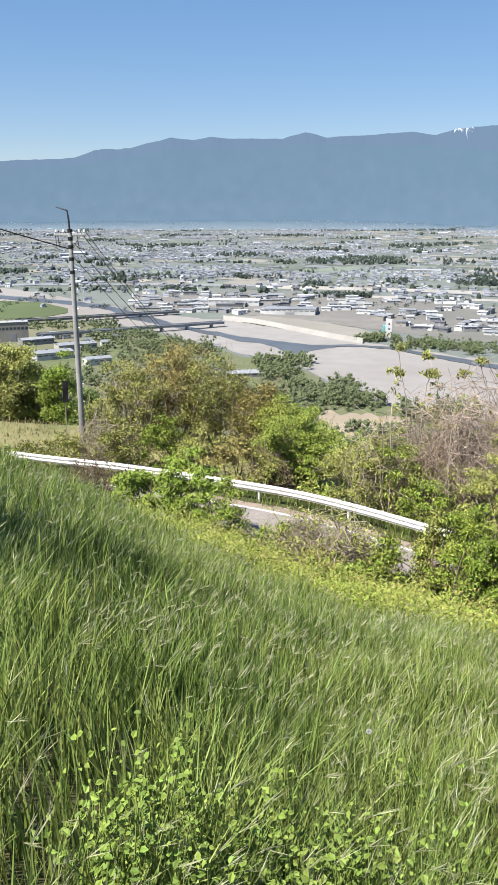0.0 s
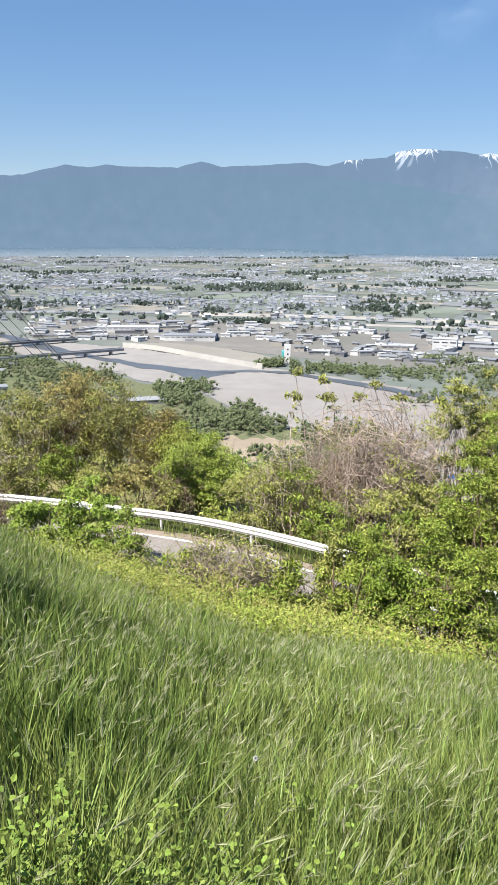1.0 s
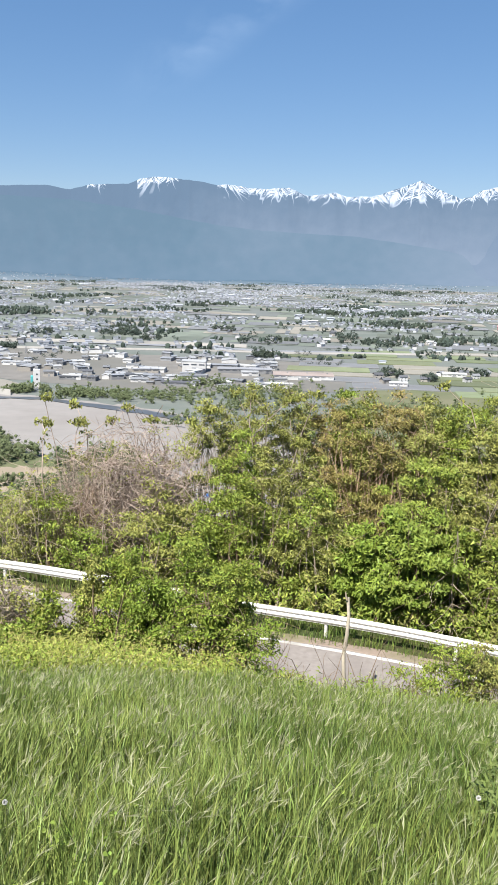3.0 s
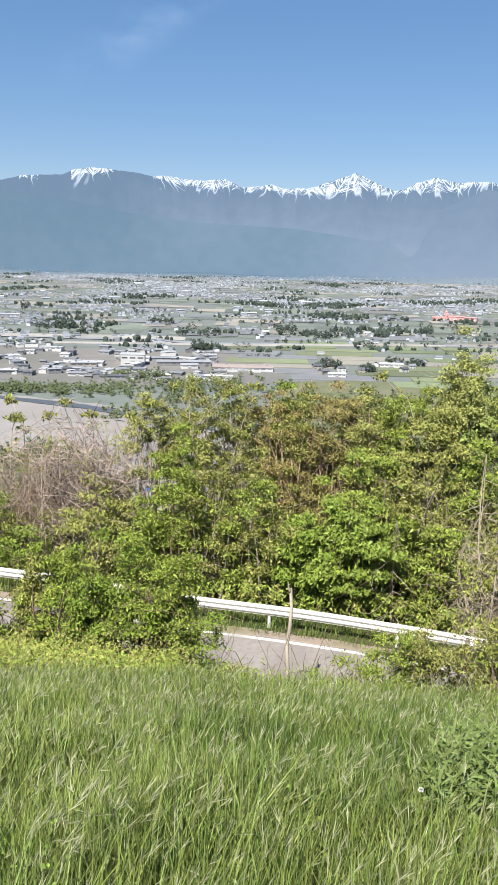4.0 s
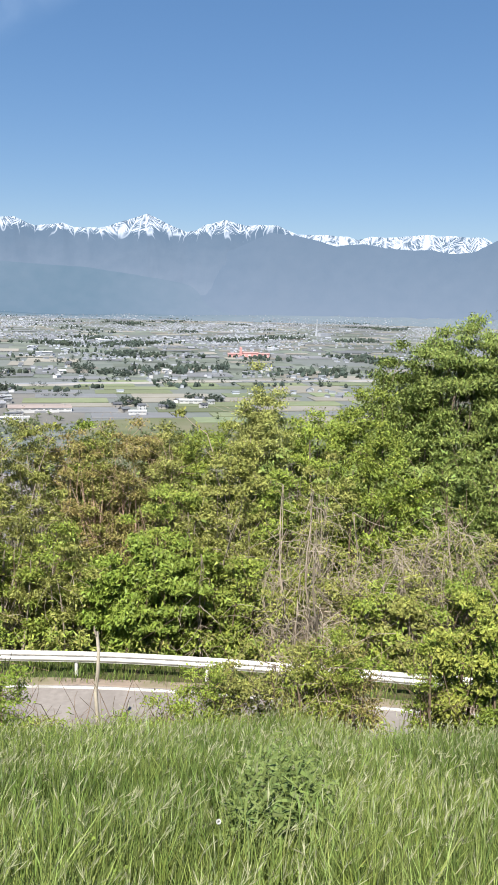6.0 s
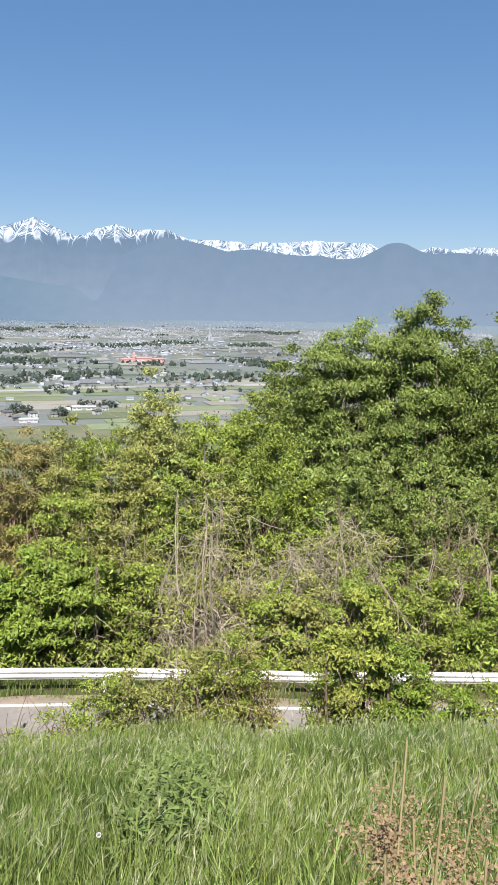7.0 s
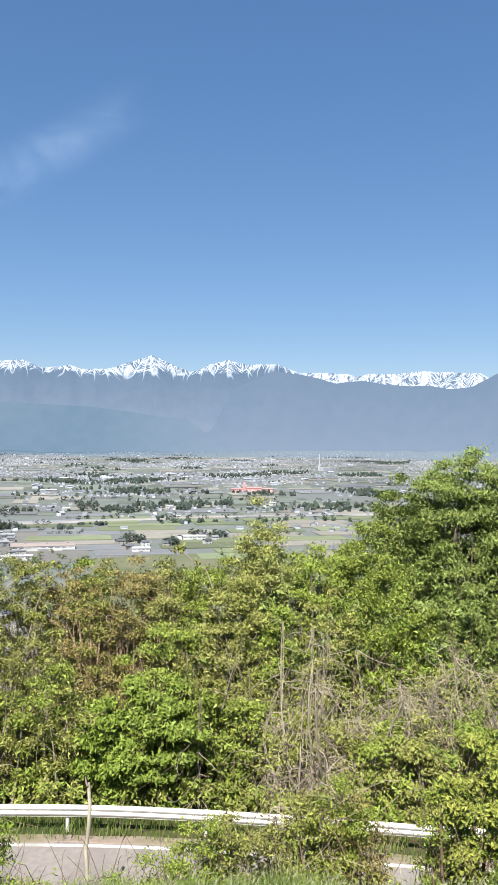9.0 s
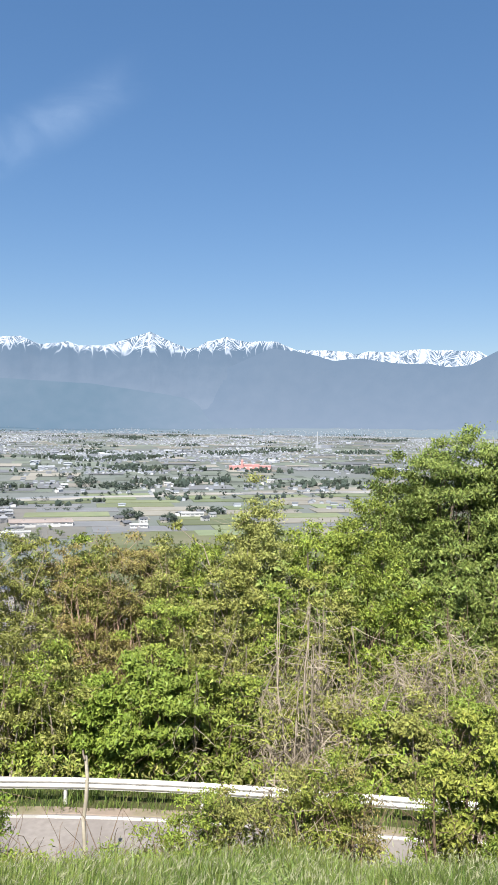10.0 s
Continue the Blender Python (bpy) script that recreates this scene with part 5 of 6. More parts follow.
ground_cover("grove_backing", 4400, lambda a: rail_r(a) + 10, lambda a: rail_r(a) + 19, 4.6, M["leaf_deep"], "dense dim foliage deep inside the grove", 36, 0.2, (28, 80), 22, lambda a: np.interp(a, [28, 46, 54, 80], [11.0, 10.5, 8.5, 8.0]))

# ---- broad-leaved weeds, seed clocks and dry sorrel near the viewpoint ----


def weed(az, r, n, size, mt, label, seed, hgt=0.5):
    rg = np.random.default_rng(seed)
    x, y, z = on_land(az, r)
    ob = anchor("broadleaf_weed", pose(x, y, z), label, "weed", "broad-leaved weeds in the meadow")
    k = 7
    s = rg.normal(size=(k, 3)) * np.array([0.03, 0.03, 0])
    e = np.stack([rg.normal(size=k) * 0.14, rg.normal(size=k) * 0.14, hgt * rg.uniform(0.7, 1.15, k)], 1)
    L = []
    for q in range(k):
        (v, f), l1 = twigs(rg, s[q:q + 1], e[q:q + 1], 6, 0.08, np.full(1, 0.004), np.full(1, 0.002), 4)
        part("stem", fast_mesh("stem", v, f, [M["grass"]]), ob)
        L.append(l1[0])
    L = np.array(L)
    C = L[:, 2:].reshape(-1, 3)
    v, f = leaves(rg, C, 0.07, n * 3, 0.12, 0.1, 0.6, False, 0.32) if mt == "leaf_dark" else broad_leaves(rg, C, 0.05, n, size)
    part("foliage", fast_mesh("foliage", v, f, [M[mt]]), ob)


rg0 = np.random.default_rng(77)
for k in range(28):
    a, r = (rg0.normal(0.5, 5.0), rg0.uniform(1.8, 2.6)) if k < 16 else (rg0.normal(-14, 3.0), rg0.uniform(1.8, 2.5)) if k < 22 else (rg0.uniform(5, 60), rg0.uniform(1.9, 4.5))
    weed(float(a), float(r), 6, 0.022, "leaf_weed", "low bright green broad-leaved weed among the grass", k, 0.50 if k < 22 else 0.4)


def meadow_r(az, drop, up):
    """Distance at which something that tall in the meadow shows that many degrees below the eye."""
    return min((r * 0.05 for r in range(16, 300)), key=lambda r: abs(EYE - r * math.tan(radians(drop)) - land(az, r) - up))


for k in range(11):
    a, d = float(rg0.normal(45.4, 2.4)), float(rg0.uniform(30.8, 33.4))
    weed(a, meadow_r(a, d, 0.62), 6, 0.036, "leaf_dark", "dark green leafy weed clump standing in the meadow", 100 + k, 0.64)


def seed_clock(az, drop, r):
    x, y = xy(az, r)
    zt = EYE - r * math.tan(radians(drop))
    z0 = land(az, r)
    ob = anchor("seed_clock", pose(x, y, z0), "round white dandelion seed head on its stalk", "flower", "seed heads in the meadow")
    h = zt - z0
    v, f = tubes([[(0, 0, 0), (0.01, 0, h * 0.5), (0, 0, h)]], [[0.0025, 0.002, 0.002]], 5)
    part("stalk", fast_mesh("stalk", v, f, [M["grass"]]), ob)
    rg = np.random.default_rng(int(abs(az) * 10))
    d = rg.normal(size=(150, 3))
    d /= np.linalg.norm(d, axis=1, keepdims=True)
    (v, f), _ = twigs(rg, np.tile([[0, 0, h]], (150, 1)), np.array([0, 0, h]) + d * 0.009, 3, 0.02, np.full(150, 0.0004), np.full(150, 0.0016), 3)
    part("seed_ball", fast_mesh("seed_ball", v, f, [M["ceramic"]]), ob, "fluffy white ball of seeds")


for a, dr, r in ((4.5, 34.4, 2.5), (40.6, 34.0, 2.6)):
    seed_clock(a, dr, r)


def sorrel(az, r, seed):
    """Tall dry stalk whose top is one soft feathery panicle."""
    rg = np.random.default_rng(seed)
    x, y = 0.12 + r * math.sin(radians(az)), -0.03 + r * math.cos(radians(az))
    z = land(az, math.hypot(x, y))
    ob = anchor("dry_sorrel", pose(x, y, z), "dry brown sorrel stalk with a feathery panicle", "weed", "dry sorrel in the meadow")
    h = EYE - z - r * math.tan(radians(float(rg.uniform(31.5, 36.5))))
    e = np.array([[rg.normal() * 0.06, rg.normal() * 0.06, h]])
    (v, f), L = twigs(rg, np.zeros((1, 3)), e, 13, 0.05, np.full(1, 0.003), np.full(1, 0.0012), 4)
    part("stalk", fast_mesh("stalk", v, f, [M["straw"]]), ob)
    k = 16
    base = L[0, rg.integers(8, 12, k)]
    tip = base + np.stack([rg.normal(size=k) * 0.04, rg.normal(size=k) * 0.04, rg.uniform(0.03, 0.075, k)], 1)
    t = np.linspace(0.1, 1, 9)[None, :, None]
    C = (base[:, None] + (tip - base)[:, None] * t).reshape(-1, 3)
    v, f = leaves(rg, C, 0.008, 16, 0.0044, 0.1, 1.2, False, 1.7)
    part("panicle", fast_mesh("panicle", v, f, [M["sorrel"]]), ob)


for k in range(22):
    sorrel(float(rg0.uniform(59.5, 75)), float(rg0.uniform(0.55, 0.85)), k)

# ---- valley floor: river ----


def drape(name, rows, up, material, label, cat, n=120, wob=4.0, seed=1.0):
    """A sheet on the valley floor between two lines of bearings and drops: rows of (bearing, far drop, near drop)."""
    a = np.linspace(rows[0][0], rows[-1][0], n)
    f_ = np.interp(a, [r[0] for r in rows], [reach(r[1]) for r in rows])
    n_ = np.interp(a, [r[0] for r in rows], [reach(r[2]) for r in rows])
    V = []
    k = 6
    for i in range(n):
        df = f_[i] + wob * noise.fractal((a[i] * 0.8, seed, 0.0), 1.0, 2.0, 4) * (f_[i] / 800)
        dn = n_[i] + wob * noise.fractal((a[i] * 0.8, seed, 9.0), 1.0, 2.0, 4) * (f_[i] / 800)
        for j in range(k):
            d = dn + (df - dn) * j / (k - 1)
            V.append((*xy(a[i], d), floor_z(d) + up))
    g = np.arange(n * k).reshape(n, k)
    f = np.stack([g[:-1, :-1], g[1:, :-1], g[1:, 1:], g[:-1, 1:]], -1).reshape(-1, 4)
    return tagged(new(name, fast_mesh(name, V, f, [material])), label, cat, kind="structure")


drape("river_bed", [(-24, 4.2, 6.2), (-16.6, 4.82, 6.7), (-12.3, 5.6, 7.0), (-7.8, 6.58, 7.6), (-4.4, 7.0, 8.5), (-0.8, 7.35, 9.5), (3.9, 8.05, 10.5), (6.4, 8.45, 12.0), (10.3, 9.0, 12.9), (17, 9.7, 14.2), (24, 11.0, 16), (32, 12.4, 18)],
      0.4, M["gravel"], "wide pale gravel river bed", "river bed", 160, 14, 2.0)
drape("water_main", [(-18, 5.2, 5.42), (-12.3, 5.8, 6.05), (-9.7, 6.15, 6.45), (-8.2, 6.55, 7.1), (-6.2, 7.15, 7.5), (-4.4, 7.65, 7.9), (-0.8, 8.35, 8.65), (1.8, 8.65, 9.05), (3.2, 8.8, 9.9), (4.3, 8.95, 9.3), (6, 8.95, 9.1)],
      0.7, M["water"], "blue-grey river water winding over gravel", "water", 140, 6, 3.0)
drape("water_channel", [(4.2, 8.95, 9.1), (7, 8.87, 9.0), (9.8, 8.97, 9.12), (13, 9.4, 9.65), (17, 9.9, 10.2), (20.5, 10.55, 10.8), (26, 11.45, 11.7)],
      0.95, M["water"], "narrow river channel along the far bank", "water", 90, 4, 4.0)
drape("near_terrace", [(-26, 6.5, 19), (-16.6, 6.9, 19), (-12.3, 7.1, 19), (-7.8, 7.75, 19), (-4.4, 8.65, 19), (-0.8, 9.65, 19), (3.9, 10.65, 19), (6.4, 12.2, 19), (10.3, 13.1, 19), (17, 14.4, 19), (24, 16.2, 19), (30, 17.5, 19)],
      0.6, M["scrubland"], "scrubby green river terrace below the hill", "terrace", 90, 6, 12.0)
drape("far_terrace", [(31, 8.2, 12.0), (36, 7.95, 13.0), (44, 7.9, 15.0), (70, 7.6, 17)], 0.7, M["scrubland"], "scrubby green terrace on the far bank", "terrace", 60, 6, 14.0)
drape("bare_yard", [(5.0, 13.7, 15.3), (8, 13.6, 15.3), (11.4, 13.75, 15.1)], 0.9, M["sand"], "bare pale sandy yard by the river", "yard", 40, 22, 5.0)
drape("stone_yard", [(14.5, 14.2, 17.2), (18, 14.0, 17.4), (23.5, 14.4, 17.6)], 0.9, M["gravel"], "pale stone yard below the trees", "yard", 40, 4, 6.0)
drape("bare_terrace", [(-1.4, 6.95, 7.25), (1.5, 7.0, 7.7), (4.5, 7.3, 8.15), (7.6, 7.75, 8.5), (9.0, 8.2, 8.6)], 0.9, M["field_bare"], "bare brown field behind the river wall", "field", 50, 4, 7.0)
drape("green_terrace", [(-22, 5.6, 6.4), (-16.4, 5.7, 6.9), (-14, 5.9, 6.85), (-12.4, 6.3, 6.6)], 0.95, M["meadow"], "green grassy island in the river", "field", 40, 8, 8.0)
drape("factory_yard", [(-8, 5.3, 6.3), (0, 5.3, 6.9), (8, 5.6, 7.7), (14, 5.9, 8.3), (20, 6.2, 8.6), (31, 6.4, 8.3)], 0.3, M["yard"], "grey paved yards of the riverside works", "yard", 90, 8, 9.0)
drape("far_road", [(-20, 4.55, 4.68), (0, 4.85, 4.98), (12, 5.15, 5.27), (26, 5.6, 5.72), (44, 5.25, 5.35), (60, 4.6, 4.7)], 1.2, M["roof_grey"], "straight pale road across the plain", "road", 60, 2, 10.0)

def bank_wall(name, pts, height, half, material, label):
    """A sloped bank with a flat top along points of bearing and drop."""
    V = []
    for a in np.linspace(pts[0][0], pts[-1][0], 60):
        d = reach(float(np.interp(a, [p[0] for p in pts], [p[1] for p in pts])))
        for dd, z in ((-half * 6, 0.0), (-half, height), (half, height), (half * 5.5, 0.5)):
            V.append((*xy(a, d + dd), floor_z(d) + z))
    g = np.arange(len(V)).reshape(-1, 4)
    f = np.stack([g[:-1, :-1], g[1:, :-1], g[1:, 1:], g[:-1, 1:]], -1).reshape(-1, 4)
    tagged(new(name, fast_mesh(name, V, f, [material])), label, "bank", kind="structure")


bank_wall("river_wall", [(-1.8, 7.18), (0.5, 7.42), (3.0, 7.9), (5.5, 8.35), (7.9, 8.72)], 6.0, 1.5, M["levee"], "long pale concrete revetment along the river")
bank_wall("road_embankment", [(2, 5.02), (8.4, 5.14), (12, 5.18), (16, 5.25), (20, 5.3), (24, 5.36)], 4.5, 3.0, M["levee"], "raised pale road embankment across the plain")
bank_wall("canal_bank", [(8, 5.58), (12, 5.64), (21.5, 5.7), (28, 5.72), (34.5, 5.54), (43, 5.26), (56, 4.9)], 2.2, 2.0, M["levee"], "low straight pale bank between the fields")


def bridge(p0, p1, deck, width, piers, material, label):
    """A girder bridge between two places."""
    a, b = Vector(p0), Vector(p1)
    ln = (b - a).length
    ang = math.degrees(math.atan2(b.y - a.y, b.x - a.x))
    ob = anchor("girder_bridge", pose(a.x, a.y, a.z, 0, 0, ang), label, "bridge")
    part("deck", bevelled(0, -width / 2, deck - 0.5, ln, width / 2, deck, [M["roof_grey"]], 0.1, "deck"), ob)
    for s in (-1, 1):
        part("girder", bevelled(0, s * width * 0.4 - 0.4, deck - 2.8, ln, s * width * 0.4 + 0.4, deck - 0.5, [material], 0.1, "girder"), ob)
        part("parapet", bevelled(0, s * width / 2 - 0.15, deck, ln, s * width / 2 + 0.15, deck + 1.1, [M["roof_white"] if s < 0 else material], 0.05, "parapet"), ob)
    me = bevelled(-1.3, -width * 0.42, -1, 1.3, width * 0.42, deck - 2.8, [M["concrete"]], 0.5, "pier")
    for k in range(piers):
        part("pier", me, ob).location = (ln * (k + 0.5) / piers, 0, 0)


bridge((*xy(-15.8, 1166), -150), (*xy(-4.9, 1240), -150), 9.0, 10, 6, M["roof_dark"], "long dark steel girder bridge over the river")
bridge((*xy(-14.5, 1030), -150), (*xy(-1.8, 1120), -150), 8.0, 8, 7, M["roof_grey"], "long pale girder bridge over the river")

# ---- buildings ----


def works(az, drop, w, d, h, yaw, wall, roof, label, cat="warehouse", gable=1.6, bays=6, name="warehouse"):
    """A large shed: walls, a low-pitched roof with eaves, a loading door and a band of windows."""
    x, y, z = site(az, drop)
    ob = anchor(name, pose(x, y, z, 0, 0, yaw - az), label, cat, "riverside buildings")
    part("wall", bevelled(-w / 2, -d / 2, -0.5, w / 2, d / 2, h, [M[wall]], 0.1, "wall"), ob)
    e = 0.6
    rv = [(-w / 2 - e, -d / 2 - e, h), (w / 2 + e, -d / 2 - e, h), (w / 2 + e, 0, h + gable), (-w / 2 - e, 0, h + gable), (w / 2 + e, d / 2 + e, h), (-w / 2 - e, d / 2 + e, h)]
    rv += [(a, b, c + 0.4) for a, b, c in rv]
    rf = [(0, 3, 2, 1), (3, 5, 4, 2), (6, 7, 8, 9), (9, 8, 10, 11), (0, 1, 7, 6), (1, 2, 8, 7), (2, 4, 10, 8), (4, 5, 11, 10), (5, 3, 9, 11), (3, 0, 6, 9)]
    cover = part("roof", fast_mesh("roof", rv, rf, [M[roof]]), ob)
    wme = bevelled(-w / bays * 0.36, -0.12, -h * 0.06, w / bays * 0.36, 0.05, h * 0.06, [M["glass"]], 0.03, "window")
    for k in range(bays):
        part("window", wme, ob).location = (-w / 2 + w * (k + 0.5) / bays, -d / 2, h * 0.70)
    part("loading_door", bevelled(-w * 0.09, -d / 2 - 0.15, 0, w * 0.09, -d / 2 + 0.05, h * 0.45, [M["roof_grey"]], 0.05, "loading_door"), ob)
    vme = bevelled(-1.0, -1.0, -0.3, 1.0, 1.0, 1.1, [M["steel"]], 0.15, "roof_vent")
    for k in range(max(1, bays // 3)):
        part("roof_vent", vme, cover).location = (-w / 2 + w * (k + 0.7) / max(1, bays // 3), 0, h + gable + 0.4)
    return ob


works(-1.0, 6.15, 82, 34, 8, -6, "wall_white", "roof_white", "long white factory hall with a pale roof", bays=9)
works(2.9, 6.75, 76, 34, 8, -6, "wall_white", "roof_blue", "white factory hall with a blue-grey roof", bays=9)
works(11.8, 4.0, 74, 24, 8, -4, "wall_white", "roof_white", "long low white hall among the fields", bays=8)
works(20.4, 7.1, 34, 26, 15, -4, "wall_white", "roof_white", "tall white boxy warehouse", bays=3)
works(28.0, 7.42, 84, 40, 6, 2, "wall_white", "roof_pink", "long low factory with a pinkish-beige roof", bays=9, gable=0.8)
works(23.9, 7.15, 78, 22, 6, 2, "wall_grey", "roof_grey", "low grey factory hall", bays=8)
works(19.1, 8.15, 36, 14, 5, -6, "wall_grey", "roof_dark", "open dark shed by the river bank", bays=4)
works(-0.3, 11.1, 36, 18, 4.5, 10, "wall_grey", "roof_grey", "low flat grey shed near the river trees", bays=6)
works(-2.4, 11.0, 20, 14, 4.0, 10, "wall_white", "roof_dark", "small white shed with a dark roof", bays=4)
works(-13.6, 9.6, 40, 22, 8, 18, "wall_white", "roof_grey", "white hall with ribbed grey roof behind the pole", bays=6)
works(-12.0, 9.1, 44, 20, 8, 18, "wall_cream", "roof_blue", "cream hall with blue-grey roof", bays=6)
works(-14.6, 8.6, 38, 18, 7, 18, "wall_grey", "roof_grey", "grey hall beside the bridge", bays=5)
works(-10.6, 10.1, 26, 16, 7, 18, "wall_white", "roof_blue", "white house-like hall with a blue roof", bays=4)
works(34.6, 7.7, 24, 14, 5, 4, "wall_white", "roof_white", "small white shed by the paddies", bays=4)
works(38.3, 6.9, 34, 14, 5.5, 4, "wall_white", "roof_white", "white farm hall among the paddies", bays=5)
works(-16.1, 8.35, 36, 16, 24, 6, "wall_cream", "roof_white", "pale multi-storey block by the bridge", "apartment block", 0.4, 8, "apartment_block")
works(-18.6, 8.2, 30, 16, 22, 6, "wall_white", "roof_white", "pale multi-storey block by the bridge", "apartment block", 0.4, 8, "apartment_block")
rb = np.random.default_rng(41)
for k in range(250):
    a = float(rb.uniform(-8, 33))
    dlo = 5.25 + 0.03 * (a + 8)
    dr = float(rb.uniform(dlo, dlo + 1.15 + 0.04 * min(a + 8, 24)))
    if -1.5 < a < 9 and dr > 6.9:
        dr = float(rb.uniform(5.5, 6.6))
    w = float(rb.choice([9, 11, 14, 18, 24, 36]))
    if a > 26.5 and dr > 5.5:
        continue
    kind = [("wall_white", "roof_white", "pale works building with a light roof"), ("wall_cream", "roof_grey", "cream works building with a grey roof"), ("wall_grey", "roof_blue", "grey works building with a blue-grey roof"),
            ("wall_white", "roof_grey", "white works building with a grey roof"), ("wall_grey", "roof_dark", "grey works building with a dark roof")][int(rb.choice([0, 0, 0, 1, 2, 3, 3, 4]))]
    works(a, dr, w, float(rb.uniform(9, 22)), float(rb.uniform(3.2, 6.8)), float(rb.normal(-5, 14)) + (90 if k % 4 == 0 else 0), kind[0], kind[1], kind[2], gable=float(rb.uniform(0.3, 1.3)), bays=int(min(4, max(2, w // 9))))

# batching tower
x, y, z = site(9.6, 8.4)
tw = anchor("batching_tower", pose(x, y, z, 0, 0, -9.6), "white concrete batching tower with a teal flank", "tower")
part("tower_block", bevelled(-3.2, -4, -0.5, 4.8, 4, 25, [M["wall_white"]], 0.2, "tower_block"), tw)
part("silo", bevelled(-6.4, -3.4, -0.5, -3.2, 3.4, 17, [M["teal"]], 0.6, "silo"), tw, "teal painted silo block")
part("penthouse", bevelled(-1.4, -2.5, 25, 3.0, 2.5, 28, [M["wall_grey"]], 0.2, "penthouse"), tw)
for zz in (6, 12, 18):
    part("window", bevelled(0.2, -4.15, zz, 2.2, -3.9, zz + 2, [M["glass"]], 0.05, "window"), tw)

# shopping centre, its red whitened to salmon by painted haze
x, y, z = site(42.3, 3.6)
mall = anchor("shopping_centre", pose(x, y, z, 0, 0, -42 + 4), "sprawling red building paled to salmon for haze, with a clock-like tower", "shopping centre")
for x0, x1, h in ((-52, -20, 8), (-20, 22, 11), (22, 50, 9)):
    part("wing", bevelled(x0, -12, -0.5, x1, 12, h, [M["red"]], 0.2, "wing"), mall)
    v, f = box(x0 - 1, -13, h, x1 + 1, 13, h + 2.2)
    v[4:, 1] *= 0.15
    part("roof", fast_mesh("roof", v, f, [M["red"]]), mall)
    for k in range(3):
        part("window", bevelled(x0 + (x1 - x0) * (k + 0.25) / 3, -12.2, h * 0.4, x0 + (x1 - x0) * (k + 0.75) / 3, -11.9, h * 0.65, [M["wall_white"]], 0.05, "window"), mall)
part("tower", bevelled(-24, -15, -0.5, -18, -9, 22, [M["red"]], 0.2, "tower"), mall)
v, f = box(-24.6, -15.6, 22, -17.4, -8.4, 26)
v[4:] = (v[4:] - [-21, -12, 26]) * [0.1, 0.1, 1] + [-21, -12, 26]
part("tower_roof", fast_mesh("tower_roof", v, f, [M["red"]]), mall)
part("side_hall", bevelled(54, -10, -0.5, 92, 10, 9, [M["wall_grey"]], 0.2, "side_hall"), mall, "low grey hall at the side")

# slender chimney
x, y, z = site(46.95, 2.05)
ch = anchor("chimney", pose(x, y, z), "slender white incinerator chimney on the plain", "chimney")
v, f = tubes([[(0, 0, -1), (0, 0, 20), (0, 0, 58), (0, 0, 60), (0, 0, 60.1)]], [[2.6, 2.1, 1.7, 1.7, 0.01]], 12)
part("flue", fast_mesh("flue", v, f, [M["town_pale_hazed"]], None, True), ch)
part("plant", bevelled(6, -14, -0.5, 60, 14, 12, [M["town_pale_hazed"]], 0.3, "plant"), ch, "white plant hall at the chimney's foot")

# lattice masts
for a, dr, hh in ((25.2, 7.3, 22), (9.0, 6.5, 24), (31.9, 3.3, 30)):
    x, y, z = site(a, dr)
    ob = anchor("lattice_mast", pose(x, y, z), "thin grey lattice power mast on the plain", "mast", "lattice masts")
    for sx, sy in ((-1, -1), (1, -1), (1, 1), (-1, 1)):
        v, f = tubes([[(sx * 2.0, sy * 2.0, -0.5), (sx * 0.5, sy * 0.5, hh)]], [[0.16, 0.1]], 4)
        part("leg", fast_mesh("leg", v, f, [M["roof_grey"]]), ob)
    for q in (0.72, 0.84, 0.95):
        part("crossarm", bevelled(-3.5, -0.2, hh * q - 0.15, 3.5, 0.2, hh * q + 0.15, [M["roof_grey"]], 0.05, "crossarm"), ob)

# blue sheets and spoil heaps in the stone yard
for a, dr, sx in ((22.2, 16.2, 3.2), (19.8, 16.6, 2.4), (21.4, 15.9, 2.0), (19.0, 16.9, 1.8)):
    x, y, z = site(a, dr)
    ob = anchor("covered_heap", pose(x, y, z + 0.7, 0, 0, 20), "heap covered by a bright blue plastic sheet", "heap", "covered heaps in the yard")
    bm = bmesh.new()
    bmesh.ops.create_icosphere(bm, subdivisions=3, radius=1.0)
    for vv in bm.verts:
        vv.co.z = max(0, vv.co.z) * (1 + 0.25 * noise.noise(vv.co * 2.0))
        vv.co *= sx * (1 + 0.2 * noise.noise(vv.co * 1.5 + Vector((a, 0, 0))))
    me = bpy.data.meshes.new("sheet")
    bm.to_mesh(me)
    bm.free()
    me.materials.append(M["blue_sheet"])
    part("sheet", me, ob)

# ---- houses ----


def house(m, w, d, h, wall, roof, label):
    ob = anchor("house", m, label, "house", "houses on the plain")
    part("wall", bevelled(-w / 2, -d / 2, -0.5, w / 2, d / 2, h, [M[wall]], 0.05, "wall"), ob)
    e, g = 0.7, d * 0.28
    rv = [(-w / 2 - e, -d / 2 - e, h - 0.2), (w / 2 + e, -d / 2 - e, h - 0.2), (w / 2 + e, 0, h + g), (-w / 2 - e, 0, h + g), (w / 2 + e, d / 2 + e, h - 0.2), (-w / 2 - e, d / 2 + e, h - 0.2)]
    rv += [(a, b, c + 0.25) for a, b, c in rv]
    rf = [(0, 3, 2, 1), (3, 5, 4, 2), (6, 7, 8, 9), (9, 8, 10, 11), (0, 1, 7, 6), (1, 2, 8, 7), (2, 4, 10, 8), (4, 5, 11, 10), (5, 3, 9, 11), (3, 0, 6, 9)]
    part("roof", fast_mesh("roof", rv, rf, [M[roof]]), ob)
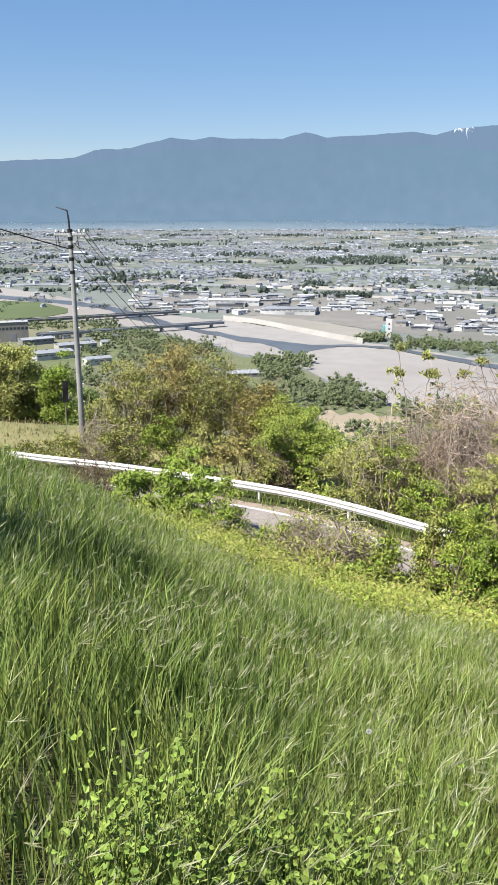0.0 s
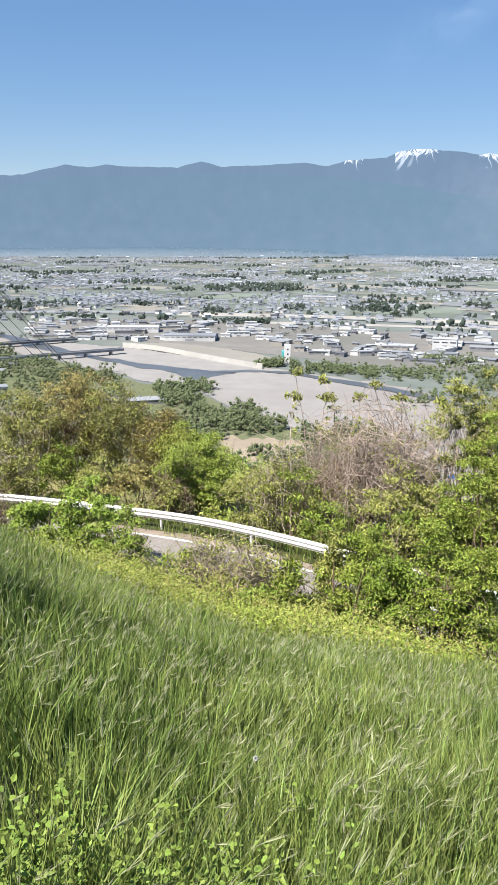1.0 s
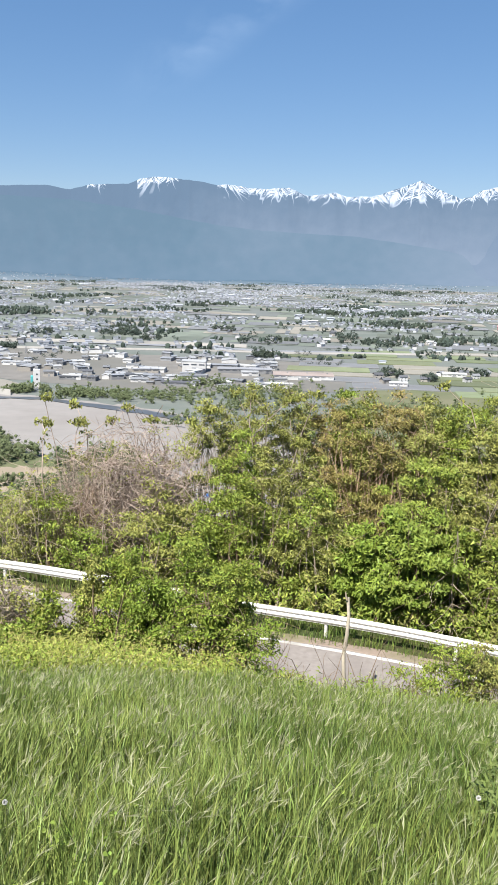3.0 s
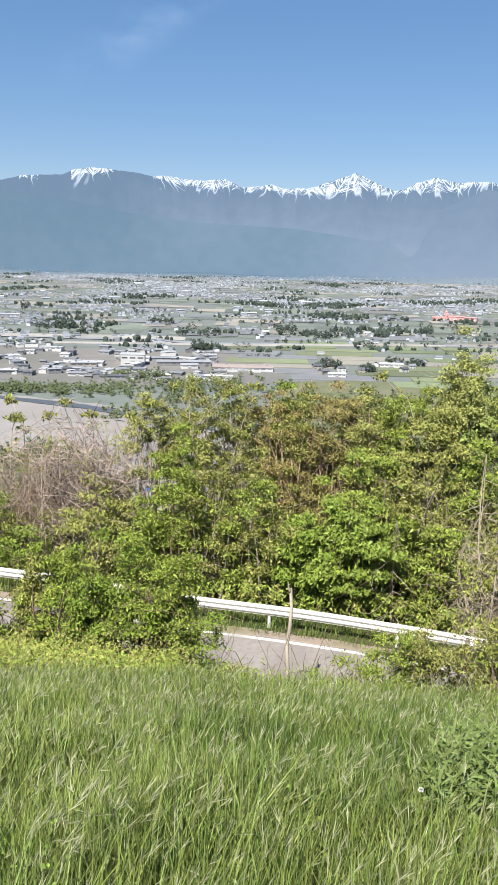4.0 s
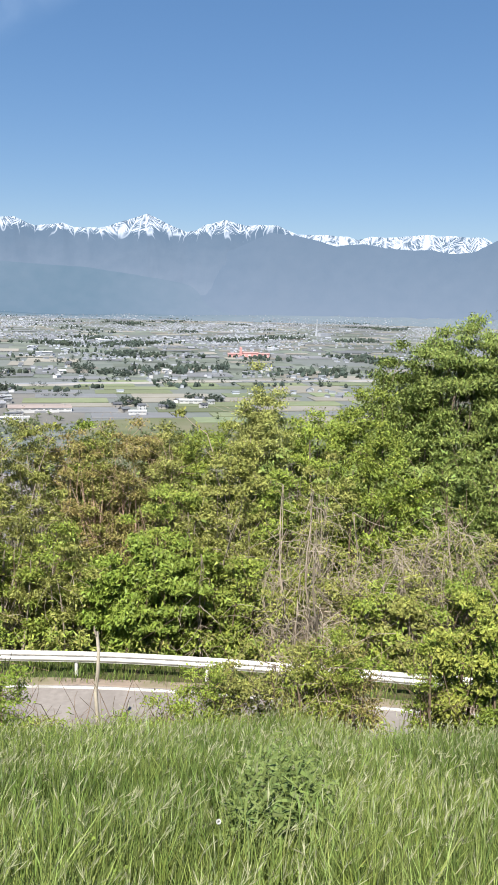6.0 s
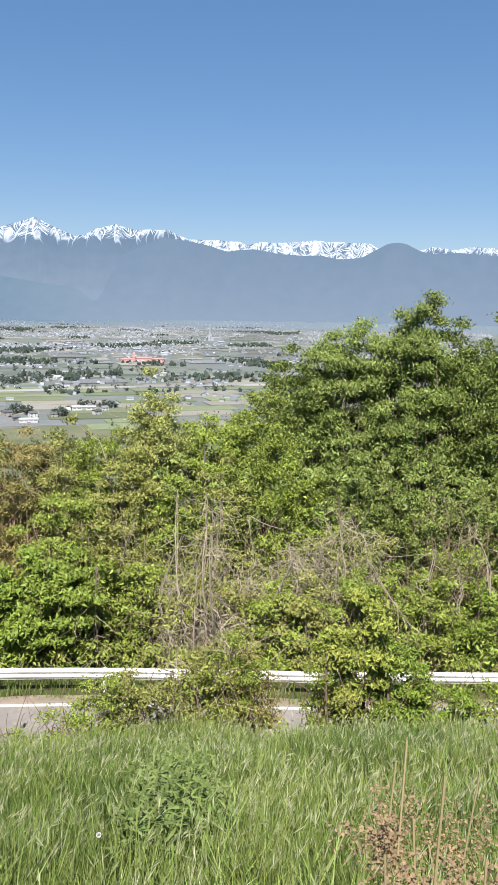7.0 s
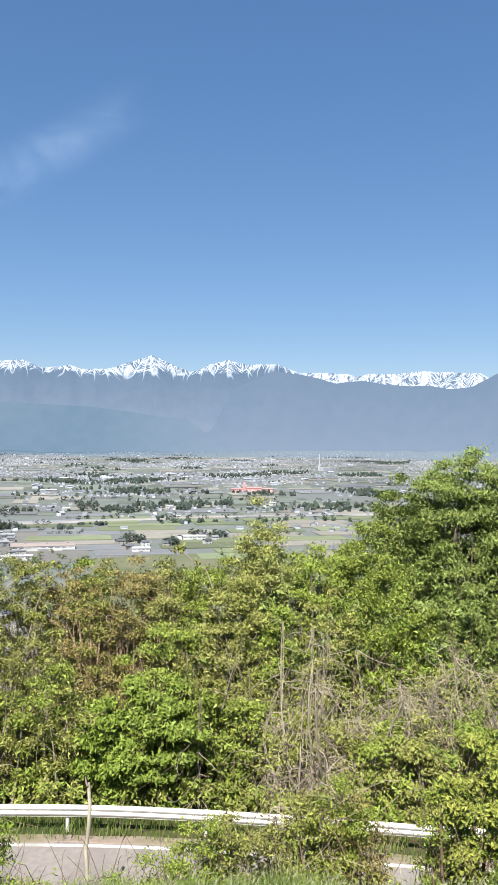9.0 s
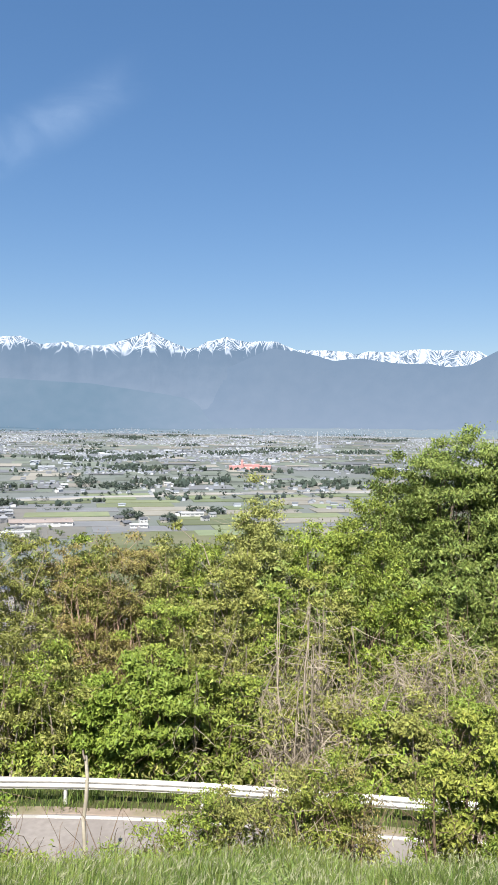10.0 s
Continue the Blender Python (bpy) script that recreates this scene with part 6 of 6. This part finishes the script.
    wm = bevelled(-0.9, -0.06, -0.6, 0.9, 0.04, 0.6, [M["glass"]], 0.02, "window")
    for sx, z in ((-w * 0.28, 1.5), (w * 0.26, 1.5), (-w * 0.22, 4.2), (w * 0.24, 4.2)):
        if z < h - 0.6:
            part("window", wm, ob).location = (sx, -d / 2, z)
    return ob


protos = []
for k, (w, d, h, wa, ro, lb) in enumerate([(11, 8, 5.6, "wall_white", "roof_dark", "white two-storey house with a dark tiled roof"), (13, 9, 5.4, "wall_cream", "roof_dark", "cream house with a dark tiled roof"),
                                           (10, 8, 5.8, "wall_white", "roof_grey", "white house with a grey roof"), (12, 8, 3.4, "wall_grey", "roof_blue", "low grey house with a blue-grey roof"),
                                           (14, 9, 5.2, "wall_white", "roof_white", "white house with a pale metal roof")]):
    protos.append(house(pose(*site(-6 + 4.5 * k, 5.05), 0, 0, 20 * k), w, d, h, wa, ro, lb))
for k in range(170):
    a = float(rb.uniform(-19, 46))
    dr = float(rb.uniform(4.3, 5.3)) if k % 3 else float(rb.uniform(5.0, 5.6) + 0.045 * max(0, min(a, 30)))
    if noise.noise((a * 0.35, dr * 1.3, 3.0)) < -0.12 or (a > 26.5 and dr > 5.5):
        continue
    copy_thing(protos[k % 5], pose(*site(a, dr), 0, 0, float(rb.normal(-a, 25)) + 90 * int(rb.integers(0, 2))))
for a, dr in ((33.2, 7.2), (34.0, 7.05), (34.9, 7.3), (37.4, 6.9), (38.9, 6.75), (39.7, 6.95), (40.4, 6.7), (36.4, 7.35), (33.7, 7.55), (36.9, 7.15), (39.2, 7.2), (-12.6, 8.3), (-11.2, 8.7), (-10.0, 8.9), (-9.2, 8.5), (-13.4, 8.2)):
    copy_thing(protos[int(rb.integers(0, 3))], pose(*site(a, dr), 0, 0, float(rb.uniform(-30, 30))))

# far town: thousands of roofs
HV = np.array([(-1, -1, 0), (1, -1, 0), (1, 1, 0), (-1, 1, 0), (-1, -1, 1), (1, -1, 1), (1, 1, 1), (-1, 1, 1), (-1, 0, 1.38), (1, 0, 1.38),
               (-1.1, -1.15, 0.97), (1.1, -1.15, 0.97), (1.1, 0, 1.45), (-1.1, 0, 1.45), (1.1, 1.15, 0.97), (-1.1, 1.15, 0.97)], float)
HF = np.array([(0, 1, 5), (0, 5, 4), (1, 2, 6), (1, 6, 5), (2, 3, 7), (2, 7, 6), (3, 0, 4), (3, 4, 7), (4, 8, 7), (5, 6, 9), (10, 11, 12), (10, 12, 13), (13, 12, 14), (13, 14, 15)])
HM = np.array([0] * 10 + [1] * 4)


def town(name, n, lo, hi, wmin, wmax, thr, scale, mats, label, seed, az_range=(-21, 66), hmin=4.5, hmax=6.5, height=floor_z):
    rg = np.random.default_rng(seed)
    pts = []
    while len(pts) < n:
        a = rg.uniform(*az_range)
        t = rg.uniform(0, 1)
        d = (lo ** 1.6 + (hi ** 1.6 - lo ** 1.6) * t) ** (1 / 1.6)
        x, y = xy(a, d)
        v = noise.noise((x * scale, y * scale, seed)) + 0.5 * noise.noise((x * scale * 3.1, y * scale * 3.1, seed + 1))
        if v > thr + rg.normal() * 0.12:
            pts.append((x, y, height(d) if height is floor_z else height(a, d), -a + (90 if rg.uniform() < 0.4 else 0) + rg.normal() * 10))
    P = np.array(pts)
    m = len(P)
    k_ = np.interp(np.hypot(P[:, 0], P[:, 1]), [1300, 2200, 3100, 4300], [0.80, 0.60, 0.46, 0.36])
    w, dd, h = k_ * rg.uniform(wmin, wmax, m) / 2, k_ * rg.uniform(wmin, wmax, m) * 0.36, k_ * rg.uniform(hmin, hmax, m)
    c, s = np.cos(np.radians(P[:, 3])), np.sin(np.radians(P[:, 3]))
    X, Y, Z = HV[None, :, 0] * w[:, None], HV[None, :, 1] * dd[:, None], HV[None, :, 2] * h[:, None]
    V = np.stack([P[:, :1] + X * c[:, None] - Y * s[:, None], P[:, 1:2] + X * s[:, None] + Y * c[:, None], P[:, 2:3] + Z], 2)
    F = (np.arange(m)[:, None, None] * 16 + HF[None]).reshape(-1, 3)
    me = fast_mesh(name, V.reshape(-1, 3), F, mats, np.tile(HM, m))
    return tagged(new(name, me), label, "houses", kind="stuff")


town("distant_town", 10500, 2250, 4280, 9, 15, 0.16, 0.0021, [M["town_pale_hazed"], M["town_dark_hazed"]], "distant sprawl of small houses with dark roofs", 5)
town("distant_pale_town", 6000, 2250, 4300, 8, 15, 0.16, 0.0021, [M["town_pale_hazed"], M["town_pale_hazed"]], "distant sprawl of pale flat-roofed houses", 5)
town("riverside_town", 4600, 1750, 3800, 9, 15, 0.06, 0.003, [M["town_pale_hazed"], M["town_dark_hazed"]], "close-built houses of the town across the river", 31, (-21, 19))
town("scattered_farmhouses", 900, 1330, 2400, 9, 15, 0.26, 0.005, [M["town_pale_hazed"], M["town_dark_hazed"]], "scattered farmhouses with dark roofs on the plain", 29)
town("northern_town", 2600, 1900, 4250, 9, 16, 0.08, 0.0032, [M["town_pale_hazed"], M["town_dark_hazed"]], "houses of the villages on the northern plain", 44, (26, 66))
town("distant_works", 300, 2050, 4250, 24, 60, 0.1, 0.003, [M["town_pale_hazed"], M["town_pale_hazed"]], "distant pale halls and schools on the plain", 17, hmin=6, hmax=12)

# ---- fields ----


def fields(name, n, material, label, seed, lo=1560, hi=4200, az_range=(-21, 66), smin=40, smax=130, up=0.35):
    rg = np.random.default_rng(seed)
    V, F = [], []
    for k in range(n):
        a = rg.uniform(*az_range)
        d = (lo ** 1.7 + (hi ** 1.7 - lo ** 1.7) * rg.uniform()) ** (1 / 1.7)
        x, y = xy(a, d)
        th = radians(-28 + 8 * noise.noise((x * 0.001, y * 0.001, 2.0)))
        w, e = rg.uniform(smin, smax), rg.uniform(smin * 0.6, smax * 0.7)
        # parcels keep to a common grid
        u, q = x * math.cos(th) + y * math.sin(th), -x * math.sin(th) + y * math.cos(th)
        u, q = round(u / 30) * 30, round(q / 20) * 20
        x, y = u * math.cos(th) - q * math.sin(th), u * math.sin(th) + q * math.cos(th)
        b = len(V)
        for sx, sy in ((-0.5, -0.5), (0.5, -0.5), (0.5, 0.5), (-0.5, 0.5)):
            px = x + sx * w * math.cos(th) - sy * e * math.sin(th)
            py = y + sx * w * math.sin(th) + sy * e * math.cos(th)
            V.append((px, py, floor_z(math.hypot(px, py)) + up + 0.0004 * k))
        F.append((b, b + 1, b + 2, b + 3))
    return tagged(new(name, fast_mesh(name, V, F, [material])), label, "fields", kind="stuff")


fields("green_fields", 1100, M["field"], "flat green farm fields on the plain", 21, hi=3500, up=0.3)
fields("bare_fields", 420, M["field_bare"], "bare grey-brown farm fields on the plain", 22, up=0.75)
fields("flooded_paddies", 200, M["paddy"], "flooded grey rice paddies on the plain", 23, up=1.2)
# a chequer of large parcels beside the works
rf_ = np.random.default_rng(4)
KIND = {"crop": "flat rectangular field of young green crop", "field_bare": "flat rectangular field of bare pale soil", "paddy": "flooded rectangular rice paddy"}
for i in range(-2, 7):
    for j in range(-3, 11):
        q = Vector((1060 * math.sin(radians(34)) + i * 128 + 7 * j + 31 * (j % 2), 1060 * math.cos(radians(34)) + j * 52 - i * 74 - 18 * (j % 2), 0))
        az, d = math.degrees(math.atan2(q.x, q.y)), q.to_2d().length
        if not (27.5 < az < 60 and 1075 < d < 1545) or rf_.uniform() < 0.08:
            continue
        mt = str(rf_.choice(["crop", "crop", "crop", "crop", "field_bare", "field_bare", "paddy"]))
        w, e = float(rf_.choice([96, 124, 124])), float(rf_.choice([36, 49, 49]))
        ob = new("farm_field", bevelled(-w / 2, -e / 2, -0.6, w / 2, e / 2, 1.2, [M[mt]], 0.3, "farm_field"))
        ob.matrix_basis = pose(q.x, q.y, floor_z(d), 0, 0, -30 + float(rf_.normal()) * 0.6)
        tagged(ob, KIND[mt], "field", "fields by the works")

# gentle fans at the mountains' foot, with hamlets on them
FAN = [(-22, 0.25), (-12, 0.3), (0, 0.42), (3, 0.4), (8, 0.36), (12, 0.2), (14, 0.05), (22, 0.02), (23.5, 0.12), (26, 0.14), (28, 0.03), (32, 0.04), (34, 0.15), (36, 0.12), (38, 0.1), (41, 0.2), (46, 0.28), (55, 0.32), (68, 0.32)]


def fan_z(a, d):
    t = min(1.0, max(0.0, (d - 3950) / 380))
    return floor_z(d) + (75.0 * float(tab(FAN, a)) * (1 + 0.25 * noise.noise((a * 0.9, 3.0, 1.0))) + 1.0) * t ** 1.3


# pale tone and blue emission give these slopes their haze
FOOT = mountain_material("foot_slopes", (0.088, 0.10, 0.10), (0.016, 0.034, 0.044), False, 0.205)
V = []
aa = np.linspace(-22, 68, 360)
for a in aa:
    for d in np.linspace(3950, 4345, 8):
        V.append((*xy(a, d), fan_z(a, d) + 0.25))
g = np.arange(len(V)).reshape(-1, 8)
f = np.stack([g[:-1, :-1], g[1:, :-1], g[1:, 1:], g[:-1, 1:]], -1).reshape(-1, 4)
foot_me = fast_mesh("foot_slopes", V, f, [FOOT], None, True)
# fades the hazy pale tone into the foothills' colour above
haze_fade = [min(1.0, max(0.0, (46 - a) / 17)) * 0.75 * t ** 1.5 + 0.17 for a in aa for t in np.linspace(0, 1, 8)]
foot_me.attributes.new("height", "FLOAT", "POINT").data.foreach_set("value", np.array(haze_fade, np.float32))
tagged(new("foot_slopes", foot_me), "gentle farmed slopes at the mountains' foot, faintly glowing for haze", "slopes", kind="structure")
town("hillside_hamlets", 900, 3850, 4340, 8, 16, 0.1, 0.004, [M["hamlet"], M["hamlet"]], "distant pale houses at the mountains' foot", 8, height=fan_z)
town("edge_of_town", 2600, 3300, 4330, 8, 14, -0.02, 0.003, [M["town_pale_hazed"], M["town_dark_hazed"]], "distant houses crowding the plain's far side", 12, height=fan_z)

# ---- woods and trees of the plain ----
ico = bmesh.new()
bmesh.ops.create_icosphere(ico, subdivisions=1, radius=1.0)
IV = np.array([v.co[:] for v in ico.verts])
IF = np.array([[v.index for v in f.verts] for f in ico.faces])
ico.free()


def lumps(name, P, S, material, label, seed, tall=1.1):
    """Many uneven clumps of foliage: places and radii."""
    rg = np.random.default_rng(seed)
    m = len(P)
    j = 1 + 0.32 * rg.normal(size=(m, len(IV))).clip(-1.5, 1.8)
    V = IV[None] * j[:, :, None] * S[:, None, None] * np.array([1, 1, tall])
    V[:, :, 2] = V[:, :, 2] + (S * tall * 0.7)[:, None]
    V += P[:, None]
    F = (np.arange(m)[:, None, None] * len(IV) + IF[None]).reshape(-1, 3)
    return tagged(new(name, fast_mesh(name, V.reshape(-1, 3), F, [material])), label, "woods", kind="stuff")


def scatter(n, lo, hi, thr, scale, seed, az_range=(-21, 66)):
    rg = np.random.default_rng(seed)
    out = []
    while len(out) < n:
        a, t = rg.uniform(*az_range), rg.uniform()
        d = (lo ** 1.6 + (hi ** 1.6 - lo ** 1.6) * t) ** (1 / 1.6)
        x, y = xy(a, d)
        if noise.noise((x * scale, y * scale, seed)) + 0.4 * noise.noise((x * scale * 4, y * scale * 4, 1.0)) > thr:
            out.append((x, y, floor_z(d)))
    return np.array(out)


P = scatter(9000, 1450, 4320, 0.33, 0.0048, 51)
lumps("distant_woods", P, np.random.default_rng(1).uniform(1.8, 5.6, len(P)) * np.interp(np.hypot(P[:, 0], P[:, 1]), [1300, 4300], [0.95, 0.5]), M["wood_far"], "dark groves and garden trees across the plain", 1, 1.45)
NP = scatter(420, 1250, 2000, 0.12, 0.007, 52)
rg = np.random.default_rng(53)
C = np.repeat(NP, 4, 0) + rg.normal(size=(len(NP) * 4, 3)) * np.array([2.2, 2.2, 1.0]) + np.array([0, 0, 3.2])
v, f = leaves(rg, C, 1.25, 13, 1.7)
tagged(new("field_trees", fast_mesh("field_trees", v, f, [M["wood_far"]])), "garden trees and hedges round the farmhouses", "trees", kind="stuff")
rows = []
rg = np.random.default_rng(61)
for a0, a1, d0, d1, n in ((-20, 66, 5.15, 4.75, 260), (-6, 30, 5.2, 6.2, 150), (30, 66, 5.9, 5.1, 130), (-20, 20, 3.2, 3.5, 110), (15, 60, 3.9, 3.5, 120), (-20, 66, 2.4, 2.5, 130)):
    for k in range(n):
        t = rg.uniform()
        if noise.noise((t * 14 + a0, d0, 1.0)) > -0.1:
            x, y, z = site(a0 + (a1 - a0) * t, d0 + (d1 - d0) * t + rg.normal() * 0.04)
            rows.append((x, y, z))
lumps("roadside_trees", np.array(rows), np.random.default_rng(2).uniform(2.5, 5.0, len(rows)), M["wood_far"], "lines of dark trees along roads on the plain", 2)


def grove(name, spots, label, mt, seed, rmin, rmax, per, size):
    """Leafy clumps crowded along the given stretches of bearing at a drop."""
    rg = np.random.default_rng(seed)
    C = []
    for a0, a1, dr, spread in spots:
        for k in range(per):
            x, y, z = site(rg.uniform(a0, a1), dr + rg.normal() * spread)
            q = rg.uniform(rmin, rmax)
            for j in range(5):
                C.append((x + rg.normal() * q * 0.5, y + rg.normal() * q * 0.5, z + q * rg.uniform(0.3, 2.0)))
    C = np.array(C)
    shell = leaves(rg, C, (rmin + rmax) * 0.17, 20, size, 0.2, 0.75, True)
    m = len(C)
    core = IV[None] * (1 + 0.25 * rg.normal(size=(m, len(IV), 1)).clip(-1.5, 1.5)) * ((rmin + rmax) * 0.15) + C[:, None]
    v, f = joined([shell, (core.reshape(-1, 3), (np.arange(m)[:, None, None] * len(IV) + IF[None]).reshape(-1, 3))])
    tagged(new(name, fast_mesh(name, v, f, [M[mt]])), label, "woods", kind="stuff")


grove("river_woods", [(0.9, 3.6, 11.0, 0.3), (0.2, 4.4, 10.3, 0.15), (2.6, 7.5, 12.1, 0.35), (4.5, 9.5, 12.9, 0.3), (-7.5, -2.5, 9.4, 0.3), (-11.5, -6.5, 8.4, 0.25), (-2, 3, 13.0, 0.3), (-18, -9, 7.5, 0.15), (-12, -4, 9.2, 0.4), (-9, -2, 10.4, 0.5), (-14, -6, 11.2, 0.6), (0, 5, 13.4, 0.6), (6, 14, 15.6, 0.5), (10.5, 16, 13.6, 0.3)], "green riverside woods on the gravel's edge", "wood_near", 71, 3.0, 6.5, 60, 1.3)
grove("far_bank_woods", [(9.9, 13.8, 8.75, 0.16), (12.0, 15.5, 8.9, 0.14), (14.5, 19, 9.0, 0.2), (18, 24, 8.8, 0.25), (22, 27, 8.9, 0.4), (7.4, 9.4, 8.55, 0.05), (19, 22.5, 8.0, 0.1), (24.5, 31, 8.6, 0.35), (19, 32, 9.7, 0.4), (18, 33, 10.6, 0.3), (22, 36, 12.5, 0.8), (30, 42, 9.5, 0.6)], "dark green scrub woods along the far bank", "wood_near", 72, 2.5, 5.5, 55, 1.4)
grove("field_groves", [(-9.0, -4.5, 4.35, 0.1), (-0.6, 2.3, 4.42, 0.05), (14.0, 16.7, 4.72, 0.05), (14.0, 16.7, 4.66, 0.04), (4.3, 8.4, 5.58, 0.04), (4.3, 8.4, 5.66, 0.04), (21.5, 23.1, 4.2, 0.05), (19.8, 21.2, 2.66, 0.03), (32.9, 35.7, 5.05, 0.06), (23.2, 26.2, 4.9, 0.12), (24.4, 26.0, 6.02, 0.04), (24.4, 26.0, 6.0, 0.06), (9.3, 11.0, 4.65, 0.08), (14.5, 16.2, 4.35, 0.1), (3.9, 5.4, 4.8, 0.08), (32.3, 34.5, 4.9, 0.1), (30.2, 31.8, 4.6, 0.1), (16.6, 18.5, 4.9, 0.1), (13, 14.5, 3.3, 0.07), (33.4, 34.8, 7.0, 0.06), (38.0, 40.6, 6.72, 0.05), (36.2, 37.2, 7.25, 0.04), (29, 50, 5.5, 0.05), (27, 45, 4.2, 0.12), (20, 40, 3.6, 0.1)],
      "dark isolated groves among the fields", "wood_far", 73, 3.0, 6.0, 22, 1.8)
